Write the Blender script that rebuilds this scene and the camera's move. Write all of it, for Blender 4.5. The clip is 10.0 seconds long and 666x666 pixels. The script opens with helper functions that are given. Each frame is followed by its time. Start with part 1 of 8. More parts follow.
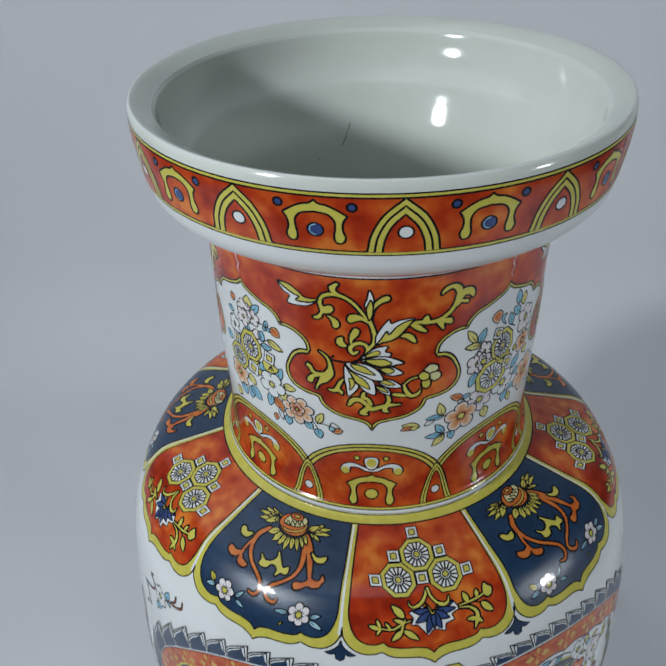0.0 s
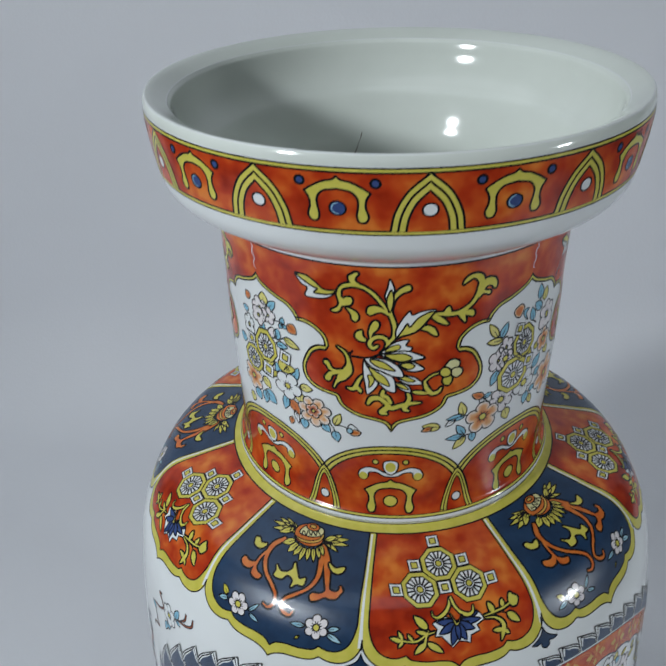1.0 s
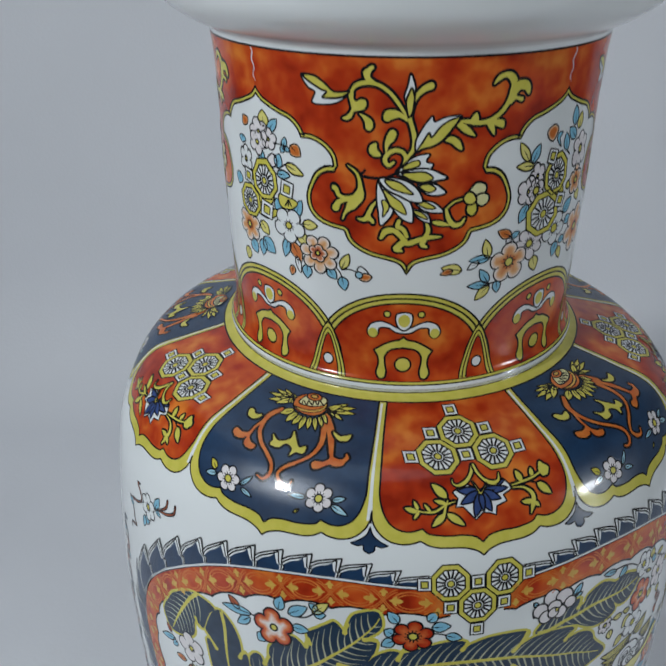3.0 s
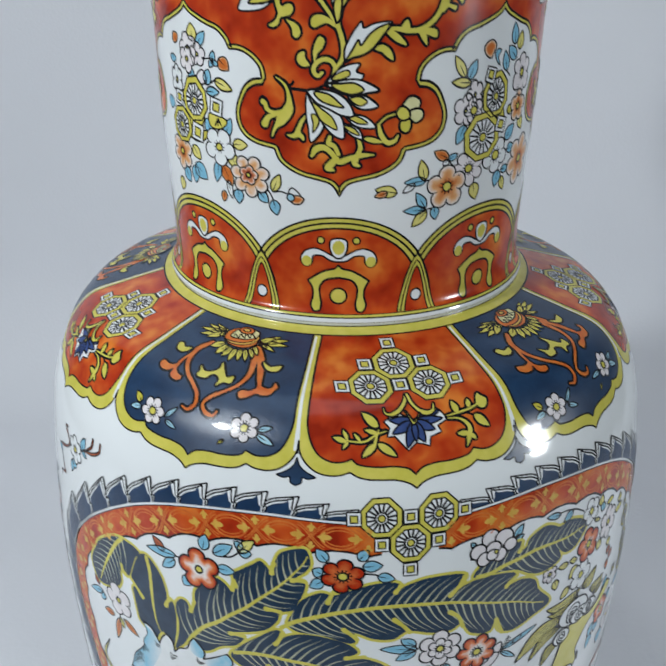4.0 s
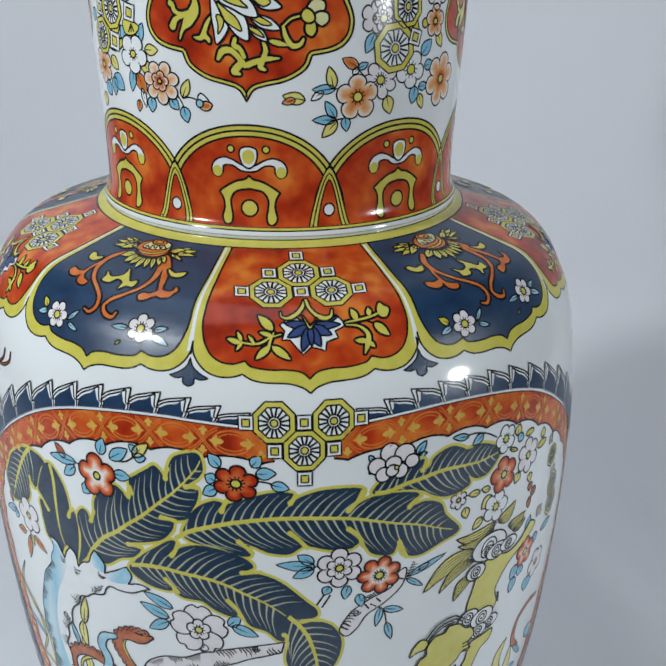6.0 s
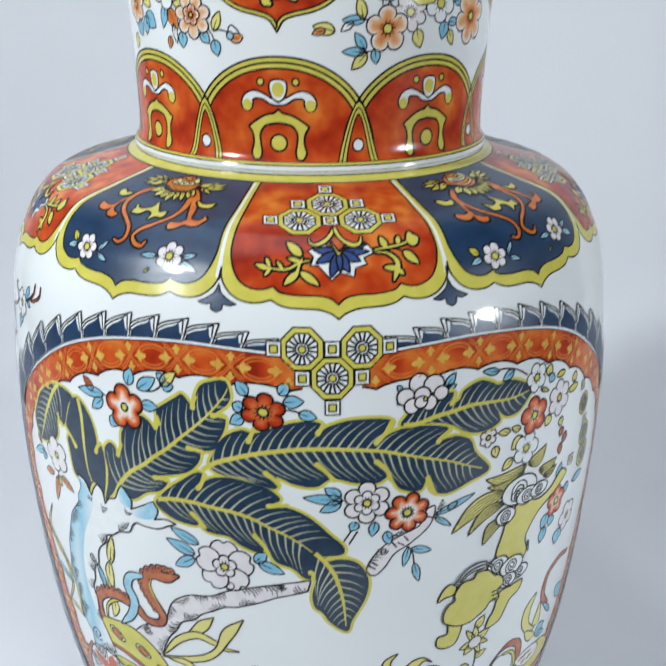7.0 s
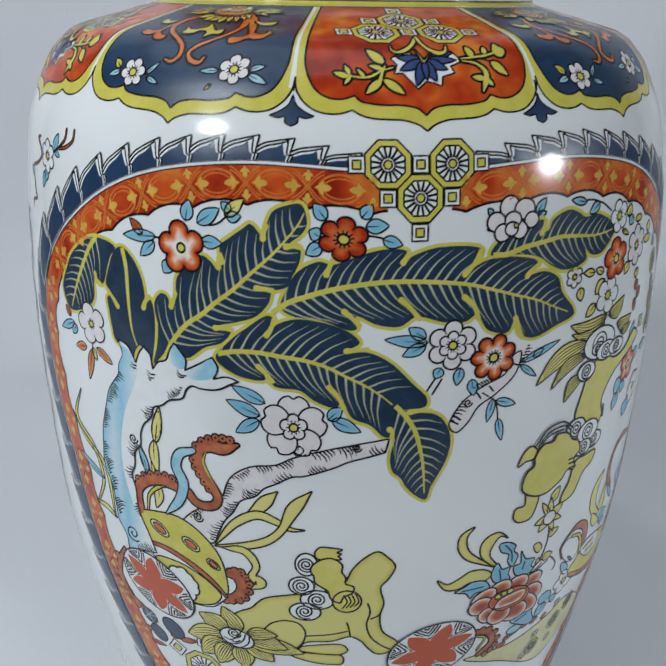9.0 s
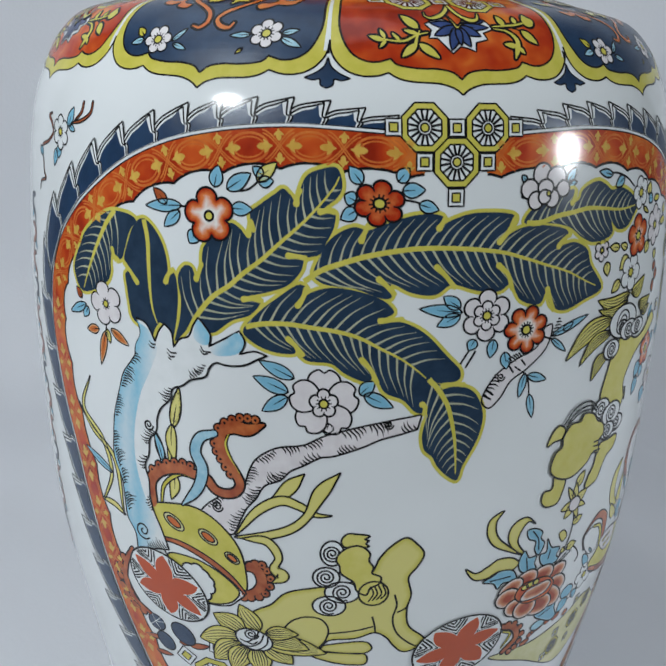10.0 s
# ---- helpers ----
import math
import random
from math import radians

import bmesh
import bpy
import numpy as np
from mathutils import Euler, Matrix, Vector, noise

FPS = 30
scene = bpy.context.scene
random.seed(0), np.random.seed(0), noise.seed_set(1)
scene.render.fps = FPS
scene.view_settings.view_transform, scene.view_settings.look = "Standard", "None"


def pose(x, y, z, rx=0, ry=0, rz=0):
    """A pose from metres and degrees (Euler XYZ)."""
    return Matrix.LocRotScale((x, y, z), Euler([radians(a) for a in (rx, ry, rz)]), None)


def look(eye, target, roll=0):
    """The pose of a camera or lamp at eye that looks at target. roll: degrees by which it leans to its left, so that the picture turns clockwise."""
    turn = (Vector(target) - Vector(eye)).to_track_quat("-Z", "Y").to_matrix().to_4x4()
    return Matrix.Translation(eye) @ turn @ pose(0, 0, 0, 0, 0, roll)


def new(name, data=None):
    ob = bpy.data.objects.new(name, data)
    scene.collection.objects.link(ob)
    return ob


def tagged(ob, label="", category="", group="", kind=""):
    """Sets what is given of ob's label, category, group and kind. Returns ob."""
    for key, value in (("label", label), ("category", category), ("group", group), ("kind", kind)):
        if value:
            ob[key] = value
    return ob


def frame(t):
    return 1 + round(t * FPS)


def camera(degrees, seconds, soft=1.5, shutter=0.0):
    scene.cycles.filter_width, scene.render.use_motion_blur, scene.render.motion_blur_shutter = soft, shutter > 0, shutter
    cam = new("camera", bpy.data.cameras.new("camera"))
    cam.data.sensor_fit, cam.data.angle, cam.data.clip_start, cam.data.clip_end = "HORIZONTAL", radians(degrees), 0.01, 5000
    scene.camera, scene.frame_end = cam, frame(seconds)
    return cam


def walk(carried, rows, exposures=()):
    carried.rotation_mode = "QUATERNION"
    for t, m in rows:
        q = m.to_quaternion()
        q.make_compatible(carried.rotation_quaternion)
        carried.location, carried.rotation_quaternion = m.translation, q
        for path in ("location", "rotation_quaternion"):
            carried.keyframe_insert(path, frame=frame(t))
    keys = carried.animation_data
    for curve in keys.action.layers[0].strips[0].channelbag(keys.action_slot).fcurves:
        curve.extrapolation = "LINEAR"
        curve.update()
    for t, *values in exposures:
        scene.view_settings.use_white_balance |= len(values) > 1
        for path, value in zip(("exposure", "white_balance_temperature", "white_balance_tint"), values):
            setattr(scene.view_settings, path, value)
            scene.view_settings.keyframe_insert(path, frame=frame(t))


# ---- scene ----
DEGREES = 43.64
BASE = 0.0960  # the foot stands this far below the fitted zero height
ROWS = [  # seconds, x, y, z, yaw, pitch, roll
    (0.0, 0.0007, -0.3572, 0.6267, 3.79, -34.45, -1.73),
    (0.5, -0.0000, -0.3610, 0.6176, 3.71, -31.67, -1.68),
    (1.0, -0.0088, -0.3645, 0.6005, 3.33, -30.45, -1.86),
    (1.5, -0.0131, -0.3639, 0.5739, 3.00, -30.11, -1.67),
    (2.0, -0.0206, -0.3645, 0.5537, 2.53, -29.74, -1.26),
    (2.2, -0.0221, -0.3658, 0.5475, 2.26, -29.41, -1.05),
    (3.3, -0.0186, -0.3660, 0.4991, 1.61, -27.60, -0.29),
    (3.5, -0.0121, -0.3662, 0.4923, 1.47, -27.22, -0.11),
    (4.0, 0.0032, -0.3706, 0.4720, 1.40, -26.26, 0.23),
    (4.5, 0.0167, -0.3708, 0.4619, 1.27, -25.62, 0.83),
    (5.0, 0.0265, -0.3737, 0.4512, 2.18, -24.31, 0.83),
    (5.5, 0.0409, -0.3771, 0.4446, 3.60, -24.72, 0.82),
    (5.7, 0.0481, -0.3793, 0.4395, 3.75, -24.82, 0.87),
    (6.8, 0.0540, -0.3932, 0.4117, 5.50, -23.35, 0.52),
    (7.0, 0.0524, -0.3941, 0.4033, 5.99, -23.43, 0.39),
    (7.5, 0.0468, -0.3946, 0.3811, 6.14, -25.26, 0.32),
    (8.0, 0.0368, -0.3936, 0.3631, 6.29, -23.90, -0.49),
    (8.5, 0.0265, -0.3977, 0.3532, 5.01, -23.03, -0.52),
    (9.0, 0.0034, -0.3969, 0.3336, 1.10, -22.13, 0.70),
    (9.5, -0.0131, -0.3944, 0.3205, -0.49, -20.32, 1.08),
    (10.0, -0.0237, -0.3988, 0.3047, -2.62, -18.33, 1.46),
]
cam = camera(DEGREES, 10.0, soft=1.9, shutter=0.5)
walk(
    cam,
    [(t, pose(x, y, z + BASE, 90 + pitch, 0, yaw) @ pose(0, 0, 0, 0, 0, roll)) for t, x, y, z, yaw, pitch, roll in ROWS],
    exposures=[(0.0, -0.07), (2.0, -0.03), (3.5, -0.14), (4.0, 0.29), (4.5, 0.24), (5.7, 0.23), (6.8, 0.71), (7.1, 0.63), (7.5, 0.28), (10.0, 0.19)],
)

# ---- light ----
world = bpy.data.worlds.new("room_air")
world.use_nodes = True
world.node_tree.nodes["Background"].inputs[0].default_value = (0.62, 0.66, 0.72, 1)
world.node_tree.nodes["Background"].inputs[1].default_value = 0.09
scene.world = world


def lamp(name, eye, target, size, watts, colour):
    data = bpy.data.lights.new(name, "AREA")
    data.shape, data.size, data.energy, data.color = "DISK", size, watts, colour
    ob = new(name, data)
    ob.matrix_world = look(eye, target)
    return ob


lamp("work_lamp_light", (-0.72, -0.72, 0.94), (0, 0, 0.40), 0.12, 7.7, (0.89, 0.955, 1.0))
lamp("side_lamp_light", (1.06, -0.43, 0.52), (0, 0, 0.40), 0.14, 3.9, (0.89, 0.955, 1.0))
# added soft fill, not a fixture: brightens the backdrop and upper surfaces
lamp("ceiling_lamp_light", (-0.5, 0.05, 1.9), (-0.2, 0.2, 0), 1.9, 7.9, (0.87, 0.945, 1.0))


# ---- materials ----
def material(name, roughness=0.5, metallic=0.0, coat=0.0):
    m = bpy.data.materials.new(name)
    m.use_nodes = True
    b = m.node_tree.nodes["Principled BSDF"]
    b.inputs["Roughness"].default_value = roughness
    b.inputs["Metallic"].default_value = metallic
    b.inputs["Coat Weight"].default_value = coat
    b.inputs["Coat Roughness"].default_value = 0.03
    return m, m.node_tree.nodes, m.node_tree.links, b


def ramp(nodes, stops):
    r = nodes.new("ShaderNodeValToRGB")
    while len(r.color_ramp.elements) < len(stops):
        r.color_ramp.elements.new(0.5)
    for e, (pos, col) in zip(r.color_ramp.elements, stops):
        e.position, e.color = pos, (*col, 1)
    return r


def noisy(nodes, links, scale, detail=4.0, rough=0.55):
    c, n = nodes.new("ShaderNodeTexCoord"), nodes.new("ShaderNodeTexNoise")
    n.inputs["Scale"].default_value, n.inputs["Detail"].default_value, n.inputs["Roughness"].default_value = scale, detail, rough
    links.new(c.outputs["Object"], n.inputs["Vector"])
    return n


def cloudy(name, stops, scale, roughness=0.3, coat=0.0, detail=4.0, bump=0.0, bump_scale=400.0):
    """A surface whose colour drifts through the stops in soft clouds."""
    m, nodes, links, b = material(name, roughness, 0.0, coat)
    n = noisy(nodes, links, scale, detail)
    r = ramp(nodes, stops)
    links.new(n.outputs["Fac"], r.inputs[0])
    links.new(r.outputs[0], b.inputs["Base Color"])
    if bump:
        g, k = noisy(nodes, links, bump_scale, 3.0), nodes.new("ShaderNodeBump")
        k.inputs["Strength"].default_value, k.inputs["Distance"].default_value = bump, 0.001
        links.new(g.outputs["Fac"], k.inputs["Height"])
        links.new(k.outputs[0], b.inputs["Normal"])
    return m


def graded(name, edge, heart, roughness=0.16, hold=0.15, middle=None):
    """Enamel washed from one colour at the outline (wash 0) to another at the heart (wash 1)."""
    m, nodes, links, b = material(name, roughness)
    a = nodes.new("ShaderNodeAttribute")
    a.attribute_name = "wash"
    n = noisy(nodes, links, 420.0, 3.0)
    add = nodes.new("ShaderNodeMath")
    add.operation = "MULTIPLY_ADD"
    add.inputs[1].default_value = 0.35
    links.new(n.outputs["Fac"], add.inputs[0])
    links.new(a.outputs["Fac"], add.inputs[2])
    r = ramp(nodes, [(hold, edge), (0.58, middle), (0.95, heart)] if middle else [(hold, edge), (1.0, heart)])
    links.new(add.outputs[0], r.inputs[0])
    links.new(r.outputs[0], b.inputs["Base Color"])
    return m


LINER = cloudy("grey_green_inner_glaze", [(0.3, (0.64, 0.68, 0.63)), (0.7, (0.71, 0.75, 0.70))], 14.0, 0.10, 0.25)
PORCELAIN = cloudy("white_porcelain_glaze", [(0.3, (0.735, 0.765, 0.77)), (0.7, (0.785, 0.81, 0.82))], 9.0, 0.10, 0.25)
SHEET = cloudy("grey_white_backdrop_cloth", [(0.25, (0.69, 0.70, 0.735)), (0.75, (0.76, 0.77, 0.805))], 1.7, 0.75, 0.0, 5.0, 0.25, 260.0)
CRACK = cloudy("brown_glaze_crack", [(0.3, (0.10, 0.085, 0.06)), (0.7, (0.22, 0.20, 0.16))], 300.0, 0.4)
WALL = cloudy("grey_room_paint", [(0.3, (0.40, 0.41, 0.42)), (0.7, (0.48, 0.49, 0.50))], 2.0, 0.7)
FLOORING = cloudy("grey_floor_screed", [(0.3, (0.22, 0.22, 0.22)), (0.7, (0.32, 0.32, 0.31))], 3.0, 0.6)
TABLE_WOOD = cloudy("brown_table_wood", [(0.3, (0.16, 0.09, 0.05)), (0.7, (0.26, 0.16, 0.09))], 14.0, 0.45)


# ---- meshes ----
def meshed(name, bm, mats, smooth=False):
    me = bpy.data.meshes.new(name)
    bm.to_mesh(me)
    bm.free()
    for m in mats if isinstance(mats, (list, tuple)) else [mats]:
        me.materials.append(m)
    if smooth:
        me.shade_smooth()
    return me


def part(name, bm, mats, parent=None, label="", smooth=False):
    ob = new(name, meshed(name, bm, mats, smooth))
    if parent:
        ob.parent = parent
    return tagged(ob, label)


def box(x0, y0, z0, x1, y1, z1, bevel=0.0):
    bm = bmesh.new()
    bmesh.ops.create_cube(bm, size=1.0)
    for v in bm.verts:
        v.co = ((x0 + x1) / 2 + v.co.x * (x1 - x0), (y0 + y1) / 2 + v.co.y * (y1 - y0), (z0 + z1) / 2 + v.co.z * (z1 - z0))
    if bevel:
        bmesh.ops.bevel(bm, geom=bm.edges[:], offset=bevel, segments=2, affect="EDGES")
    return bm


def revolved(prof, steps=576):
    """A surface of revolution about z; prof runs so that the outside faces out when r, z go downward on the outside."""
    bm = bmesh.new()
    rings = []
    for r, z in prof:
        rings.append([bm.verts.new((r * math.sin(2 * math.pi * k / steps), -r * math.cos(2 * math.pi * k / steps), z)) for k in range(steps)])
    for a, b in zip(rings, rings[1:]):
        for k in range(steps):
            j = (k + 1) % steps
            bm.faces.new((a[k], b[k], b[j], a[j]))
    return bm


def centripetal(ctrl, n=12):
    """A smooth curve through the control points."""
    c = np.array(ctrl, float)
    q = np.vstack([2 * c[0] - c[1], c, 2 * c[-1] - c[-2]])
    out = []
    for k in range(1, len(q) - 2):
        a, b, d, e = q[k - 1 : k + 3]
        t1 = max(np.hypot(*(b - a)), 1e-9) ** 0.5
        t2 = t1 + max(np.hypot(*(d - b)), 1e-9) ** 0.5
        t3 = t2 + max(np.hypot(*(e - d)), 1e-9) ** 0.5
        for t in np.linspace(t1, t2, n, endpoint=False):
            a1, a2, a3 = (t1 - t) / t1 * a + t / t1 * b, (t2 - t) / (t2 - t1) * b + (t - t1) / (t2 - t1) * d, (t3 - t) / (t3 - t2) * d + (t - t2) / (t3 - t2) * e
            b1, b2 = (t2 - t) / t2 * a1 + t / t2 * a2, (t3 - t) / (t3 - t1) * a2 + (t - t1) / (t3 - t1) * a3
            out.append((t2 - t) / (t2 - t1) * b1 + (t - t1) / (t2 - t1) * b2)
    return np.array(out + [c[-1]])


# ---- the room, the table and the backdrop ----
def room():
    x, y0, y1, z0, z1 = 2.1, -2.4, 1.7, -0.75, 2.0
    for name, b in (
        ("wall_north", (-x - 0.1, y1, z0, x + 0.1, y1 + 0.1, z1)),
        ("wall_south", (-x - 0.1, y0 - 0.1, z0, x + 0.1, y0, z1)),
        ("wall_west", (-x - 0.1, y0, z0, -x, y1, z1)),
        ("wall_east", (x, y0, z0, x + 0.1, y1, z1)),
    ):
        tagged(part(name, box(*b), WALL), "plain grey painted room wall", "wall", kind="structure")
    tagged(part("ceiling", box(-x - 0.1, y0 - 0.1, z1, x + 0.1, y1 + 0.1, z1 + 0.1), WALL), "plain grey painted ceiling", "ceiling", kind="structure")
    tagged(part("floor", box(-x - 0.1, y0 - 0.1, z0 - 0.1, x + 0.1, y1 + 0.1, z0), FLOORING), "grey screed floor of the room", "floor", kind="structure")


def table():
    t = tagged(new("table"), "brown wooden table under the backdrop cloth", "table")
    t.location = (0, 0.1, -0.75)
    part("tabletop", box(-1.15, -0.62, 0.705, 1.15, 0.62, 0.742, 0.004), TABLE_WOOD, t)
    for sx in (-1.05, 1.05):
        for sy in (-0.54, 0.54):
            part("leg", box(sx - 0.03, sy - 0.03, 0, sx + 0.03, sy + 0.03, 0.705, 0.003), TABLE_WOOD, t)


def backdrop():
    """A cloth that lies on the table and sweeps up behind the vase, 3 mm thick, with faint folds."""
    prof = [(-0.50 + 0.025 * k, 0.0) for k in range(41)]
    prof += [(0.50 + 0.16 * math.sin(a), 0.16 - 0.16 * math.cos(a)) for a in np.linspace(0.1, math.pi / 2, 14)]
    prof += [(0.66, 0.16 + 0.06 * k) for k in range(1, 25)]
    bm = bmesh.new()
    xs = np.linspace(-1.12, 1.12, 140)
    folds = [(0.20, 0.36, 0.33, 0.06, 0.030, 0.011), (0.34, 0.40, 0.46, 0.08, 0.035, 0.012), (-0.30, 0.16, -0.18, 0.02, 0.030, 0.006)]
    grid = []
    for i, (y, z) in enumerate(prof):
        row = []
        for x in xs:
            w = 0.004 * noise.noise((x * 2.2, y * 3.0 + z * 1.1, 0.3)) * min(1.0, max(0.0, abs(x) * 4 + abs(y) * 4 - 0.8))
            lift = 0.0
            for x0, y0, x1, y1, wide, high in folds:
                ux, uy = x1 - x0, y1 - y0
                far = math.hypot(ux, uy)
                run = ((x - x0) * ux + (y - y0) * uy) / far**2
                off = ((x - x0) * uy - (y - y0) * ux) / far
                lift += high * math.exp(-((off / wide) ** 2)) * math.exp(-(max(0.0, abs(run - 0.5) - 0.4) ** 2) * 30)
            w += lift * max(0.0, 1.0 - z / 0.05)
            row.append(bm.verts.new((x, y - (w if z > 0.1 else 0), max(z - 0.004 + (w if z <= 0.1 else 0) + 0.001, -0.0035))))
        grid.append(row)
    for a, b in zip(grid, grid[1:]):
        for k in range(len(xs) - 1):
            bm.faces.new((a[k], a[k + 1], b[k + 1], b[k]))
    bmesh.ops.recalc_face_normals(bm, faces=bm.faces[:])
    ob = part("backdrop", bm, SHEET, smooth=True)
    solid = ob.modifiers.new("thickness", "SOLIDIFY")
    solid.thickness, solid.offset = 0.003, -1
    tagged(ob, "grey-white seamless cloth backdrop spread behind the vase", "backdrop", kind="structure")


room()
table()
backdrop()

# ---- the vase: outline from the lip's crown down to the foot, in radius and height ----
OUTER = [
    (0.09716, 0.51037), (0.1020, 0.5131), (0.1044, 0.5142), (0.1060, 0.5145), (0.1069, 0.5128), (0.1071, 0.5098), (0.1071, 0.5064), (0.1060, 0.4965), (0.1042, 0.4853), (0.1026, 0.4795), (0.0994, 0.4750), (0.0906, 0.4687), (0.0848, 0.4658), (0.0823, 0.4641), (0.0812, 0.4593), (0.0800, 0.4393), (0.0795, 0.3991), (0.0780, 0.3592), (0.0779, 0.3462), (0.0782, 0.3403), (0.0790, 0.3375), (0.0804, 0.3356), (0.0810, 0.3336), (0.0805, 0.3315), (0.0844, 0.3298), (0.1026, 0.3248), (0.1183, 0.3197), (0.1270, 0.3111), (0.1320, 0.3020), (0.1371, 0.2903), (0.1406, 0.2734), (0.1451, 0.2199), (0.1450, 0.1651), (0.1416, 0.1056), (0.1320, 0.0455), (0.1206, -0.0134), (0.1119, -0.0583), (0.1075, -0.0788), (0.1081, -0.0919), (0.1097, -0.0960),
]
INNER = [(0.09716, 0.51037), (0.09680, 0.50990), (0.09590, 0.50880), (0.09530, 0.50680), (0.09440, 0.50250), (0.09260, 0.49700), (0.09030, 0.49260), (0.08720, 0.48860), (0.08410, 0.48510), (0.08070, 0.47740), (0.07860, 0.47180), (0.07570, 0.46300), (0.07300, 0.44000), (0.07250, 0.36000), (0.07450, 0.32500), (0.10000, 0.31000), (0.12200, 0.28500), (0.13400, 0.22000), (0.13600, 0.16000), (0.12800, 0.04000), (0.11000, -0.06000), (0.04000, -0.08200), (0.00000, -0.08300)]
SKIN = centripetal(OUTER)
ARC = np.concatenate([[0], np.cumsum(np.hypot(*np.diff(SKIN, axis=0).T))])
SLOPE = np.gradient(SKIN, ARC, axis=0)


def build_vase():
    v = tagged(new("vase"), "white porcelain vase painted in red, navy and yellow on the cloth", "vase")
    v.location = (0, 0, BASE)
    part("body", revolved(SKIN.tolist() + [[.1110, -.0960], [.1070, -.088], [.0, -.088]]), PORCELAIN, v, "glossy white porcelain", True)
    part("interior", revolved(list(reversed(centripetal(INNER, 8).tolist()))), LINER, v, "glossy grey-green glazed inside of the mouth", True)
    mark = bmesh.new()
    wall = centripetal(INNER, 8)[::-1]
    for path in ([(-168.5, 0.4668), (-168.0, 0.4650), (-167.6, 0.4633), (-166.6, 0.4612), (-166.2, 0.4590), (-164.5, 0.4552)], [(-154.6, 0.4502), (-154.1, 0.4496), (-153.5, 0.4488)]):
        pair = []
        for k, (deg, z) in enumerate(path):
            r = float(np.interp(z, wall[:, 1], wall[:, 0])) - 0.0002
            w = math.degrees((0.0002 + 0.00015 * math.sin(1.9 * k)) / r)
            pair.append([mark.verts.new((r * math.sin(radians(a)), -r * math.cos(radians(a)), z)) for a in (deg - w, deg + w)])
        for a, b in zip(pair, pair[1:]):
            mark.faces.new((a[0], a[1], b[1], b[0]))
    part("hairline", mark, CRACK, v, "fine dark hairline and speck in the glaze")
    return v


VASE = build_vase()


# ---- painted enamel, laid on the glaze as thin films ----
from mathutils import geometry

INK = cloudy("black_enamel_line", [(0.3, (0.006, 0.006, 0.008)), (0.7, (0.016, 0.015, 0.015))], 900.0, 0.2)
INK.node_tree.nodes["Principled BSDF"].inputs["Specular IOR Level"].default_value = 0.3
YELLOW = cloudy("ochre_yellow_enamel", [(0.3, (0.55, 0.50, 0.075)), (0.7, (0.65, 0.58, 0.12))], 160.0, 0.17)
PALE = cloudy("pale_yellow_enamel", [(0.3, (0.60, 0.58, 0.27)), (0.7, (0.70, 0.67, 0.38))], 160.0, 0.17)
RED = cloudy("mottled_orange_red_enamel", [(0.31, (0.27, 0.018, 0.005)), (0.44, (0.43, 0.036, 0.008)), (0.56, (0.56, 0.085, 0.014)), (0.68, (0.70, 0.20, 0.03))], 62.0, 0.17, 0.0, 2.6)
RUST = cloudy("brown_red_enamel", [(0.3, (0.28, 0.045, 0.016)), (0.7, (0.52, 0.15, 0.045))], 170.0, 0.16)
ORANGE = cloudy("orange_enamel", [(0.3, (0.54, 0.11, 0.022)), (0.7, (0.66, 0.21, 0.04))], 200.0, 0.16)
NAVY = cloudy("navy_blue_enamel", [(0.3, (0.0065, 0.026, 0.070)), (0.7, (0.015, 0.048, 0.112))], 140.0, 0.30, 0.2, 4.0, 0.12, 2200.0)
GREEN_NAVY = cloudy("blue_black_leaf_enamel", [(0.3, (0.013, 0.029, 0.058)), (0.7, (0.025, 0.050, 0.090))], 150.0, 0.2)
SKY = cloudy("light_blue_enamel", [(0.3, (0.22, 0.46, 0.60)), (0.7, (0.42, 0.63, 0.72))], 230.0, 0.16)
BLUE = cloudy("mid_blue_enamel", [(0.3, (0.03, 0.055, 0.16)), (0.7, (0.05, 0.085, 0.24))], 230.0, 0.16)
PINK = cloudy("pink_white_enamel", [(0.3, (0.69, 0.645, 0.66)), (0.7, (0.78, 0.75, 0.76))], 230.0, 0.14)
WHITE = cloudy("white_enamel", [(0.3, (0.73, 0.76, 0.765)), (0.7, (0.78, 0.805, 0.815))], 230.0, 0.12)
BLUSH = graded("red_enamel_washed_to_white", (0.40, 0.026, 0.006), (0.80, 0.77, 0.73), 0.16, 0.26, (0.68, 0.19, 0.05))
PEACH = graded("white_enamel_washed_to_orange", (0.76, 0.71, 0.67), (0.56, 0.15, 0.03), 0.16, 0.24, (0.70, 0.38, 0.17))
ICE = graded("blue_enamel_washed_to_white", (0.24, 0.53, 0.69), (0.73, 0.76, 0.77))
SKYWASH = graded("pale_blue_leaf_wash", (0.36, 0.60, 0.70), (0.20, 0.46, 0.62))
LEMON = graded("yellow_enamel_washed_pale", (0.55, 0.49, 0.06), (0.68, 0.62, 0.20))
AMBER = cloudy("amber_yellow_enamel", [(0.3, (0.56, 0.30, 0.05)), (0.7, (0.68, 0.44, 0.09))], 200.0, 0.16)
BLAZE = graded("orange_enamel_washed_dark", (0.62, 0.15, 0.035), (0.50, 0.075, 0.02))
ROSE = graded("white_petal_washed_to_red", (0.78, 0.73, 0.69), (0.36, 0.055, 0.02), 0.16, 0.24, (0.62, 0.26, 0.13))
SAND = cloudy("soft_yellow_enamel", [(0.3, (0.60, 0.54, 0.10)), (0.7, (0.68, 0.62, 0.18))], 120.0, 0.17)
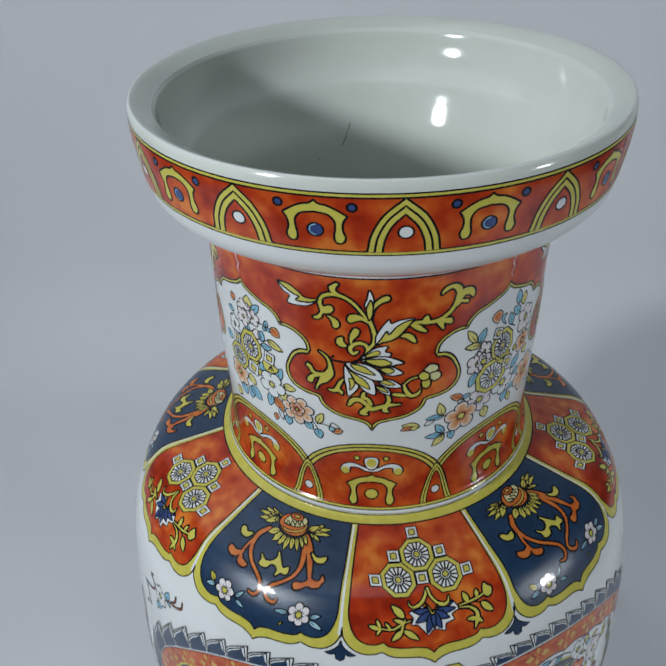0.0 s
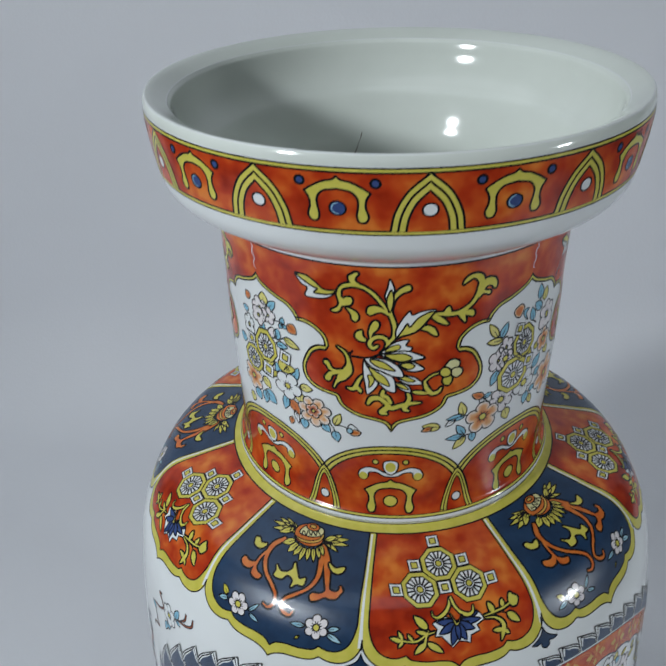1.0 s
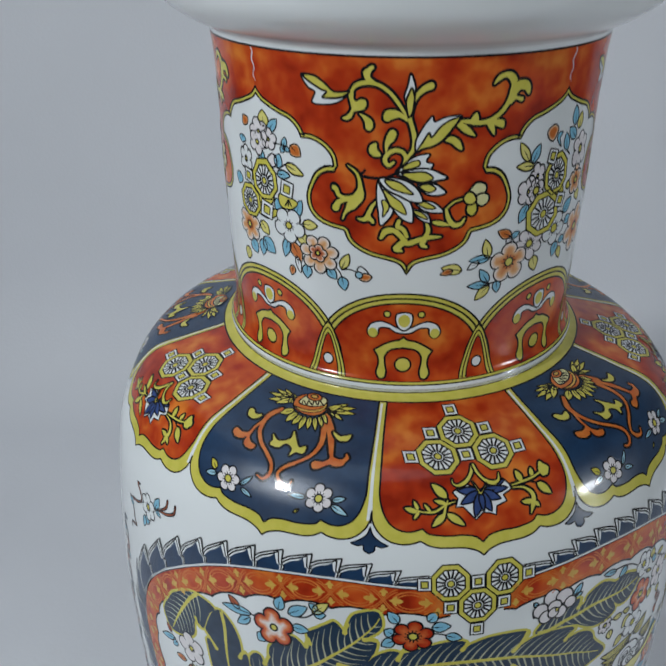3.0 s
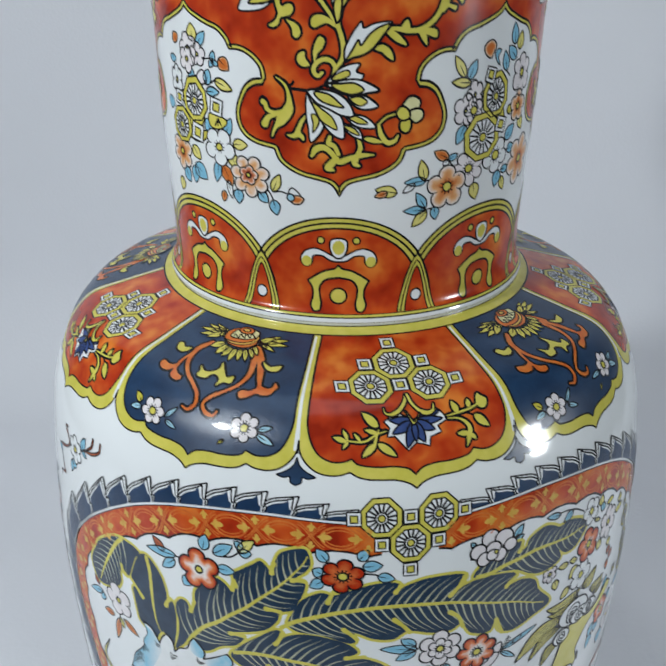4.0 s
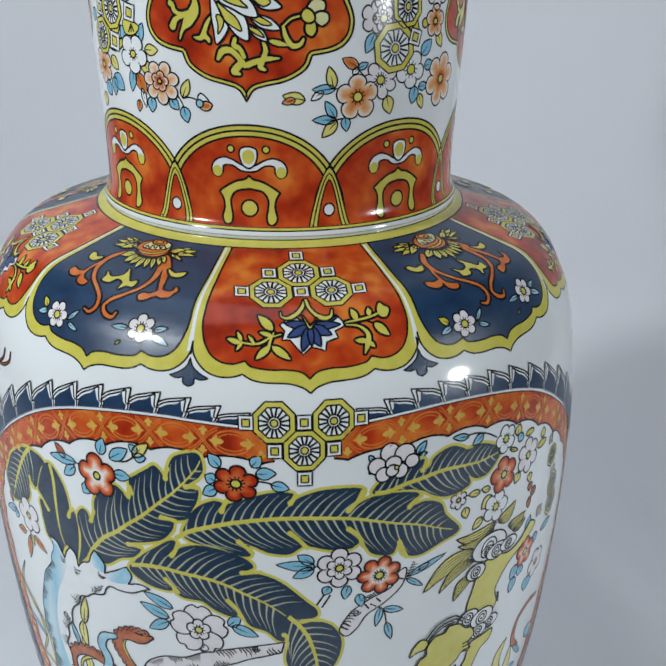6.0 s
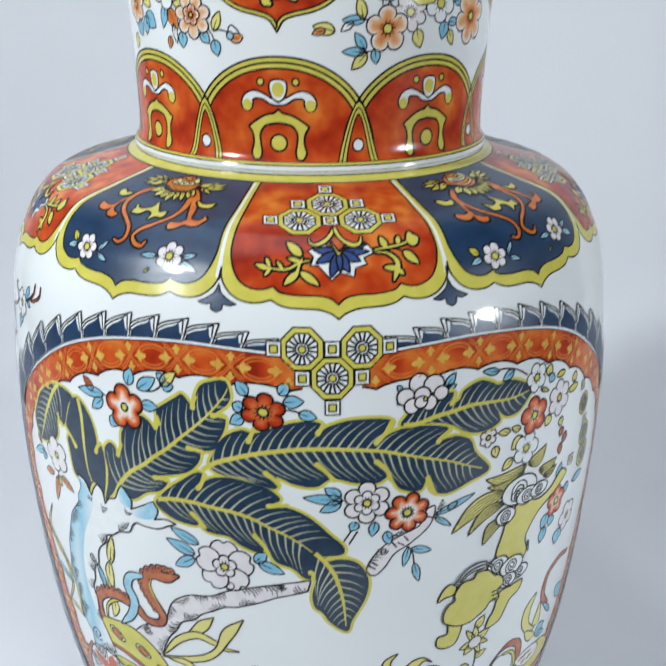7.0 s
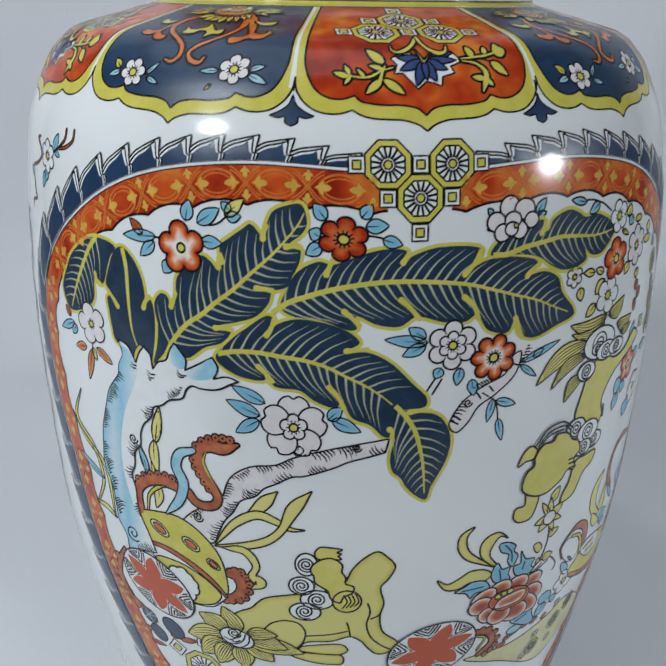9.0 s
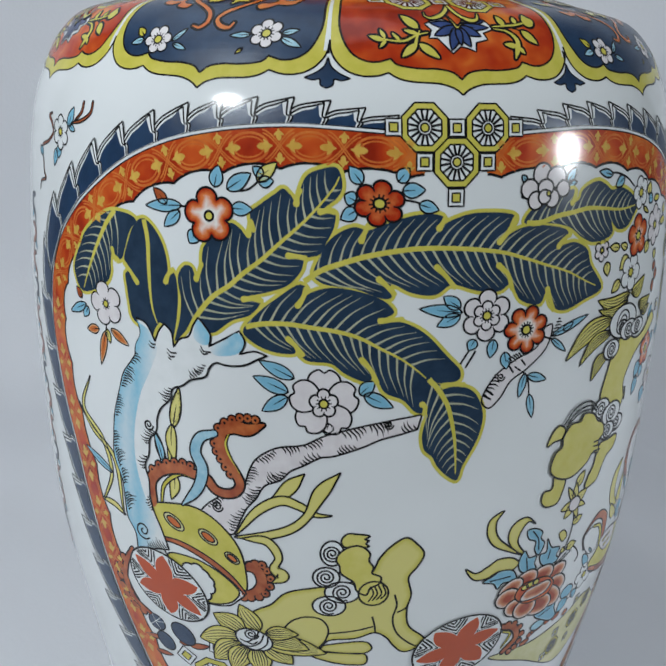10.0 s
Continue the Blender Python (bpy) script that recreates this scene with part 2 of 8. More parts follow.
SAGE = cloudy("pale_grey_green_enamel", [(0.3, (0.36, 0.38, 0.26)), (0.7, (0.47, 0.49, 0.36))], 160.0, 0.17)
PAINTS = [SAGE, SAND, BLAZE, ROSE, AMBER, INK, YELLOW, PALE, RED, RUST, ORANGE, NAVY, GREEN_NAVY, SKY, BLUE, PINK, WHITE, BLUSH, PEACH, ICE, SKYWASH, LEMON]
ARC_MM = ARC * 1000
# the transfers' own scale: their millimetres against the true ones down the outline, and the radius for which their sheets were cut
ARC_MM = np.interp(ARC_MM, [0.0, 16.1, 29.4, 37.8, 39.3, 73.3, 80.8, 85.8, 112.2, 120.9, 134.7, 151.8, 175.3, 191.3, 199.7, 205.0, 209.8, 226.2, 237.7, 258.5, 275.5, 286.1, 296.4, 307.4, 327.3, 346.0, 352.2, 367.9, 375.3, 402.8, 431.0, 461.8, 479.0, 673.0], [0.0, 15.9, 29.3, 38.0, 39.8, 68.7, 75.1, 79.6, 106.8, 113.2, 126.8, 144.9, 168.0, 182.3, 190.0, 196.0, 201.2, 216.9, 227.6, 247.5, 266.3, 276.3, 286.5, 296.7, 315.7, 334.3, 340.6, 356.7, 363.2, 389.8, 416.2, 446.5, 465.0, 657.4])
PAPER = [(0, 94.5), (8, 99.5), (14, 103.5), (18, 102.8), (28, 101.0), (36, 99.6), (40, 98.2), (46, 94.0), (52, 88.9), (58, 83.4), (62, 80.3), (66, 79.5), (72, 79.1), (90, 78.7), (130, 78.2), (165, 77.7), (180, 77.8), (188, 78.7), (192, 80.7), (196, 80.6), (200, 84.2), (206, 89.7), (214, 97.2), (222, 104.7), (230, 112.4), (238, 119.5), (246, 125.7), (254, 129.7), (262, 132.3), (270, 134.5), (280, 136.7), (300, 139.3), (330, 141.5), (360, 142.7), (390, 142.8), (420, 141.9), (450, 140.1), (480, 137.6), (510, 134.5), (540, 130.9), (570, 126.7), (600, 121.1), (640, 112.1)]
PAPER_S, PAPER_R = np.array(PAPER, float).T
PEN = 2.1  # the ink outlines' weight


def radius(s):
    return np.interp(s, PAPER_S, PAPER_R)


def polar(pairs):
    """Degrees round the axis and millimetres down the outline, as flat millimetres."""
    p = np.array(pairs, float)
    return np.stack([np.radians(p[:, 0]) * radius(p[:, 1]), p[:, 1]], -1)


def resampled(p, step):
    p = np.asarray(p, float)
    d = np.concatenate([[0], np.cumsum(np.hypot(*np.diff(p, axis=0).T))])
    n = max(2, int(math.ceil(d[-1] / step)) + 1)
    t = np.linspace(0, d[-1], n)
    return np.stack([np.interp(t, d, p[:, 0]), np.interp(t, d, p[:, 1])], -1)


def normals(p, closed=False):
    t = np.roll(p, -1, 0) - np.roll(p, 1, 0) if closed else np.gradient(p, axis=0)
    n = np.stack([-t[:, 1], t[:, 0]], -1)
    return n / np.maximum(np.hypot(*n.T), 1e-9)[:, None]


def curve(pts, n=8):
    return centripetal(pts, n) if len(pts) > 2 else np.array(pts, float)


def loop(pts, n=8):
    """A closed smooth outline through the points."""
    p = [tuple(q) for q in pts]
    c = centripetal(p[-2:] + p + p[:3], n)
    return c[2 * n : (2 + len(p)) * n]


def cusped(*runs):
    """An outline of several smooth runs that meet in points."""
    return np.vstack([curve(r) for r in runs])


def ring(x, y, a, b=None, turn=0.0, n=24):
    t = np.linspace(0, 2 * math.pi, n, endpoint=False)
    u, v = a * np.cos(t), (b or a) * np.sin(t)
    c, s = math.cos(radians(turn)), math.sin(radians(turn))
    return np.stack([x + u * c - v * s, y + u * s + v * c], -1)


def inside(pts, poly):
    x, y = pts[:, 0][:, None], pts[:, 1][:, None]
    a, b = poly, np.roll(poly, -1, 0)
    cross = ((a[:, 1] > y) != (b[:, 1] > y)) & (x < (b[:, 0] - a[:, 0]) * (y - a[:, 1]) / (b[:, 1] - a[:, 1] + 1e-12) + a[:, 0])
    return cross.sum(1) % 2 == 1


def edge_distance(pts, poly):
    a, b = poly, np.roll(poly, -1, 0)
    ab = b - a
    t = np.clip(((pts[:, None] - a) * ab).sum(-1) / np.maximum((ab**2).sum(-1), 1e-12), 0, 1)
    return np.sqrt((((a + ab * t[..., None]) - pts[:, None]) ** 2).sum(-1)).min(1)


class Art:
    """One painted motif: flat films of enamel in millimetres (x round the vase, y down its outline), then laid on the skin."""

    def __init__(self, x=0.0, y=0.0, scale=1.0, turn=0.0, flip=False):
        self.v, self.lift, self.wash, self.f, self.mat = [], [], [], [], []
        self.piece, self.pieces, self.deep, self.fuse, self.count, self.step = [], [], 0, None, 0, 1.7
        self.at(x, y, scale, turn, flip)

    def at(self, x=0.0, y=0.0, scale=1.0, turn=0.0, flip=False):
        c, s = math.cos(radians(turn)) * scale, math.sin(radians(turn)) * scale
        self.m, self.o, self.k = np.array([[c, -s], [s, c]]) @ np.diag([-1.0 if flip else 1.0, 1.0]), np.array([x, y], float), scale
        return self

    def put(self, p):
        return np.asarray(p, float) @ self.m.T + self.o

    def film(self, pts, tris, paint, layer, wash):
        base = len(self.v)
        if not self.pieces:
            self.pieces.append("stroke")
        self.piece += [len(self.pieces) - 1] * len(tris)
        self.v += [tuple(q) for q in pts]
        self.lift += [layer] * len(pts)
        self.wash += list(wash) if wash is not None else [0.0] * len(pts)
        self.f += [tuple(base + i for i in t) for t in tris]
        self.mat += [PAINTS.index(paint)] * len(tris)

    def fill(self, pts, paint, layer=1, wash=0.0, origin=None):
        p = self.put(pts)
        p = p[np.hypot(*(p - np.roll(p, 1, 0)).T) > 1e-4]
        p = self.eased(np.vstack([p, p[:1]]))[:-1]
        n = len(p)
        lo, hi = p.min(0), p.max(0)
        step = self.step
        if wash:
            step = max(0.35, min(1.7, wash * self.k * 0.5))
        extra = np.zeros((0, 2))
        if (hi - lo).max() > step:
            gx, gy = np.arange(lo[0] + step / 2, hi[0], step), np.arange(lo[1] + step / 2, hi[1], step)
            if len(gx) and len(gy):
                g = np.stack(np.meshgrid(gx, gy), -1).reshape(-1, 2)
                g = g[inside(g, p)]
                if len(g):
                    extra = g[edge_distance(g, p) > 0.25 * step]
        if wash and not len(extra):
            extra = p.mean(0)[None]
        allp = np.vstack([p, extra])
        got = geometry.delaunay_2d_cdt([Vector(q) for q in allp.tolist()], [], [list(range(n))], 1, 1e-5)
        q = np.array([tuple(v) for v in got[0]])
        w = np.clip(edge_distance(q, p if origin is None else self.put(origin)) / (wash * self.k), 0, 1) if wash else None
        self.film(q, got[2], paint, layer, w)

    def line(self, pts, width, paint=None, layer=6, closed=False, taper=(1.0, 1.0)):
        p = self.put(curve(pts) if isinstance(pts, list) else pts)
        if closed:
            p = np.vstack([p, p[:1]])
        p = resampled(p, 1.1) if len(p) < 3 else self.eased(p)
        n = normals(p[:-1], True) if closed else normals(p)
        if closed:
            n = np.vstack([n, n[:1]])
        w = (width * PEN if paint in (None, INK) else width) * self.k / 2 * np.interp(np.linspace(0, 1, len(p)), [0, 0.5, 1], [taper[0], 1.0, taper[1]])[:, None]
        q = np.vstack([p + n * w, p - n * w])
        k = len(p)
        tris = []
        for i in range(k - 1):
            tris += [(i, i + 1, k + i + 1), (i, k + i + 1, k + i)]
        self.film(q, tris, paint or INK, layer, None)

    @staticmethod
    def eased(p):
        """Long steps split, tiny steps merged."""
        out = [p[0]]
        for q in p[1:]:
            d = math.hypot(q[0] - out[-1][0], q[1] - out[-1][1])
            if d < 0.06:
                continue
            k = int(d // 1.1)
            for i in range(1, k + 1):
                out.append(out[-1 - (i - 1)] + (q - out[-1 - (i - 1)]) * i / (k + 1))
            out.append(q)
        if len(out) < 2:
            out.append(p[-1] + 0.01)
        return np.array(out)

    def hatch(self, pts, long, gap=0.85, lean=0.3, ink=0.25, layer=16, seed=1):
        """A cluster of short tapering strokes that spring from a line."""
        rng = random.Random(seed)
        c = resampled(curve(pts, 10), gap * 1.4)
        n = normals(c)
        for i in range(len(c)):
            t = np.array([n[i][1], -n[i][0]])
            k = long * 1.15 * (0.4 + 0.6 * math.sin(math.pi * (i + 0.5) / len(c))) * rng.uniform(0.7, 1.15)
            way = n[i] + t * lean
            self.line([tuple(c[i]), tuple(c[i] + way * k * 0.55 + t * 0.12 * k), tuple(c[i] + way * k)], ink, INK, layer + 0.05 * i, taper=(1.2, 0.25))

    def begin(self, name):
        """What is painted from here on is a piece of its own."""
        if not self.deep:
            self.pieces.append(name)

    def shape(self, pts, paint, layer=2, ink=0.28, wash=0.0):
        self.begin("enamel_patch")
        pts = loop(pts, 9) if isinstance(pts, list) else pts
        if self.fuse is not None:  # shapes that run into one another share one outline
            self.count += 1
            self.line(pts, ink * 2.5, INK, self.fuse + 0.1 * self.count, True)
            self.fill(pts, paint, self.fuse + 5 + 0.1 * self.count, wash)
            return
        self.fill(pts, paint, layer, wash)
        if ink:
            self.line(pts, ink, INK, layer + 1, True)

    def brush(self, pts, widths, paint, layer=2, ink=0.26, wash=0.0):
        """A stroke whose width swells and tapers, with an ink outline."""
        self.begin("stem")
        self.deep += 1
        c = resampled(curve(pts, 14), 0.3)
        n = normals(c)
        wide = curve([(float(i), float(w)) for i, w in enumerate(widths)], 8)
        w = np.interp(np.linspace(0, len(widths) - 1, len(c)), wide[:, 0], wide[:, 1])[:, None] / 2
        ends = []
        for i, way in ((-1, c[-1] - c[-2]), (0, c[0] - c[1])):
            way = way / max(np.hypot(*way), 1e-9)
            side = n[i] if i else -n[i]
            t = np.linspace(math.pi / 2, -math.pi / 2, 9)[1:-1, None]
            ends.append(c[i] + w[i] * (np.cos(t) * way + np.sin(t) * side))
        self.shape(np.vstack([c + n * w, ends[0], (c - n * w)[::-1], ends[1]]), paint, layer, ink, wash)
        self.deep -= 1

    def leaf(self, x0, y0, x1, y1, width, paint, layer=2, ink=0.26, vein=True, bend=0.0, wash=0.0):
        """A pointed leaf from its stalk to its tip."""
        self.begin("leaf")
        self.deep += 1
        a, b = np.array([x0, y0], float), np.array([x1, y1], float)
        d = b - a
        n = np.array([-d[1], d[0]]) / max(np.hypot(*d), 1e-6)
        t = np.linspace(0, 1, 13)[:, None]
        mid = a + d * t + n * bend * np.sin(math.pi * t)
        w = width / 2 * np.sin(math.pi * t**0.8) ** 0.85
        self.shape(np.vstack([mid + n * w, (mid - n * w)[::-1][1:-1]]), paint, layer, ink, wash)
        if vein:
            self.line(mid[:8], ink * 0.7, INK, layer + 1 if self.fuse is None else self.fuse + 10, taper=(1, 0.3))
        self.deep -= 1

    def flower(self, x, y, r, petals, paint, layer=3, heart=None, heart_paint=None, turn=0.0, ink=0.28, wash=0.0, rays=True, notch=0.32, squash=1.0):
        """A round blossom with lobed petals, a heart and stamen strokes."""
        self.begin("blossom")
        self.deep += 1
        t = np.linspace(0, 2 * math.pi, petals * 16, endpoint=False)
        rr = r * (1 - notch + notch * np.abs(np.sin(petals * t / 2)) ** 0.6)
        c, s = math.cos(radians(turn)), math.sin(radians(turn))
        u, v = rr * np.cos(t), rr * np.sin(t) * squash
        self.shape(np.stack([x + u * c - v * s, y + u * s + v * c], -1), paint, layer, ink, wash)
        h = heart or r * 0.22
        for k in range(petals):
            a = 2 * math.pi * k / petals
            u = np.array([[r * (1 - notch) * math.cos(a), r * (1 - notch) * math.sin(a) * squash], [r * 0.52 * math.cos(a), r * 0.52 * math.sin(a) * squash]])
            if rays:
                self.line(np.stack([x + u[:, 0] * c - u[:, 1] * s, y + u[:, 0] * s + u[:, 1] * c], -1), ink * 0.75, INK, layer + 2, taper=(1, 0.3))
                for off in (0.28, 0.72):
                    b = a + 2 * math.pi * off / petals + radians(turn)
                    q = np.array([[x + h * 0.9 * math.cos(b), y + h * 0.9 * math.sin(b) * squash], [x + h * 1.75 * math.cos(b), y + h * 1.75 * math.sin(b) * squash]])
                    self.line(q, ink * 0.7, INK, layer + 2)
        self.shape(ring(x, y, h, h * squash, turn, 16), heart_paint or YELLOW, layer + 3, ink)
        self.deep -= 1

    def frame_square(self, x, y, a, turn=0.0, layer=4, ink=0.26, rim=None, core=None):
        """A small square lozenge with an inner square."""
        self.begin("square")
        self.deep += 1
        for half, paint, lay in ((a, rim or WHITE, layer), (a * 0.52, core or YELLOW, layer + 2)):
            c, s = math.cos(radians(turn)) * half, math.sin(radians(turn)) * half
            self.shape(np.array([[x - c + s, y - s - c], [x + c + s, y + s - c], [x + c - s, y + s + c], [x - c - s, y - s + c]]), paint, lay, ink)
        self.deep -= 1

    def striped(self, x0, y0, x1, y1, width, layer, bend=0.0, stripes=4):
        """A yellow tuft with ink stripes that run to its tip."""
        self.leaf(x0, y0, x1, y1, width * 1.3, LEMON, layer, 0.3, False, bend, 1.6)
        a, d = np.array([x0, y0]), np.array([x1 - x0, y1 - y0], float)
        n = np.array([-d[1], d[0]]) / np.hypot(*d)
        t = np.linspace(0.05, 0.86, 12)[:, None]
        for k in range(stripes):
            off = width * 0.46 * ((k + 0.5) / stripes * 2 - 1)
            self.line(a + d * t + n * (bend * np.sin(math.pi * t) + off * np.sin(math.pi * (t * 0.9 + 0.08)) ** 0.8), 0.2, INK, layer + 1.3, taper=(1.2, 0.4))

    def lock(self, x, y, r, layer):
        """A curled white lock."""
        self.shape(ring(x, y, r), WHITE, layer, 0.34)
        self.spiral(x, y, r * 0.82, 2.5, 60, 0.38, layer + 2)

    def wheel(self, x, y, r, turn=22.5, layer=4, ink=0.26, spokes=16, squash=1.0, border=None, disc=None):
        """An octagon with a spoked disc inside."""
        self.begin("octagon_wheel")
        self.deep += 1
        t = np.radians(np.arange(8) * 45 + 22.5)
        c, s = math.cos(radians(turn - 22.5)), math.sin(radians(turn - 22.5))
        for k, paint, lay in ((1.0, border or YELLOW, layer), (0.73, disc or WHITE, layer + 2)):
            u, v = r * k * np.cos(t), r * k * np.sin(t) * squash
            self.shape(np.stack([x + u * c - v * s, y + u * s + v * c], -1), paint, lay, ink)
        for k in range(spokes):
            a = 2 * math.pi * (k + 0.5) / spokes
            self.line(np.array([[x + r * 0.24 * math.cos(a), y + r * 0.24 * math.sin(a) * squash], [x + r * 0.66 * math.cos(a), y + r * 0.66 * math.sin(a) * squash]]), ink * 1.4, INK, layer + 4, taper=(1.15, 0.9))
        self.shape(ring(x, y, r * 0.17, r * 0.17 * squash, 0, 14), YELLOW, layer + 5, ink)
        self.deep -= 1

    def trio(self, x, y, w, up=True, layer=3):
        """Three octagon wheels and the small squares that link them; y is the level of the outer pair."""
        d, k = w / math.sqrt(2), -1 if up else 1
        r = w / 2 / math.cos(radians(22.5))
        for sx, sy in ((-d, 0), (d, 0), (0, k * d)):
            self.wheel(x + sx, y + sy, r, layer=layer)
        for sx, sy in ((0, 0), (0, 2 * k * d), (-d, k * d), (d, k * d), (-2 * d + 0.6, 0), (2 * d - 0.6, 0)):
            self.frame_square(x + sx, y + sy, w * 0.175, layer=layer + 6)

    def spiral(self, x, y, r, turns=1.6, start=0.0, ink=0.28, layer=5, hand=1):
        t = np.linspace(0, 1, 30)
        a = radians(start) + hand * 2 * math.pi * turns * t
        self.line(np.stack([x + r * (1 - 0.88 * t) * np.cos(a), y + r * (1 - 0.88 * t) * np.sin(a)], -1), ink, INK, layer)

    def lay(self, name, parent, degrees=0.0, label="", whole=False):
        """The films on the vase's skin, turned to their place round the axis: the largest piece, with the others as its sub-parts
        (or all as sub-parts of a panel that they are painted on); whole: one mesh."""
        p, f, piece, mat = np.array(self.v), np.array(self.f), np.array(self.piece), np.array(self.mat)
        lift, wash = np.array(self.lift), np.array(self.wash, np.float32)
        on_panel = parent is not VASE
        if whole:
            piece[:] = 0
        size = {k: np.prod(np.ptp(p[f[piece == k]].reshape(-1, 2), axis=0)) for k in sorted(set(piece.tolist()))}
        main = max(size, key=size.get)
        first = None
        for k in [main] + [k for k in size if k != main]:
            q = f[piece == k]
            used, back = np.unique(q, return_inverse=True)
            title = name if k == main and not on_panel else self.pieces[k]
            me = self.skinned(title, p[used], back.reshape(-1, 3), mat[piece == k], lift[used], wash[used])
            ob = new(title, me)
            if on_panel:
                ob.parent = parent
                if k == main:
                    tagged(ob, label)
            elif k == main:
                ob.parent, first = parent, ob
                ob.rotation_euler.z = radians(degrees)
                tagged(ob, label)
            else:
                ob.parent = first
        return first

    @staticmethod
    def skinned(name, p, f, mat, lift, wash):
        s = np.clip(p[:, 1], 3.0, ARC_MM[-1] - 0.5)
        th = p[:, 0] / np.interp(s, PAPER_S, PAPER_R)
        r, z = np.interp(s, ARC_MM, SKIN[:, 0]), np.interp(s, ARC_MM, SKIN[:, 1])
        dr, dz = np.interp(s, ARC_MM, SLOPE[:, 0]), np.interp(s, ARC_MM, SLOPE[:, 1])
        long = np.hypot(dr, dz)
        nr, nz = -dz / long, dr / long
        up = 0.00003 + 0.00001 * lift
        r, z = r + nr * up, z + nz * up
        co = np.stack([r * np.sin(th), -r * np.cos(th), z], -1)
        no = np.stack([nr * np.sin(th), -nr * np.cos(th), nz], -1)
        me = bpy.data.meshes.new(name)
        f = np.array(f)
        face = np.cross(co[f[:, 1]] - co[f[:, 0]], co[f[:, 2]] - co[f[:, 0]])
        flipped = (face * no[f[:, 0]]).sum(-1) < 0
        f[flipped] = f[flipped][:, ::-1]
        me.from_pydata(co.tolist(), [], f.tolist())
        used = sorted(set(mat.tolist()))
        for k in used:
            me.materials.append(PAINTS[k])
        me.polygons.foreach_set("material_index", [used.index(k) for k in mat])
        me.attributes.new("wash", "FLOAT", "POINT").data.foreach_set("value", wash)
        me.shade_smooth()
        me.normals_split_custom_set_from_vertices(no.tolist())
        return me


def repeat(ob, degrees):
    """Further copies of a laid motif, with its sub-parts, at other angles round the vase."""
    for d in degrees:
        made = {}
        for o in (ob, *ob.children_recursive):
            made[o] = o.copy()
            scene.collection.objects.link(made[o])
            made[o].parent = made.get(o.parent, o.parent)
        made[ob].rotation_euler.z = ob.rotation_euler.z + radians(d)


def bands(name, runs, label):
    """Rings of enamel right round the vase: runs of (from, to, paint, layer), in millimetres down the outline."""
    me = bpy.data.meshes.new(name)
    v, f, mats, idx, no = [], [], [], [], []
    steps = 576
    for a, b, paint, layer in runs:
        if paint not in mats:
            mats.append(paint)
        rows = max(2, int((b - a) / 0.6) + 2)
        for i, s in enumerate(np.linspace(a, b, rows)):
            r, z = np.interp(s, ARC_MM, SKIN[:, 0]), np.interp(s, ARC_MM, SKIN[:, 1])
            dr, dz = np.interp(s, ARC_MM, SLOPE[:, 0]), np.interp(s, ARC_MM, SLOPE[:, 1])
            q = math.hypot(dr, dz)
            nr, nz, up = -dz / q, dr / q, 0.00003 + 0.00001 * layer
            o = len(v)
            for k in range(steps):
                c, d = math.sin(2 * math.pi * k / steps), -math.cos(2 * math.pi * k / steps)
                v.append(((r + nr * up) * c, (r + nr * up) * d, z + nz * up))
                no.append((nr * c, nr * d, nz))
            if i:
                for k in range(steps):
                    j = (k + 1) % steps
                    f.append((o - steps + k, o + k, o + j, o - steps + j))
                    idx.append(mats.index(paint))
    me.from_pydata(v, [], f)
    for m in mats:
        me.materials.append(m)
    me.polygons.foreach_set("material_index", idx)
    me.shade_smooth()
    me.normals_split_custom_set_from_vertices(no)
    ob = new(name, me)
    ob.parent = VASE
    return tagged(ob, label)


# ---- rim ----
bands("lip_glaze", [(0.4, 13.9, LINER, 0)], "grey-green glaze over the lip")
bands("rim_band", [(14.7, 15.8, YELLOW, 1), (15.8, 38.0, RED, 1), (38.0, 39.8, YELLOW, 1), (14.2, 14.8, INK, 3), (15.7, 16.4, INK, 3), (37.6, 38.3, INK, 3), (39.5, 40.1, INK, 3)], "mottled orange-red band between yellow lines")


def rim_arch():
    a = Art()
    a.step = 0.7
    for k, paint in ((1.0, YELLOW), (0.80, YELLOW), (0.58, RED)):
        w, h = 12.0 * k, 38.0 - 15.9 - (1 - k) * 15.0
        side = curve([(-w, 38.0), (-w * 0.90, 38.0 - h * 0.34), (-w * 0.58, 38.0 - h * 0.70), (0, 38.0 - h)])
        out = np.vstack([side, (side * (-1, 1))[::-1][1:]])
        lay = 8 + round((1 - k) * 10)
        a.fill(out, paint, lay)
        a.line(out, 0.38, INK, lay + 1)
    a.shape(ring(0.4, 29.4, 2.55), WHITE, 18, 0.34)
    return a


def omega(a, y0, k=1.0, paint=None, layer=2, wide=1.0):
    """A yellow horseshoe arch with bulbous ends and a peaked crown; y0 is its crown."""
    half = [(0, 0), (1.5, 1.3), (5, 2.2), (8.8, 4.2), (11.9, 6.4), (10.3, 9.2), (10.0, 12.5), (10.9, 16.4), (9.6, 18.8), (7.5, 18.6), (6.7, 16), (7.2, 12.5), (7.2, 9), (5.2, 6.2), (0, 5)]
    right = np.vstack([curve(half[:5]), curve(half[4:])])
    pts = np.vstack([right, (right * (-1, 1))[::-1]]) * (k * wide, k) + (0, y0)
    a.shape(pts, paint or YELLOW, layer, 0.38)


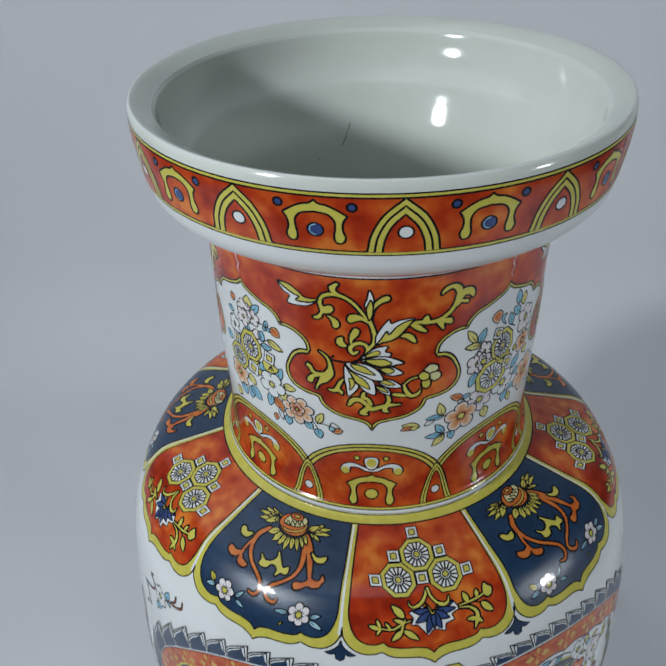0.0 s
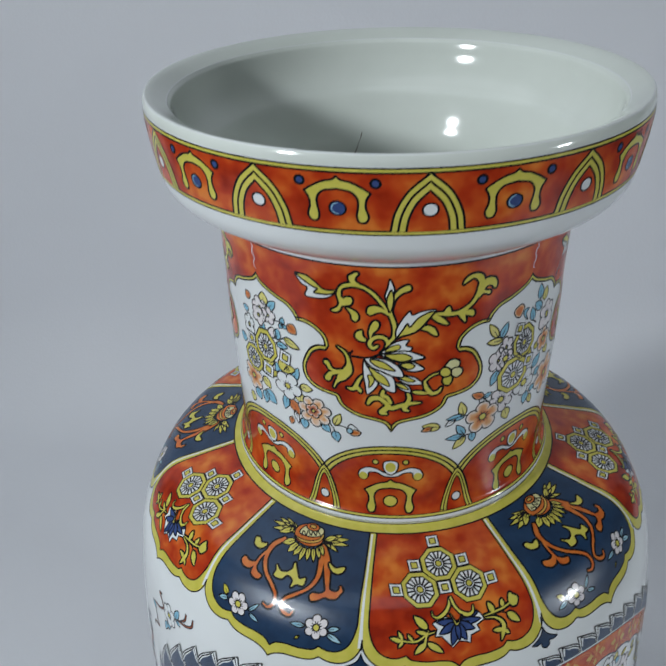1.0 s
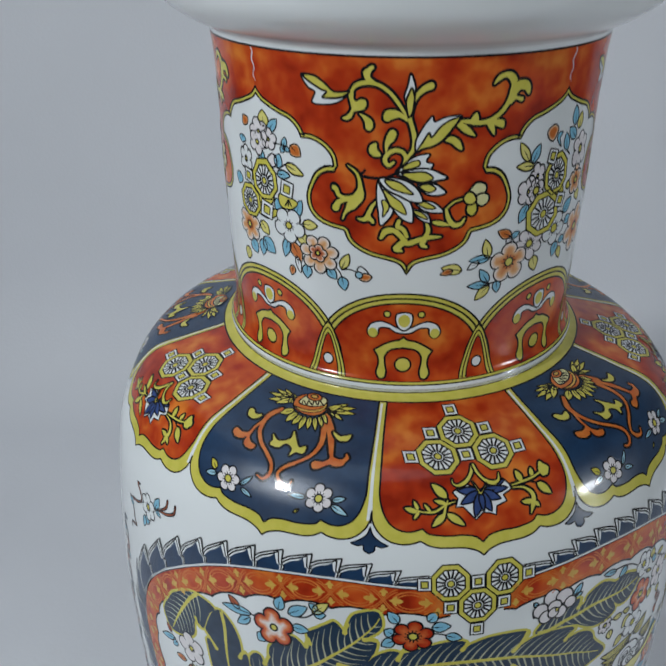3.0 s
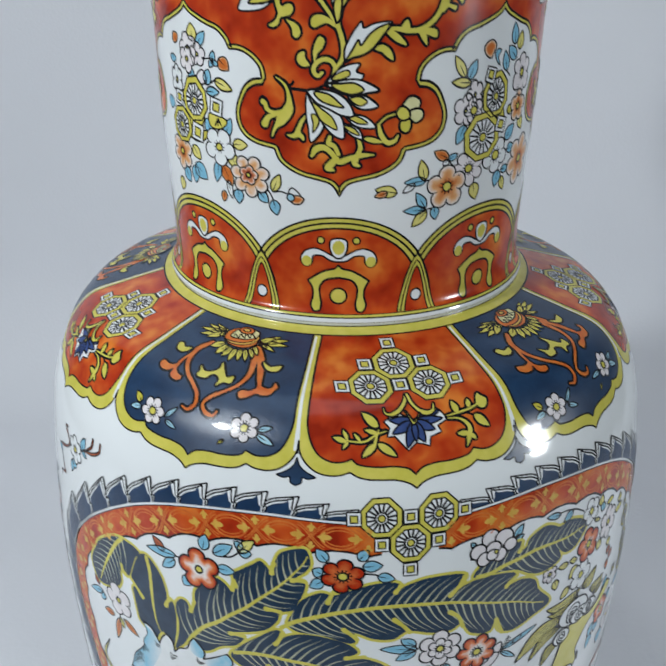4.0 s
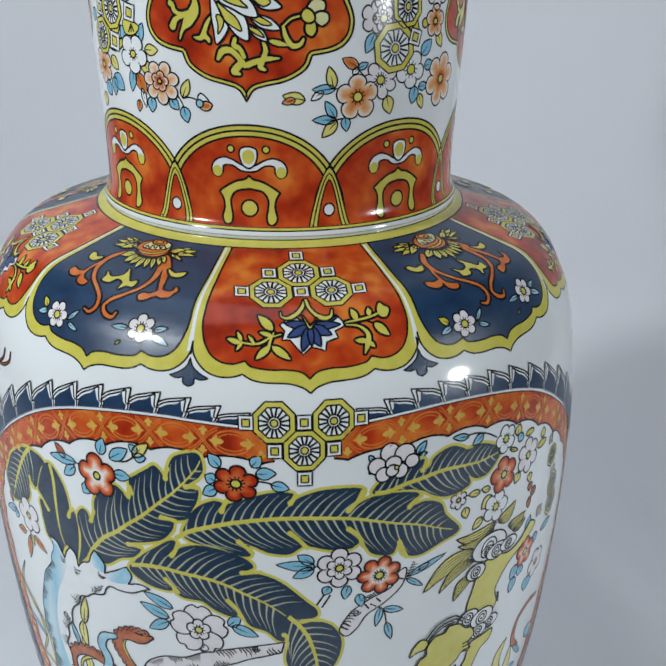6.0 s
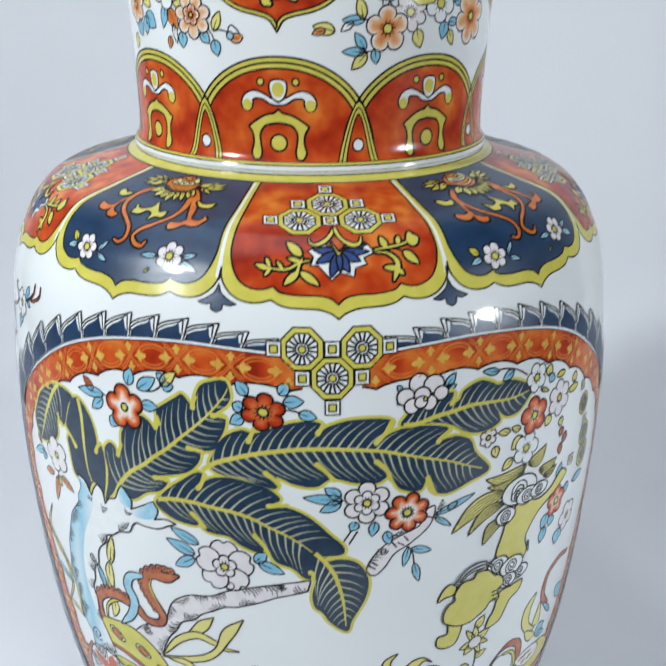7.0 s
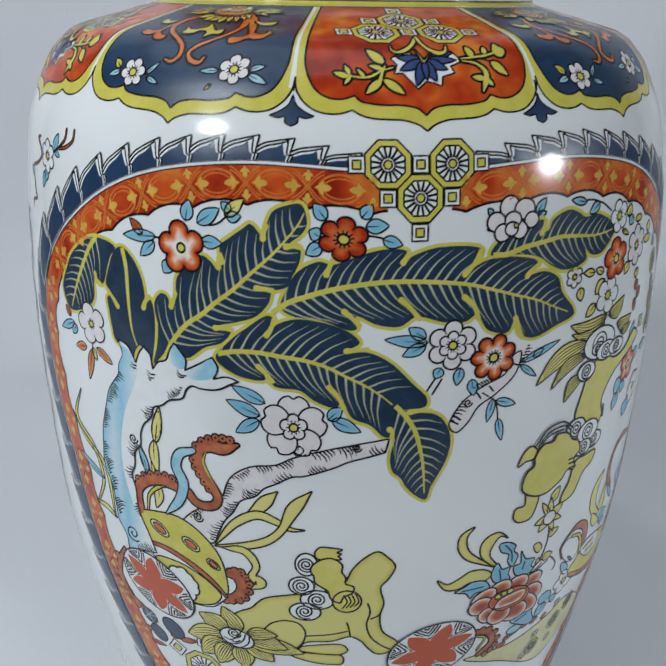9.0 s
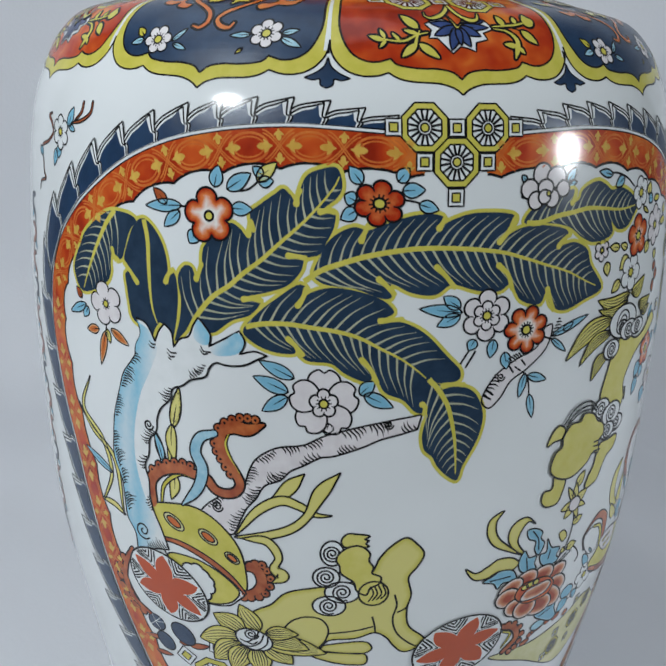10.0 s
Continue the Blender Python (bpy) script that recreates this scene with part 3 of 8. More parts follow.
def rim_omega():
    a = Art()
    a.step = 0.7
    omega(a, 17.3, 0.92, None, 8)
    a.shape(ring(0, 29.2, 2.75), BLUE, 12, 0.3)
    a.line(ring(0.25, 29.2, 2.2)[6:19], 0.35, SKY, 14)
    for sx in (-12.3, 12.5):
        a.shape(ring(sx, 19.6, 1.55), BLUE, 8, 0.4)
    return a


arch = rim_arch().lay("arch_motif", VASE, 5.1, "yellow pointed arch with a white dot", whole=True)
repeat(arch, [360 / 11 * k for k in range(1, 11)])
horse = rim_omega().lay("horseshoe_motif", VASE, -11.5, "yellow horseshoe arch with navy dots", whole=True)
repeat(horse, [360 / 11 * k for k in range(1, 11)])

# ---- neck ----
bands("neck_line", [(68.4, 69.2, INK, 3)], "thin black line under the rim")
bands("skirt_line", [(190.0, 191.7, YELLOW, 2), (189.8, 190.4, INK, 6), (191.4, 192.0, INK, 6)], "thin yellow line edged in black")


def lobe_edge(grow=0.0):
    """The right half of the cusped border below the red field, in degrees and millimetres from the panel's middle."""
    runs = [
        [(45.2, 84.0), (43.3, 86.2), (40.2, 88.1), (36.7, 89.9), (33.0, 91.5), (30.7, 94.3), (29.4, 97.6)],
        [(29.4, 97.6), (26.4, 97.6), (23.2, 99.4), (20.7, 102.9), (20.0, 106.8)],
        [(20.0, 106.8), (22.5, 107.2), (25.0, 108.9), (26.8, 112.0), (28.0, 116.5), (27.5, 121.5), (25.5, 125.0), (22.4, 127.1), (17.1, 128.5)],
        [(17.1, 128.5), (15.8, 132.8), (13.0, 136.0), (9.5, 138.2), (5.2, 139.6), (2.0, 141.3), (0.0, 145.6)],
    ]
    return cusped(*[polar(r) for r in runs])


def inward(p, d):
    """An open run of points shifted to its left by d."""
    return p + normals(p) * d


def neck_field():
    a = Art()
    e = lobe_edge()
    i = inward(e, 1.55)
    i[0], i[-1] = e[0] + (0, -2.6), e[-1] + (0, -2.5)
    i[:, 0] = np.maximum(i[:, 0], 0)
    for p, paint, lay in ((e, YELLOW, 2), (i, RED, 3)):
        both = np.vstack([p, (p * (-1, 1))[::-1][1:]])
        top = polar([(d, 69.0) for d in np.linspace(-45.0, 45.0, 40)])
        a.fill(np.vstack([both, top]), paint, lay)
        a.line(both, 0.36, INK, lay + 2)
    seam = polar([(45.0 + 0.5 * math.sin(1.7 * k), 69.2 + 1.3 * k) for k in range(9)])
    a.line(seam, 0.45, WHITE, 6, taper=(1.0, 0.5))
    return a


def neck_skirt():
    """One scalloped arch of the red skirt at the neck's foot, 45 degrees wide."""
    a = Art()
    a.step = 0.7

    def dome(w, top, foot):
        t = np.linspace(-1, 1, 41)
        return polar([(w * u, top + (foot - top) * (1 - math.sqrt(max(0.0, 1 - abs(u) ** 2.15)))) for u in t])

    outer, mid, red = dome(27.6, 153.9, 190.0), dome(26.2, 155.9, 190.0), dome(24.6, 158.0, 190.0)
    a.fill(outer, YELLOW, 2)
    a.fill(red, RED, 6)
    for p in (outer, mid, red):
        a.line(p, 0.36, INK, 9)
    return a


def skirt_spandrel():
    """The pointed red wedge where two arches cross."""
    a = Art()
    a.step = 0.7
    t = np.linspace(0, 1, 18)
    red = polar([(3.5 * u**0.62, 173.6 + 16.3 * u) for u in t])
    mid = polar([(4.7 * u**0.62, 171.4 + 18.5 * u) for u in t])
    out = polar([(5.8 * u**0.62, 169.3 + 20.6 * u) for u in t])
    for p, paint, lay in ((out, YELLOW, 12), (red, RED, 16)):
        both = np.vstack([p[::-1], (p * (-1, 1))[1:]])
        a.fill(both, paint, lay)
        a.line(both, 0.26, INK, lay + 2)
    a.line(np.vstack([mid[::-1], (mid * (-1, 1))[1:]]), 0.24, INK, 15)
    a.shape(ring(0, 184.1, 2.2), WHITE, 20, 0.3)
    return a


def skirt_motif():
    a = Art()
    a.step = 0.7
    omega(a, 172.0, 0.91, None, 12, 1.08)
    a.shape(ring(0, 183.3, 3.2, 2.9), YELLOW, 14, 0.34)
    cloud = [(0, 169.2), (-2.6, 168.4), (-6.2, 166.6), (-9.4, 165.9), (-13.2, 167.6), (-14.4, 170.6), (-13.2, 172.4), (-11.4, 172.6), (-9.9, 171.0), (-9.6, 169.0), (-6.2, 168.7), (-3.1, 170.4)]
    both = cloud + [(0, 170.8)] + [(-x, y) for x, y in reversed(cloud[1:])]
    a.shape(loop(both), WHITE, 12, 0.32)
    for sx in (-1, 1):
        a.fill(ring(12.1 * sx, 170.8, 1.9), YELLOW, 16)
        a.shape(ring(6.6 * sx, 162.7, 1.35), YELLOW, 12, 0.3)
    a.shape(loop([(0, 161.7), (2.9, 162.6), (3.3, 165.4), (2.0, 168.6), (0, 169.6), (-2.0, 168.6), (-3.3, 165.4), (-2.9, 162.6)]), WHITE, 16, 0.32)
    a.fill(ring(0, 165.4, 2.3, 2.7), YELLOW, 20)
    return a


def lotus_scroll():
    """The yellow lotus with its scrolling stems, on the neck's red field."""
    a = Art()
    a.fuse = 5
    a.brush([(-21.1, 79.5), (-19.2, 77.3), (-15.6, 76.2), (-11.4, 76.8), (-7.5, 79.2), (-4.4, 83.1), (-1.8, 87.2)], [0.92, 1.33, 1.25, 1.08, 1.19, 1.1, 0.7], YELLOW, 8, 0.36)
    a.shape([(-16.5, 72.9), (-15.3, 72.2), (-14.0, 71.3), (-12.9, 71.6), (-14.0, 73.0), (-14.3, 74.4), (-12.7, 75.7), (-11.4, 76.7), (-14.5, 76.5), (-15.8, 75.3), (-16.5, 74.1)], YELLOW, 8, 0.36)
    a.shape([(-24.0, 88.8), (-21.8, 87.1), (-20.7, 85.0), (-21.3, 82.2), (-21.6, 79.8), (-20.1, 79.1), (-20.0, 81.6), (-19.0, 82.5), (-17.6, 81.7), (-16.0, 81.8), (-15.5, 83.2), (-16.3, 84.9), (-18.1, 85.6), (-19.9, 86.1), (-20.6, 88.0), (-22.3, 89.2)], YELLOW, 8, 0.36)
    a.shape([(-17.9, 86.7), (-15.4, 87.5), (-13.6, 89.0), (-13.3, 91.3), (-14.5, 92.6), (-15.6, 91.9), (-16.0, 89.7), (-16.9, 88.0)], YELLOW, 8, 0.36)
    a.brush([(-0.9, 83.5), (-0.9, 87.5), (0.4, 92.0), (1.1, 96.0), (0.5, 99.6), (-1.2, 102.0), (-2.5, 105.3), (-4.3, 107.3)], [1.0, 1.4, 1.4, 1.52, 1.4, 1.2, 1.0, 0.45], YELLOW, 8, 0.36)
    a.brush([(-0.8, 87.2), (0.1, 82.5), (1.6, 79.6), (4.1, 77.5), (5.8, 76.9)], [0.8, 1.1, 1.28, 1.67, 2.18], YELLOW, 8, 0.36)
    a.shape([(-9.6, 88.1), (-9.1, 85.7), (-7.4, 84.9), (-4.8, 85.3), (-2.1, 87.2), (-1.4, 89.0), (-4.3, 87.5), (-6.5, 88.1), (-8.5, 89.0)], YELLOW, 8, 0.36)
    a.brush([(-2.5, 105.3), (-1.7, 102.2), (-2.9, 100.0), (-5.4, 99.4), (-8.0, 100.9), (-8.9, 103.3), (-7.5, 105.0), (-5.9, 103.9)], [0.8, 1.2, 1.4, 1.51, 1.5, 1.5, 1.4, 0.9], YELLOW, 8, 0.36)
    a.shape([(-8.5, 100.4), (-9.0, 97.3), (-8.1, 93.7), (-6.7, 91.9), (-5.2, 92.9), (-5.9, 95.7), (-7.5, 97.5)], YELLOW, 8, 0.36)
    a.shape([(-10.3, 101.5), (-12.6, 101.9), (-14.4, 100.3), (-14.0, 97.9), (-12.0, 97.0), (-11.7, 99.1)], YELLOW, 8, 0.36)
    a.shape([(11.3, 95.8), (13.8, 94.5), (16.6, 96.2), (17.7, 99.6), (15.8, 98.7), (13.9, 97.0)], YELLOW, 8, 0.36)
    a.brush([(14.4, 89.3), (18.9, 89.4), (22.7, 90.1), (27.0, 89.6), (31.2, 86.9), (33.4, 83.8), (34.5, 80.5)], [0.4, 1.4, 1.61, 1.61, 1.61, 1.61, 1.61], YELLOW, 8, 0.36)
    a.shape([(27.4, 77.2), (28.4, 75.1), (30.7, 74.0), (33.8, 74.1), (36.0, 76.0), (35.9, 78.8), (35.4, 80.6), (33.7, 80.4), (34.0, 77.7), (31.8, 75.3), (29.5, 76.1)], YELLOW, 8, 0.36)
    a.shape([(35.2, 79.2), (36.1, 77.2), (37.9, 76.6), (40.9, 77.3), (42.1, 79.4), (41.6, 81.7), (39.7, 79.9), (37.8, 79.7), (36.5, 81.5), (39.5, 82.6), (39.1, 83.8), (36.3, 82.9), (34.5, 84.4), (33.6, 83.3)], YELLOW, 8, 0.36)
    a.shape([(14.5, 89.5), (18.1, 90.3), (22.1, 94.8), (19.2, 93.9), (16.8, 92.2)], YELLOW, 8, 0.36)
    a.shape([(20.0, 89.2), (22.0, 86.4), (22.9, 89.5)], YELLOW, 8, 0.36)
    a.shape([(24.6, 90.5), (28.9, 89.4), (32.5, 90.1), (32.6, 92.5), (28.6, 91.3)], YELLOW, 8, 0.36)
    a.shape([(26.1, 90.5), (29.2, 95.0), (28.6, 91.1)], YELLOW, 8, 0.36)
    a.brush([(-22.0, 106.0), (-18.6, 108.4), (-17.5, 111.4), (-17.8, 114.4), (-20.1, 117.6), (-23.0, 121.4), (-24.0, 124.0)], [0.32, 0.75, 1.5, 3.6, 3.68, 1.3, 0.43], YELLOW, 8, 0.36)
    a.brush([(-19.1, 115.4), (-22.5, 115.9), (-25.5, 115.0), (-26.5, 113.1), (-27.3, 112.7)], [2.0, 1.73, 1.2, 1.47, 1.65], YELLOW, 8, 0.36)
    a.brush([(-22.0, 116.4), (-25.3, 117.6), (-26.7, 119.9)], [1.08, 1.73, 2.61], YELLOW, 8, 0.36)
    a.shape([(-18.6, 123.1), (-16.2, 122.6), (-14.9, 120.4), (-13.6, 117.9), (-11.2, 115.6), (-12.8, 119.1), (-13.6, 121.8), (-12.3, 123.5), (-12.6, 124.9), (-14.2, 123.7), (-16.2, 124.2)], YELLOW, 8, 0.36)
    a.brush([(-9.7, 130.3), (-8.0, 127.5), (-5.2, 127.1), (-2.5, 129.3), (-0.4, 132.2), (3.4, 131.0), (7.1, 129.9), (11.9, 129.6)], [1.17, 2.33, 1.87, 1.87, 2.11, 1.87, 1.64, 0.47], YELLOW, 8, 0.36)
    a.brush([(-3.4, 123.3), (-3.8, 125.4), (-1.9, 126.4), (-0.4, 129.3)], [1.3, 1.73, 1.52, 1.4], YELLOW, 8, 0.36)
    a.brush([(-0.9, 131.0), (-3.2, 133.5), (-4.1, 134.7), (-2.2, 135.5)], [1.64, 2.51, 2.33, 1.0], YELLOW, 8, 0.36)
    a.brush([(6.4, 123.8), (7.2, 127.0), (6.2, 129.9), (5.3, 132.8), (6.8, 133.8)], [0.8, 1.52, 1.63, 2.11, 0.93], YELLOW, 8, 0.36)
    a.leaf(8.3, 123.6, 15.3, 125.2, 1.7, YELLOW, 8, 0.28, vein=False)
    a.brush([(13.3, 118.9), (14.4, 122.7), (16.7, 125.3), (19.2, 124.7), (20.3, 123.0)], [0.8, 1.52, 1.74, 1.52, 0.65], YELLOW, 8, 0.36)
    a.brush([(13.1, 119.1), (16.0, 116.5), (19.3, 115.5)], [0.5, 0.6, 0.6], YELLOW, 8, 0.36)
    a.shape([(21.4, 118.2), (23.9, 117.4), (24.5, 120.2), (23.2, 121.9), (21.3, 120.8)], YELLOW, 8, 0.36)
    a.fuse = None
    a.begin("ink_stroke")
    a.line([(-22.9, 106.0), (-19.6, 108.3), (-13.0, 109.1), (-9.3, 109.1), (-4.3, 107.4)], 0.42, INK, 4)
    a.begin("ink_stroke")
    a.line([(-19.1, 108.3), (-16.7, 107.9), (-15.6, 106.9)], 0.42, INK, 4)
    a.shape([(20.7, 114.4), (23.3, 110.9), (25.5, 110.6), (27.9, 111.8), (27.6, 113.8), (24.7, 115.0)], PALE, 18, 0.36)
    a.shape([(23.7, 115.3), (26.1, 114.1), (28.9, 114.8), (29.1, 117.2), (26.5, 118.9), (24.0, 116.9)], PALE, 20, 0.36)
    a.shape([(19.3, 115.1), (21.1, 113.2), (23.6, 114.3), (24.3, 116.5), (22.9, 117.8), (20.4, 117.3)], YELLOW, 23, 0.36)
    a.shape([(-39.4, 75.1), (-35.5, 75.0), (-32.0, 76.1), (-30.7, 78.6), (-26.9, 81.9), (-22.2, 80.4), (-25.5, 83.2), (-29.4, 84.3), (-35.4, 84.0), (-34.2, 80.2), (-36.7, 79.0)], WHITE, 10, 0.34)
    a.shape([(-38.8, 75.3), (-34.4, 75.0), (-30.6, 76.9), (-26.8, 79.5), (-21.4, 79.2), (-23.6, 81.0), (-27.9, 81.9), (-31.3, 81.8), (-29.7, 79.8), (-31.7, 79.2)], YELLOW, 12, 0.36)
    a.shape([(-2.9, 80.1), (-1.9, 76.7), (-1.0, 73.2), (0.3, 75.4), (0.8, 77.5), (0.3, 80.6), (-0.9, 82.6), (-2.1, 82.6)], WHITE, 18, 0.34)
    a.shape([(-2.2, 81.6), (-1.4, 79.2), (-0.5, 77.5), (0.5, 80.1), (0.4, 83.0), (-0.1, 86.0), (-1.1, 87.5), (-1.9, 85.0)], YELLOW, 20, 0.34)
    a.shape([(1.9, 100.3), (1.4, 96.3), (2.9, 92.5), (5.0, 89.0), (6.9, 86.9), (7.6, 88.9), (11.1, 87.5), (16.9, 87.2), (14.9, 90.5), (11.1, 95.8), (7.2, 98.2), (4.0, 99.1)], WHITE, 16, 0.34)
    a.shape([(1.8, 100.1), (3.9, 96.3), (6.0, 92.9), (6.7, 94.6), (9.9, 90.7), (13.4, 88.4), (16.3, 87.8), (14.0, 91.5), (10.6, 95.8), (7.1, 98.0), (4.0, 98.8)], YELLOW, 18, 0.34)
    a.shape([(-4.3, 107.4), (-1.6, 103.8), (2.3, 101.2), (6.6, 100.7), (5.5, 103.3), (7.9, 104.4), (7.0, 106.2), (3.4, 106.3), (-1.1, 107.1)], WHITE, 24, 0.34)
    a.shape([(-2.8, 106.2), (-0.7, 104.0), (2.8, 103.0), (3.3, 104.5), (1.1, 105.8)], YELLOW, 25, 0.26)
    a.shape([(2.7, 110.2), (7.2, 109.9), (10.0, 110.8), (13.0, 113.0), (9.8, 114.0), (5.6, 113.3)], WHITE, 27, 0.34)
    a.shape([(3.4, 111.0), (6.8, 110.4), (9.2, 111.7), (6.9, 112.9)], YELLOW, 28, 0.26)
    a.shape([(0.2, 118.5), (3.9, 119.0), (6.8, 120.6), (7.8, 123.8), (5.0, 123.2), (1.6, 120.5)], WHITE, 30, 0.34)
    a.shape([(1.1, 119.2), (4.9, 120.1), (6.8, 122.5), (4.0, 121.6)], YELLOW, 31, 0.26)
    a.shape([(1.5, 115.3), (5.6, 115.4), (9.4, 116.6), (12.4, 119.9), (8.6, 120.2), (4.8, 119.0)], WHITE, 33, 0.34)
    a.shape([(2.4, 115.9), (5.7, 116.0), (9.5, 118.4), (6.2, 118.5)], YELLOW, 34, 0.26)
    a.shape([(-4.3, 107.6), (-0.2, 106.5), (5.2, 105.9), (9.3, 107.0), (13.2, 108.9), (9.5, 109.6), (4.5, 110.2), (-1.0, 109.1)], WHITE, 36, 0.34)
    a.shape([(-2.9, 107.6), (0.7, 107.2), (5.2, 107.2), (8.1, 108.8), (4.5, 109.9), (-0.1, 109.1)], YELLOW, 37, 0.26)
    a.shape([(-11.1, 109.8), (-11.5, 115.9), (-10.9, 120.0), (-9.9, 125.2), (-5.8, 120.7), (-5.0, 115.5), (-7.8, 111.9)], WHITE, 39, 0.34)
    a.shape([(-9.6, 115.7), (-9.1, 118.8), (-9.2, 121.8), (-7.2, 118.9), (-7.1, 117.1), (-8.4, 115.6)], YELLOW, 40, 0.26)
    a.shape([(-10.9, 109.4), (-8.7, 113.6), (-5.8, 118.6), (-2.0, 122.7), (1.3, 123.7), (1.6, 120.5), (0.6, 116.4), (-3.2, 112.5), (-7.4, 110.4)], WHITE, 42, 0.34)
    a.shape([(-9.2, 112.0), (-5.9, 114.0), (-2.6, 116.4), (-0.9, 120.6), (-3.5, 119.6), (-6.8, 117.1)], YELLOW, 43, 0.26)
    a.shape([(-10.9, 109.2), (-6.5, 108.7), (-1.0, 109.5), (3.2, 112.1), (4.7, 115.9), (1.0, 115.9), (-3.6, 113.9), (-8.3, 111.9)], WHITE, 45, 0.34)
    a.shape([(-8.8, 109.5), (-3.7, 109.9), (-0.0, 112.1), (1.4, 113.3), (-3.7, 112.5), (-7.2, 111.1)], YELLOW, 46, 0.26)
    return a


def neck_bouquet():
    """Octagon wheels among blossoms and leaves, in one of the neck's white lobes."""
    a = Art()
    a.leaf(-16.3, 107.0, -21.3, 99.1, 3.7, LEMON, 3, 0.26, wash=0.9)
    a.leaf(-13.5, 108.5, -22.1, 107.9, 2.7, LEMON, 3, 0.26, wash=0.9)
    a.leaf(-14.8, 107.8, -11.6, 101.0, 4.0, SKYWASH, 3, 0.26, wash=0.9)
    a.leaf(4.8, 106.7, 2.8, 99.2, 3.9, SKYWASH, 3, 0.26, wash=0.9)
    a.leaf(8.9, 97.6, 7.3, 89.5, 4.5, SKYWASH, 3, 0.26, wash=0.9)
    a.leaf(12.3, 99.8, 13.2, 92.9, 4.7, LEMON, 3, 0.26, wash=0.9)
    a.leaf(10.6, 102.8, 4.8, 97.8, 4.5, SKYWASH, 3, 0.26, wash=0.9)
    a.leaf(17.4, 122.2, 21.3, 128.0, 4.5, LEMON, 3, 0.26, wash=0.9)
    a.leaf(8.1, 130.1, 14.0, 124.8, 5.3, SKYWASH, 3, 0.26, wash=0.9)
    a.leaf(10.5, 134.9, 15.6, 133.5, 4.4, SKYWASH, 3, 0.26, wash=0.9)
    a.leaf(-14.9, 121.3, -18.2, 128.2, 4.4, SKYWASH, 3, 0.26, wash=0.9)
    a.leaf(-21.0, 133.2, -27.2, 129.8, 4.0, PEACH, 3, 0.26, wash=0.9)
    a.leaf(-21.0, 133.7, -17.1, 131.8, 2.7, SKYWASH, 3, 0.26, wash=0.9)
    a.leaf(-21.0, 133.7, -23.1, 135.7, 2.4, WHITE, 3, 0.26, wash=0.9)
    a.leaf(-8.4, 144.7, -6.2, 151.5, 5.2, LEMON, 3, 0.26, wash=0.9)
    a.leaf(6.0, 142.2, 4.7, 148.8, 5.2, SKYWASH, 3, 0.26, wash=0.9)
    a.leaf(7.8, 142.5, 13.5, 142.5, 3.5, SKYWASH, 3, 0.26, wash=0.9)
    a.leaf(8.3, 145.3, 11.2, 151.2, 3.7, LEMON, 3, 0.26, wash=0.9)
    a.leaf(-30.1, 140.9, -32.1, 132.5, 4.0, LEMON, 3, 0.26, wash=0.9)
    a.leaf(-29.5, 141.0, -38.1, 141.1, 3.6, SKYWASH, 3, 0.26, wash=0.9)
    a.leaf(-33.9, 141.7, -38.4, 145.1, 2.7, WHITE, 3, 0.26, wash=0.9)
    a.leaf(-29.0, 151.7, -33.2, 145.4, 3.6, SKYWASH, 3, 0.26, wash=0.9)
    a.leaf(-28.9, 152.2, -37.8, 152.1, 3.3, SKYWASH, 3, 0.26, wash=0.9)
    a.leaf(-28.4, 152.7, -34.1, 158.4, 4.1, LEMON, 3, 0.26, wash=0.9)
    a.leaf(-25.4, 151.3, -24.6, 156.6, 3.7, SKYWASH, 3, 0.26, wash=0.9)
    a.shape([(-2.8, 100.0), (-1.9, 98.4), (0.5, 98.7), (-1.0, 100.8), (0.3, 104.2), (-1.5, 102.7)], SKYWASH, 3, 0.26, 0.8)
    a.shape([(-8.7, 97.3), (-7.5, 95.6), (-4.8, 94.8), (-2.7, 96.6), (-3.5, 99.2), (-5.1, 101.2), (-7.7, 99.7)], PEACH, 4, 0.28, 1.6)
    a.begin("ink_stroke")
    a.line([(-20.9, 142.5), (-26.2, 141.7), (-29.7, 140.8), (-33.9, 141.5)], 0.28, INK, 3)
    a.begin("ink_stroke")
    a.line([(-24.2, 149.4), (-25.4, 151.5), (-28.9, 152.2)], 0.28, INK, 3)
    a.begin("ink_stroke")
    a.line([(-21.0, 133.7), (-18.9, 136.2), (-16.2, 138.0)], 0.28, INK, 3)
    a.begin("ink_stroke")
    a.line([(4.8, 106.7), (7.2, 108.1)], 0.28, INK, 3)
    a.flower(16.1, 108.0, 6.8, 6, PINK, 5, heart=1.2)
    a.flower(15.6, 118.4, 5.9, 5, PEACH, 6, heart=1.2, turn=20, wash=3.3)
    a.shape(ring(9.2, 118.8, 1.7), YELLOW, 4)
    a.flower(-11.4, 111.6, 3.9, 5, PINK, 4, heart=0.5)
    a.flower(-15.2, 116.4, 5.4, 5, PINK, 5, heart=0.6, turn=30)
    a.flower(-11.4, 116.6, 4.5, 5, PINK, 6, heart=1.5)
    a.flower(22.9, 140.8, 10.7, 6, PEACH, 6, heart=1.7, turn=15, wash=6.0)
    a.flower(2.8, 135.4, 7.4, 5, WHITE, 5, heart=2.0, turn=50)
    a.flower(-11.5, 138.4, 7.5, 7, PINK, 8, heart=1.7)
    a.flower(-20.7, 144.3, 8.5, 5, PEACH, 10, heart=1.8, turn=15, wash=4.8)
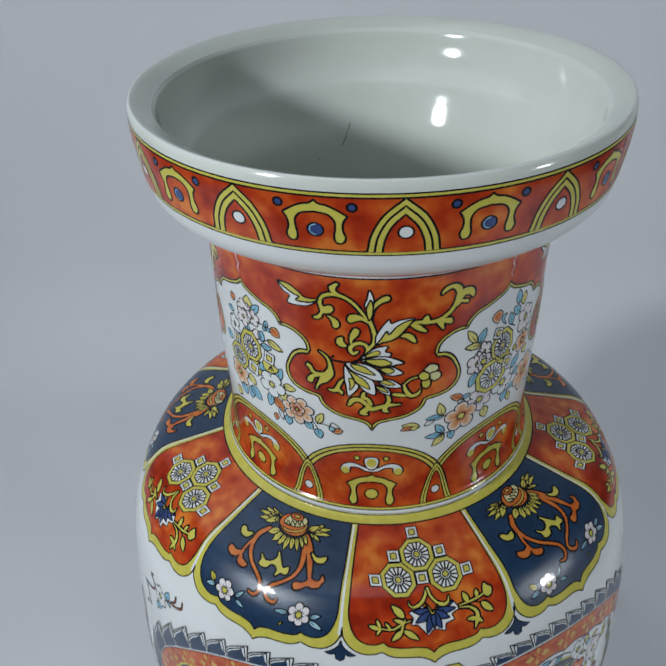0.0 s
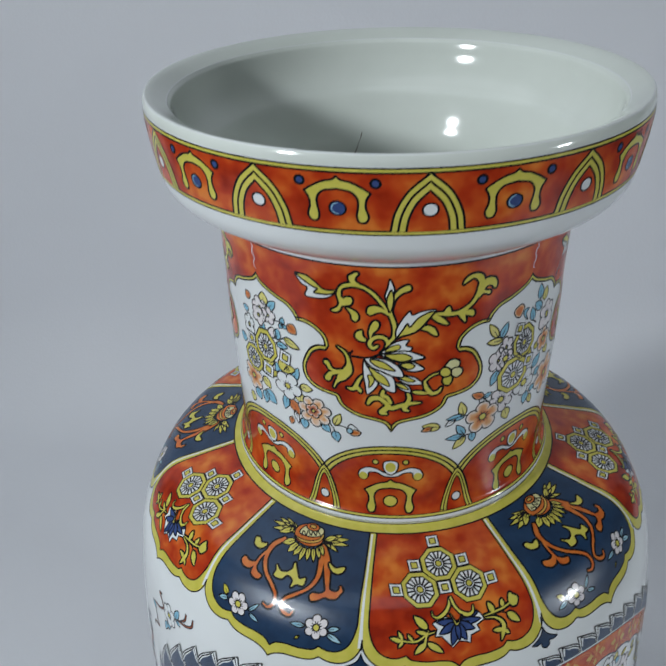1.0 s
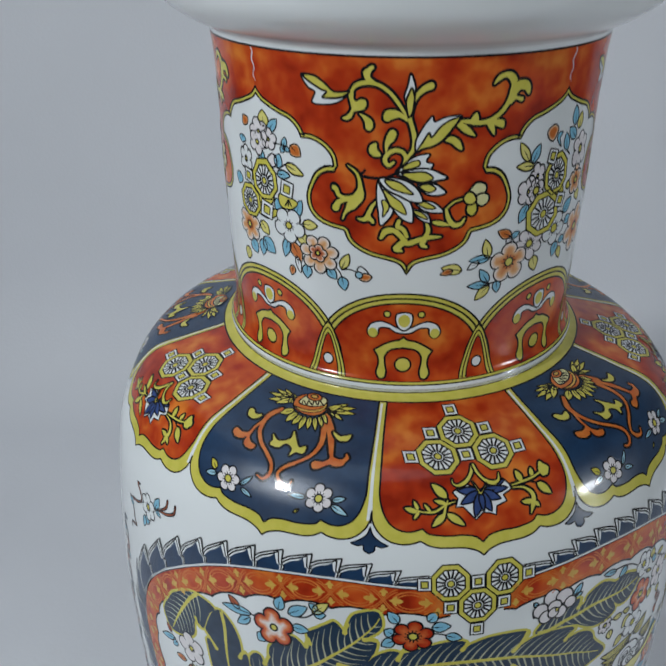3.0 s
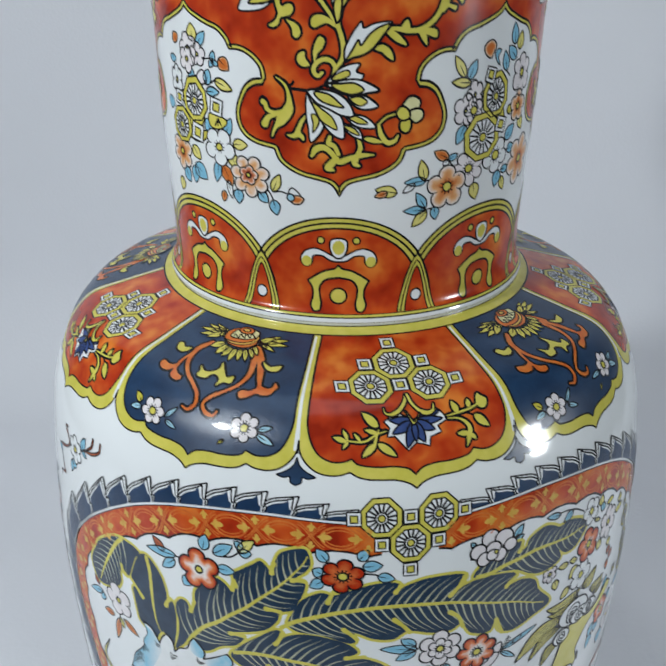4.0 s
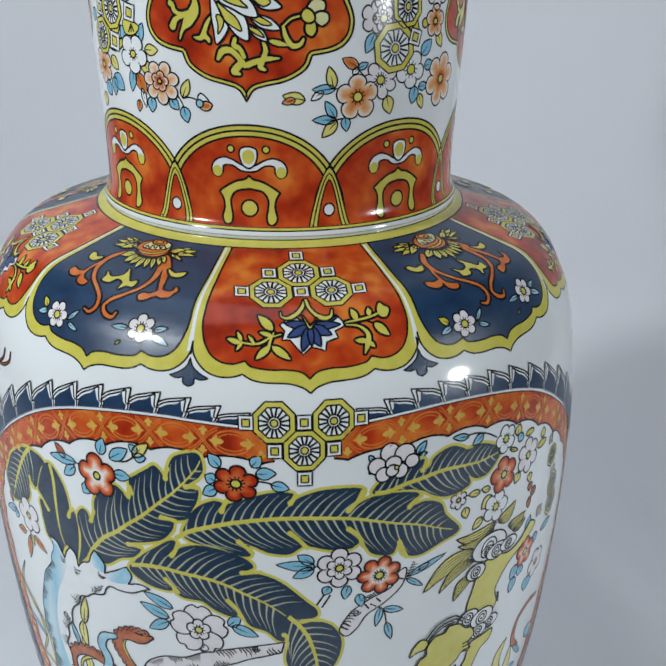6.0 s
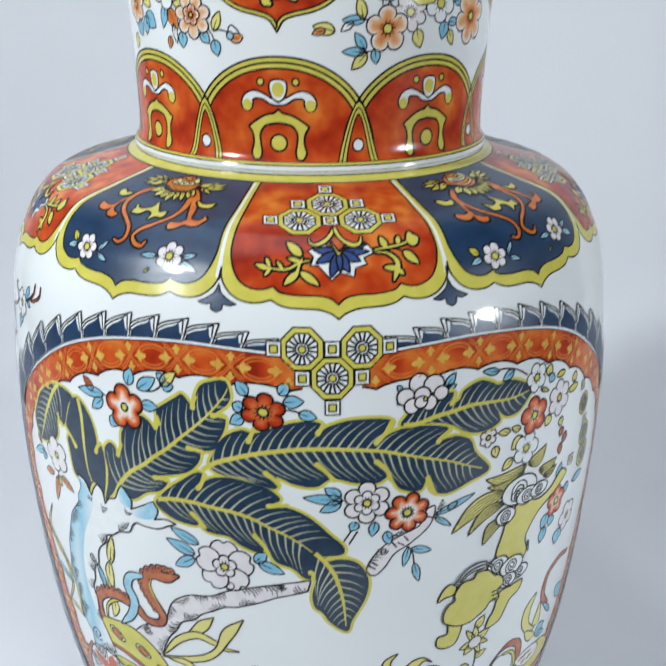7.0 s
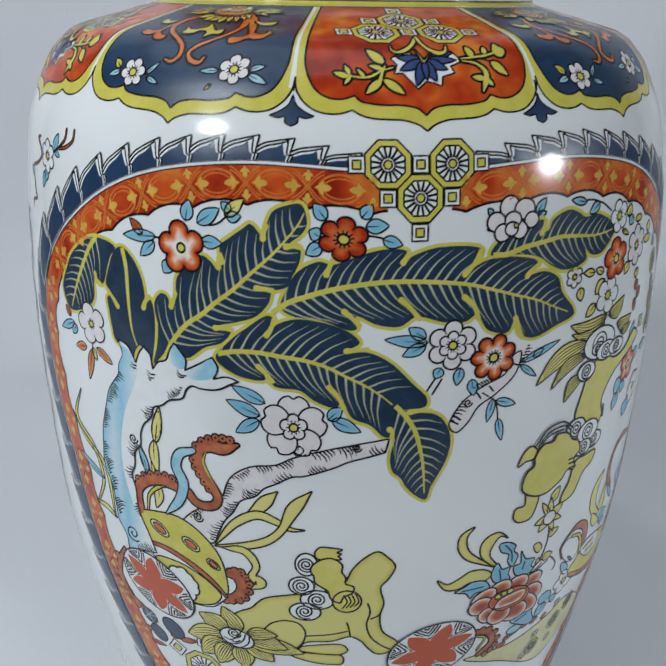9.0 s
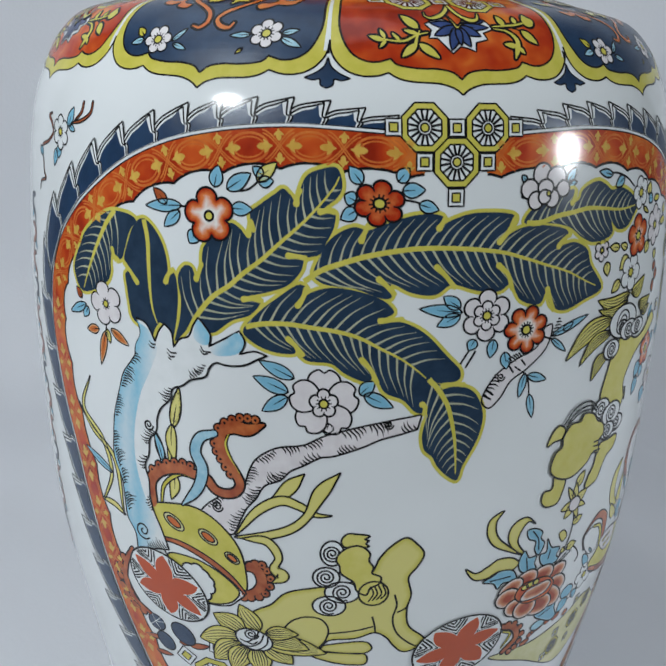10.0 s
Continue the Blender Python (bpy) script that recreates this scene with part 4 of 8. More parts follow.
    a.brush([(-4.0, 108.4), (-0.5, 113.1), (3.4, 122.0), (-3.4, 121.3), (-5.8, 126.9)], [1.77, 5.37, 4.53, 5.02, 6.7], YELLOW, 10, 0.3)
    a.frame_square(-4.2, 106.8, 2.4, 15, 16)
    a.wheel(-0.5, 113.1, 7.3, 15, 12)
    a.wheel(-5.8, 126.9, 9.6, 15, 13)
    a.frame_square(3.9, 123.4, 2.8, 15, 22)
    a.leaf(-40.5, 145.0, -48.6, 143.2, 4.6, LEMON, 4, 0.26, wash=0.9)
    a.leaf(-44.0, 144.6, -48.8, 146.0, 2.6, PEACH, 5, 0.26, wash=0.9)
    return a


def neck_bouquet_other():
    """Octagon wheels under blossoms, with a long spray to one side, in the next white lobe."""
    a = Art()
    a.leaf(2.9, 96.5, 2.8, 90.0, 5.8, LEMON, 3, 0.26, wash=0.9)
    a.leaf(5.2, 97.7, 10.2, 92.5, 4.0, SKYWASH, 3, 0.26, wash=0.9)
    a.leaf(12.9, 102.7, 13.9, 98.8, 2.7, SKYWASH, 3, 0.26, wash=0.9)
    a.leaf(13.0, 102.5, 11.6, 104.9, 2.4, SKYWASH, 3, 0.26, wash=0.9)
    a.leaf(12.9, 102.7, 16.1, 103.8, 2.1, SKYWASH, 3, 0.26, wash=0.9)
    a.leaf(16.1, 101.5, 20.7, 105.1, 5.2, PEACH, 3, 0.26, wash=0.9)
    a.leaf(9.3, 110.1, 10.8, 105.7, 4.1, SKYWASH, 3, 0.26, wash=0.9)
    a.leaf(-0.8, 106.8, 3.0, 109.5, 3.6, SKYWASH, 3, 0.26, wash=0.9)
    a.leaf(13.5, 108.6, 21.9, 110.7, 2.9, LEMON, 3, 0.26, wash=0.9)
    a.leaf(9.0, 111.8, 15.7, 111.6, 2.6, SKYWASH, 3, 0.26, wash=0.9)
    a.leaf(10.6, 126.4, 7.8, 121.0, 4.7, SKYWASH, 3, 0.26, wash=0.9)
    a.leaf(16.9, 126.8, 20.5, 119.5, 4.2, SKYWASH, 3, 0.26, wash=0.9)
    a.leaf(20.6, 128.8, 27.2, 128.6, 4.3, LEMON, 3, 0.26, wash=0.9)
    a.leaf(18.8, 132.6, 22.5, 138.8, 5.1, LEMON, 3, 0.26, wash=0.9)
    a.leaf(14.9, 137.9, 19.3, 145.8, 5.5, PEACH, 3, 0.26, wash=0.9)
    a.leaf(13.2, 136.6, 11.0, 145.6, 4.3, SKYWASH, 3, 0.26, wash=0.9)
    a.leaf(14.9, 148.3, 14.0, 152.7, 3.0, PEACH, 3, 0.26, wash=0.9)
    a.leaf(17.0, 143.7, 18.5, 150.8, 2.6, WHITE, 3, 0.26, wash=0.9)
    a.leaf(21.7, 146.4, 21.5, 152.2, 4.5, SKYWASH, 3, 0.26, wash=0.9)
    a.leaf(30.7, 146.3, 34.4, 150.0, 4.0, SKYWASH, 3, 0.26, wash=0.9)
    a.leaf(36.4, 148.7, 37.7, 154.4, 4.3, SKYWASH, 3, 0.26, wash=0.9)
    a.leaf(36.4, 145.5, 39.5, 138.4, 3.8, LEMON, 3, 0.26, wash=0.9)
    a.leaf(-2.0, 133.1, 2.9, 138.1, 5.1, LEMON, 3, 0.26, wash=0.9)
    a.leaf(-1.2, 140.4, 5.8, 145.6, 6.7, SKYWASH, 3, 0.26, wash=0.9)
    a.leaf(-1.4, 141.3, -2.2, 148.7, 4.9, SKYWASH, 3, 0.26, wash=0.9)
    a.leaf(-9.5, 143.8, -6.0, 149.1, 5.9, SKYWASH, 3, 0.26, wash=0.9)
    a.leaf(-7.5, 97.7, -10.2, 94.3, 4.8, PEACH, 3, 0.26, wash=0.9)
    a.leaf(-11.4, 102.4, -11.8, 105.7, 4.8, SKYWASH, 3, 0.26, wash=0.9)
    a.leaf(-15.6, 116.2, -17.0, 121.1, 5.6, SKYWASH, 3, 0.26, wash=0.9)
    a.leaf(-13.0, 148.6, -14.9, 154.3, 5.1, LEMON, 3, 0.26, wash=0.9)
    a.begin("ink_stroke")
    a.line([(7.5, 102.5), (12.0, 101.7), (15.0, 102.2)], 0.28, INK, 3)
    a.begin("ink_stroke")
    a.line([(33.1, 143.7), (35.7, 146.9), (36.4, 148.7)], 0.28, INK, 3)
    a.begin("ink_stroke")
    a.line([(36.4, 145.8), (39.5, 145.2), (42.6, 146.0)], 0.28, INK, 3)
    a.begin("ink_stroke")
    a.line([(11.0, 109.8), (13.5, 108.6)], 0.28, INK, 3)
    a.shape([(4.2, 108.3), (7.2, 106.2), (9.1, 107.5), (8.8, 109.5), (6.6, 110.3), (4.7, 109.7)], PINK, 3, 0.28)
    a.flower(-0.2, 98.8, 5.4, 5, PINK, 4, heart=0.6)
    a.flower(5.3, 100.9, 4.4, 5, PINK, 5, heart=0.6, turn=20)
    a.flower(-1.3, 103.2, 4.9, 5, PINK, 6, heart=0.8, turn=40)
    a.flower(-9.7, 110.4, 4.4, 6, WHITE, 5, heart=0.7)
    a.flower(-10.5, 137.2, 7.8, 6, PEACH, 5, heart=1.3, turn=10, wash=4.4)
    a.brush([(-8.2, 115.1), (1.9, 115.6), (4.7, 121.4), (-4.4, 125.6), (2.4, 128.4), (8.8, 126.6)], [2.3, 5.28, 4.53, 4.61, 5.02, 2.26], YELLOW, 10, 0.3)
    a.shape([(9.7, 119.2), (14.6, 119.1), (18.7, 121.1), (15.6, 123.9), (10.3, 123.5)], YELLOW, 11, 0.28)
    a.begin("ink_stroke")
    a.line([(14.5, 120.2), (12.6, 123.2)], 0.3, INK, 14)
    a.begin("ink_stroke")
    a.line([(14.5, 120.2), (14.2, 123.0)], 0.3, INK, 14)
    a.begin("ink_stroke")
    a.line([(14.5, 120.2), (15.8, 122.8)], 0.3, INK, 14)
    a.wheel(1.9, 115.6, 7.6, 15, 12)
    a.wheel(-8.2, 125.8, 7.3, 15, 13)
    a.frame_square(13.8, 116.4, 2.9, 10, 20)
    a.frame_square(2.6, 127.0, 3.3, 10, 20)
    a.frame_square(-8.4, 115.7, 2.5, 10, 20)
    a.flower(14.1, 130.9, 7.5, 5, WHITE, 24, heart=1.5, turn=50)
    a.flower(27.3, 140.5, 8.3, 7, PEACH, 24, turn=10, wash=4.6)
    a.flower(26.9, 140.1, 4.0, 5, ROSE, 30, heart=0.9, turn=30, wash=2.2)
    a.shape([(42.6, 145.1), (43.9, 143.4), (45.6, 144.4), (47.0, 146.3), (44.4, 147.1)], WHITE, 4, 0.28)
    a.shape([(43.2, 148.4), (45.3, 146.2), (48.2, 147.2), (47.0, 149.2), (44.7, 149.5)], PEACH, 6, 0.28, 1.2)
    a.shape(ring(43.3, 147.1, 1.4), SKY, 8)
    return a


field = neck_field().lay("neck_panel", VASE, -1.35, "orange-red cusped field edged in yellow", whole=True)
lotus_scroll().lay("lotus_motif", field, 0.0, "yellow and white lotus petal")
repeat(field, [90, 180, 270])
bouquet = neck_bouquet().lay("bouquet_motif", VASE, 43.75, "octagon wheels among blossoms and blue leaves")
repeat(bouquet, [180])
bouquet = neck_bouquet_other().lay("bouquet_motif", VASE, -46.25, "octagon wheels with a spray of orange and white blossoms")
repeat(bouquet, [180])
skirt = neck_skirt().lay("skirt_arch", VASE, -1.45, "orange-red arch edged with yellow lines", whole=True)
skirt_motif().lay("cloud_motif", skirt, 0.0, "white and yellow cloud over a horseshoe")
repeat(skirt, [45 * k for k in range(1, 8)])
wedge = skirt_spandrel().lay("skirt_wedge", VASE, 20.95, "narrow orange-red wedge with a white dot", whole=True)
repeat(wedge, [45 * k for k in range(1, 8)])

# ---- shoulder ----
bands("shoulder_ring", [(196.0, 201.2, YELLOW, 1), (193.9, 194.15, CRACK, 2), (195.6, 196.2, INK, 3), (200.8, 201.5, INK, 6)], "yellow ring at the foot of the neck")


def shoulder_edge(inner):
    """The right half of a shoulder panel's outline."""
    if inner:
        runs = [
            [(16.9, 201.2), (17.0, 217), (16.9, 234), (16.8, 243), (16.1, 248.2), (14.9, 252.8), (13.2, 255.2), (11.5, 255.6), (9.7, 254.3)],
            [(9.7, 254.3), (8.9, 256.2), (7.7, 257.0), (5.5, 257.6), (3.3, 257.6), (1.1, 258.8), (0, 261.2)],
        ]
    else:
        runs = [
            [(18.0, 201.2), (18.0, 217), (18.0, 234), (18.0, 246), (17.7, 252.6), (16.6, 256.8), (15.1, 259.6), (13.3, 260.8), (11.5, 260.6), (10.0, 259.4)],
            [(10.0, 259.4), (8.7, 261.3), (7.1, 262.3), (5.1, 262.6), (2.9, 263.0), (1.0, 264.7), (0, 266.7)],
        ]
    return cusped(*[polar(r) for r in runs])


def shoulder_panel(paint):
    a = Art()
    e, i = shoulder_edge(False), shoulder_edge(True)
    for p, col, lay in ((e, YELLOW, 1), (i, paint, 3)):
        both = np.vstack([p, (p * (-1, 1))[::-1][1:]])
        w = 18.0 if p is e else 16.9
        top = polar([(d, 201.2) for d in np.linspace(-w, w, 24)])
        a.fill(np.vstack([both, top[1:-1]]), col, lay)
        if p is i:
            a.line(both, 0.34, INK, lay + 2)
    low = e[26:]
    a.line(low, 0.32, INK, 5)
    a.line(low * (-1, 1), 0.32, INK, 5)
    return a


def divider():
    """The pale strip between two panels and the navy trefoil under it."""
    a = Art()
    strip = polar([(-0.3, 202), (-0.24, 225), (-0.3, 243), (-0.5, 252), (0.5, 252), (0.3, 243), (0.24, 225), (0.3, 202)])
    a.fill(strip, WHITE, 4)
    return a


def trefoil():
    """The navy trefoil that hangs between two panels over the crest."""
    a = Art()
    a.line(polar([(0, 249.5), (0, 253)]), 0.3, INK, 7)
    half = [(0, 254.4), (1.1, 257.6), (3.4, 259.8), (7.0, 261.8), (4.4, 262.6), (2.2, 262.2), (1.9, 264.2), (0, 265.4)]
    right = np.vstack([curve(half[:4]), curve(half[3:])])
    a.shape(np.vstack([right, (right * (-1, 1))[::-1][1:-1]]), NAVY, 4, 0.25)
    return a


def red_medallion():
    """Octagon wheels over a navy lotus with yellow sprays."""
    a = Art()
    a.trio(-1.0, 227.2, 15.2, True, 5)
    return a


def red_lotus():
    a = Art()
    a.fuse = 5
    a.brush([(-9.2, 244.4), (-12.5, 245.3), (-17.0, 247.6), (-21.2, 247.6), (-23.6, 247.0)], [0.3, 0.54, 0.75, 0.6, 0.45], YELLOW, 8, 0.34)
    a.leaf(-11.9, 242.9, -16.6, 237.9, 3.0, YELLOW, 8, 0.32, vein=False)
    a.leaf(-12.2, 245.0, -16.6, 243.7, 1.5, YELLOW, 8, 0.32, vein=False)
    a.leaf(-13.2, 248.5, -18.3, 253.6, 2.4, YELLOW, 8, 0.32, vein=False)
    a.leaf(-12.5, 248.5, -6.4, 253.7, 2.7, YELLOW, 8, 0.32, vein=False)
    a.leaf(-23.3, 247.6, -27.8, 246.2, 1.8, YELLOW, 8, 0.32, vein=False)
    a.leaf(-22.9, 246.9, -24.0, 243.7, 1.3, YELLOW, 8, 0.32, vein=False)
    a.leaf(-22.6, 247.3, -24.8, 250.4, 1.1, YELLOW, 8, 0.32, vein=False)
    a.leaf(-18.4, 247.6, -20.4, 244.9, 1.1, YELLOW, 8, 0.32, vein=False)
    a.leaf(17.5, 240.8, 15.5, 236.5, 2.2, YELLOW, 8, 0.32, vein=False)
    a.leaf(22.0, 239.7, 21.8, 236.7, 1.8, YELLOW, 8, 0.32, vein=False)
    a.leaf(20.8, 248.5, 16.2, 247.7, 2.0, YELLOW, 8, 0.32, vein=False)
    a.leaf(21.2, 248.6, 23.4, 251.2, 1.5, YELLOW, 8, 0.32, vein=False)
    a.leaf(23.6, 242.5, 29.0, 247.3, 2.6, YELLOW, 8, 0.32, vein=False)
    a.brush([(-11.7, 243.9), (-13.0, 246.6), (-13.6, 248.7)], [0.4, 0.75, 1.0], YELLOW, 8, 0.34)
    a.brush([(13.2, 241.3), (17.5, 240.8), (22.4, 240.1), (26.7, 238.7)], [0.34, 0.69, 0.75, 0.55], YELLOW, 8, 0.34)
    a.shape([(25.1, 238.4), (26.1, 235.4), (27.5, 236.6), (29.4, 238.1), (28.5, 240.5), (26.4, 240.5)], YELLOW, 8, 0.34)
    a.brush([(13.4, 242.1), (18.0, 243.0), (21.1, 246.0), (20.7, 249.7), (19.7, 253.1)], [0.3, 0.6, 1.24, 1.96, 0.33], YELLOW, 8, 0.34)
    a.fuse = None
    a.begin("ink_stroke")
    a.line([(17.4, 241.2), (20.9, 241.5), (23.8, 242.7)], 0.34, INK, 5)
    a.shape(np.array([(-3.9, 238.6), (-7.3, 239.7), (-9.6, 241.2), (-7.9, 243.4), (-9.1, 246.4), (-6.3, 246.4), (-4.7, 248.5), (-2.0, 252.0), (0.8, 249.3), (3.2, 249.8), (5.8, 251.0), (6.3, 247.5), (10.5, 246.3), (9.4, 244.0), (13.2, 242.4), (12.0, 240.4), (10.2, 238.3), (6.3, 239.1), (0.9, 241.1)]), WHITE, 6, 0.3)
    a.leaf(0.8, 241.8, -7.9, 240.7, 3.0, BLUE, 9, 0.3, vein=False)
    a.leaf(0.8, 241.8, 11.0, 238.9, 2.7, BLUE, 11, 0.3, vein=False)
    a.leaf(0.8, 241.8, 11.6, 241.8, 2.9, BLUE, 13, 0.3, vein=False)
    a.leaf(0.8, 241.8, -7.2, 245.5, 3.2, BLUE, 15, 0.3, vein=False)
    a.leaf(0.8, 241.8, 8.3, 245.2, 3.3, BLUE, 17, 0.3, vein=False)
    a.leaf(0.8, 241.8, 4.2, 249.3, 3.4, BLUE, 19, 0.3, vein=False)
    a.leaf(0.8, 241.8, -2.3, 250.9, 3.4, BLUE, 21, 0.3, vein=False)
    a.leaf(0.8, 241.8, 1.1, 249.0, 2.2, BLUE, 23, 0.3, vein=False)
    a.brush([(-0.3, 231.9), (-1.5, 235.1), (-4.1, 237.9), (-7.2, 239.0), (-8.8, 238.2), (-9.0, 236.6)], [1.36, 1.66, 1.75, 1.81, 1.21, 0.75], YELLOW, 34, 0.3)
    a.brush([(0.1, 232.0), (1.0, 235.3), (3.5, 238.3), (6.3, 239.4), (8.3, 238.6), (8.8, 236.4)], [1.49, 1.54, 1.48, 1.96, 1.66, 0.92], YELLOW, 36, 0.3)
    a.brush([(-1.6, 238.2), (-0.2, 240.7), (0.7, 242.5), (2.0, 241.2), (3.3, 239.3)], [0.67, 0.75, 0.96, 0.67, 0.67], YELLOW, 38, 0.3)
    return a


def pomegranate():
    """A coiled orange fruit on yellow petals with trailing orange stems."""
    a = Art()
    a.fuse = 5
    a.brush([(-10.8, 214.8), (-14.3, 219.8), (-14.2, 226.0), (-10.9, 231.3), (-6.2, 234.9), (-2.6, 238.4), (-2.1, 242.1), (-4.4, 244.3), (-7.0, 243.7)], [1.59, 2.13, 1.92, 1.53, 1.34, 1.27, 1.27, 1.27, 0.51], ORANGE, 8, 0.34)
    a.brush([(7.7, 212.3), (10.5, 219.3), (12.2, 226.3), (10.8, 231.4), (6.9, 235.1), (2.9, 238.1), (1.1, 241.0), (3.1, 243.6), (6.4, 244.1), (7.4, 242.4)], [2.32, 2.39, 2.03, 1.77, 1.49, 1.14, 1.27, 1.08, 1.4, 0.63], ORANGE, 8, 0.34)
    a.brush([(-12.1, 216.7), (-15.0, 222.4), (-16.7, 227.0), (-17.1, 231.2)], [0.9, 1.01, 1.06, 1.06], ORANGE, 8, 0.34)
    a.shape([(-16.7, 226.5), (-17.6, 229.5), (-20.5, 230.6), (-23.9, 229.9), (-24.5, 231.8), (-22.2, 233.4), (-19.1, 233.0), (-17.6, 231.8), (-17.4, 234.3), (-15.9, 235.4), (-13.1, 235.5), (-12.1, 233.9), (-14.7, 233.0), (-16.5, 231.0)], ORANGE, 8, 0.34)
    a.brush([(8.4, 212.1), (12.3, 217.8), (15.3, 223.5), (18.3, 229.8)], [1.62, 2.61, 2.17, 1.26], ORANGE, 8, 0.34)
    a.shape([(17.6, 228.5), (18.0, 231.2), (16.1, 232.9), (13.3, 233.2), (12.5, 234.4), (13.7, 236.1), (16.0, 235.5), (18.9, 233.5), (21.2, 233.8), (23.9, 233.0), (24.5, 231.3), (25.1, 229.9), (23.3, 227.9), (23.5, 229.9), (22.1, 230.8), (19.5, 230.2)], ORANGE, 8, 0.34)
    a.fuse = 18
    a.shape([(-22.8, 222.9), (-23.8, 220.2), (-22.1, 219.7), (-20.2, 221.2), (-17.2, 220.5), (-17.9, 222.5), (-19.9, 223.6)], YELLOW, 8, 0.34)
    a.shape([(14.1, 218.9), (17.6, 220.6), (21.4, 219.5), (21.3, 221.9), (18.9, 222.7), (16.4, 221.6)], YELLOW, 8, 0.34)
    a.shape([(-6.5, 231.3), (-6.5, 228.9), (-7.6, 226.8), (-4.4, 228.8), (-1.0, 227.6), (0.1, 225.7), (-0.4, 222.9), (2.5, 226.5), (5.1, 229.2), (7.3, 228.1), (7.7, 231.3), (4.8, 231.6), (3.0, 233.4), (2.8, 230.8), (0.8, 229.2), (-1.1, 229.3), (-2.5, 231.4)], YELLOW, 8, 0.34)
    a.fuse = None
    a.leaf(-5.3, 213.5, -10.6, 217.0, 3.4, YELLOW, 30.0, 0.26)
    a.leaf(-3.6, 214.1, -6.2, 219.8, 3.4, YELLOW, 30.5, 0.26)
    a.leaf(-1.3, 214.8, -3.0, 220.3, 3.1, YELLOW, 31.0, 0.26)
    a.leaf(0.3, 214.7, 0.8, 221.8, 2.6, YELLOW, 31.5, 0.26)
    a.leaf(6.2, 211.8, 10.2, 216.3, 2.0, YELLOW, 32.0, 0.26)
    a.leaf(5.4, 212.9, 9.2, 218.3, 2.0, YELLOW, 32.5, 0.26)
    a.leaf(2.2, 214.5, 4.2, 220.8, 2.3, YELLOW, 33.0, 0.26)
    a.leaf(3.9, 213.9, 7.4, 220.6, 2.0, YELLOW, 33.5, 0.26)
    a.leaf(-8.3, 208.4, -19.1, 212.7, 2.8, YELLOW, 28.0, 0.26)
    a.leaf(-8.3, 208.4, -20.8, 209.6, 2.4, YELLOW, 28.4, 0.26)
    a.leaf(-8.3, 208.4, -18.5, 206.7, 2.2, YELLOW, 28.8, 0.26)
    a.leaf(-8.3, 208.4, -15.1, 205.1, 1.9, YELLOW, 29.2, 0.26)
    a.leaf(-8.3, 208.4, -10.4, 206.0, 1.9, YELLOW, 29.6, 0.26)
    a.leaf(-8.3, 208.4, -15.0, 213.2, 2.9, YELLOW, 30.0, 0.26)
    a.leaf(-8.3, 208.4, -10.1, 210.7, 3.0, YELLOW, 30.4, 0.26)
    a.leaf(7.2, 209.2, 17.8, 206.1, 2.8, YELLOW, 28.0, 0.26)
    a.leaf(7.2, 209.2, 13.9, 204.7, 2.9, YELLOW, 28.4, 0.26)
    a.leaf(7.2, 209.2, 19.0, 209.1, 2.5, YELLOW, 28.8, 0.26)
    a.leaf(7.2, 209.2, 15.6, 213.2, 1.9, YELLOW, 29.2, 0.26)
    a.leaf(7.2, 209.2, 11.7, 212.4, 1.9, YELLOW, 29.6, 0.26)
    a.leaf(7.2, 209.2, 11.8, 205.9, 2.9, YELLOW, 30.0, 0.26)
    a.shape([(-7.0, 211.8), (-7.9, 207.4), (-5.3, 204.6), (-0.9, 203.2), (3.7, 204.3), (6.2, 207.6), (6.5, 210.9), (3.4, 213.7), (-1.4, 214.1)], ORANGE, 36, 0.28)
    a.shape([(-7.0, 211.4), (-3.8, 211.8), (1.0, 211.4), (4.6, 209.2), (5.3, 206.4), (6.1, 207.3), (5.6, 210.1), (2.1, 212.4), (-3.0, 213.0)], AMBER, 38, 0.22)
    a.shape([(-5.6, 209.3), (-4.7, 205.5), (-0.7, 203.5), (4.8, 204.6), (5.0, 207.1), (2.1, 209.1), (-1.7, 209.8)], PALE, 40, 0.28)
    a.begin("ink_stroke")
    a.line([(-3.9, 210.3), (-4.3, 207.9), (-1.9, 209.7)], 0.26, INK, 42)
    a.begin("ink_stroke")
    a.line([(-1.8, 209.6), (-2.2, 207.2), (0.2, 209.0)], 0.26, INK, 42)
    a.begin("ink_stroke")
    a.line([(0.4, 208.9), (-0.0, 206.5), (2.3, 208.3)], 0.26, INK, 42)
    a.begin("ink_stroke")
    a.line([(2.5, 208.3), (2.1, 205.9), (4.5, 207.7)], 0.26, INK, 42)
    a.shape(ring(-0.8, 204.7, 3.3, 1.9, 0), ORANGE, 43, 0.28)
    a.shape(ring(-0.9, 204.5, 1.6, 0.9, 0), AMBER, 45, 0.26)
    return a


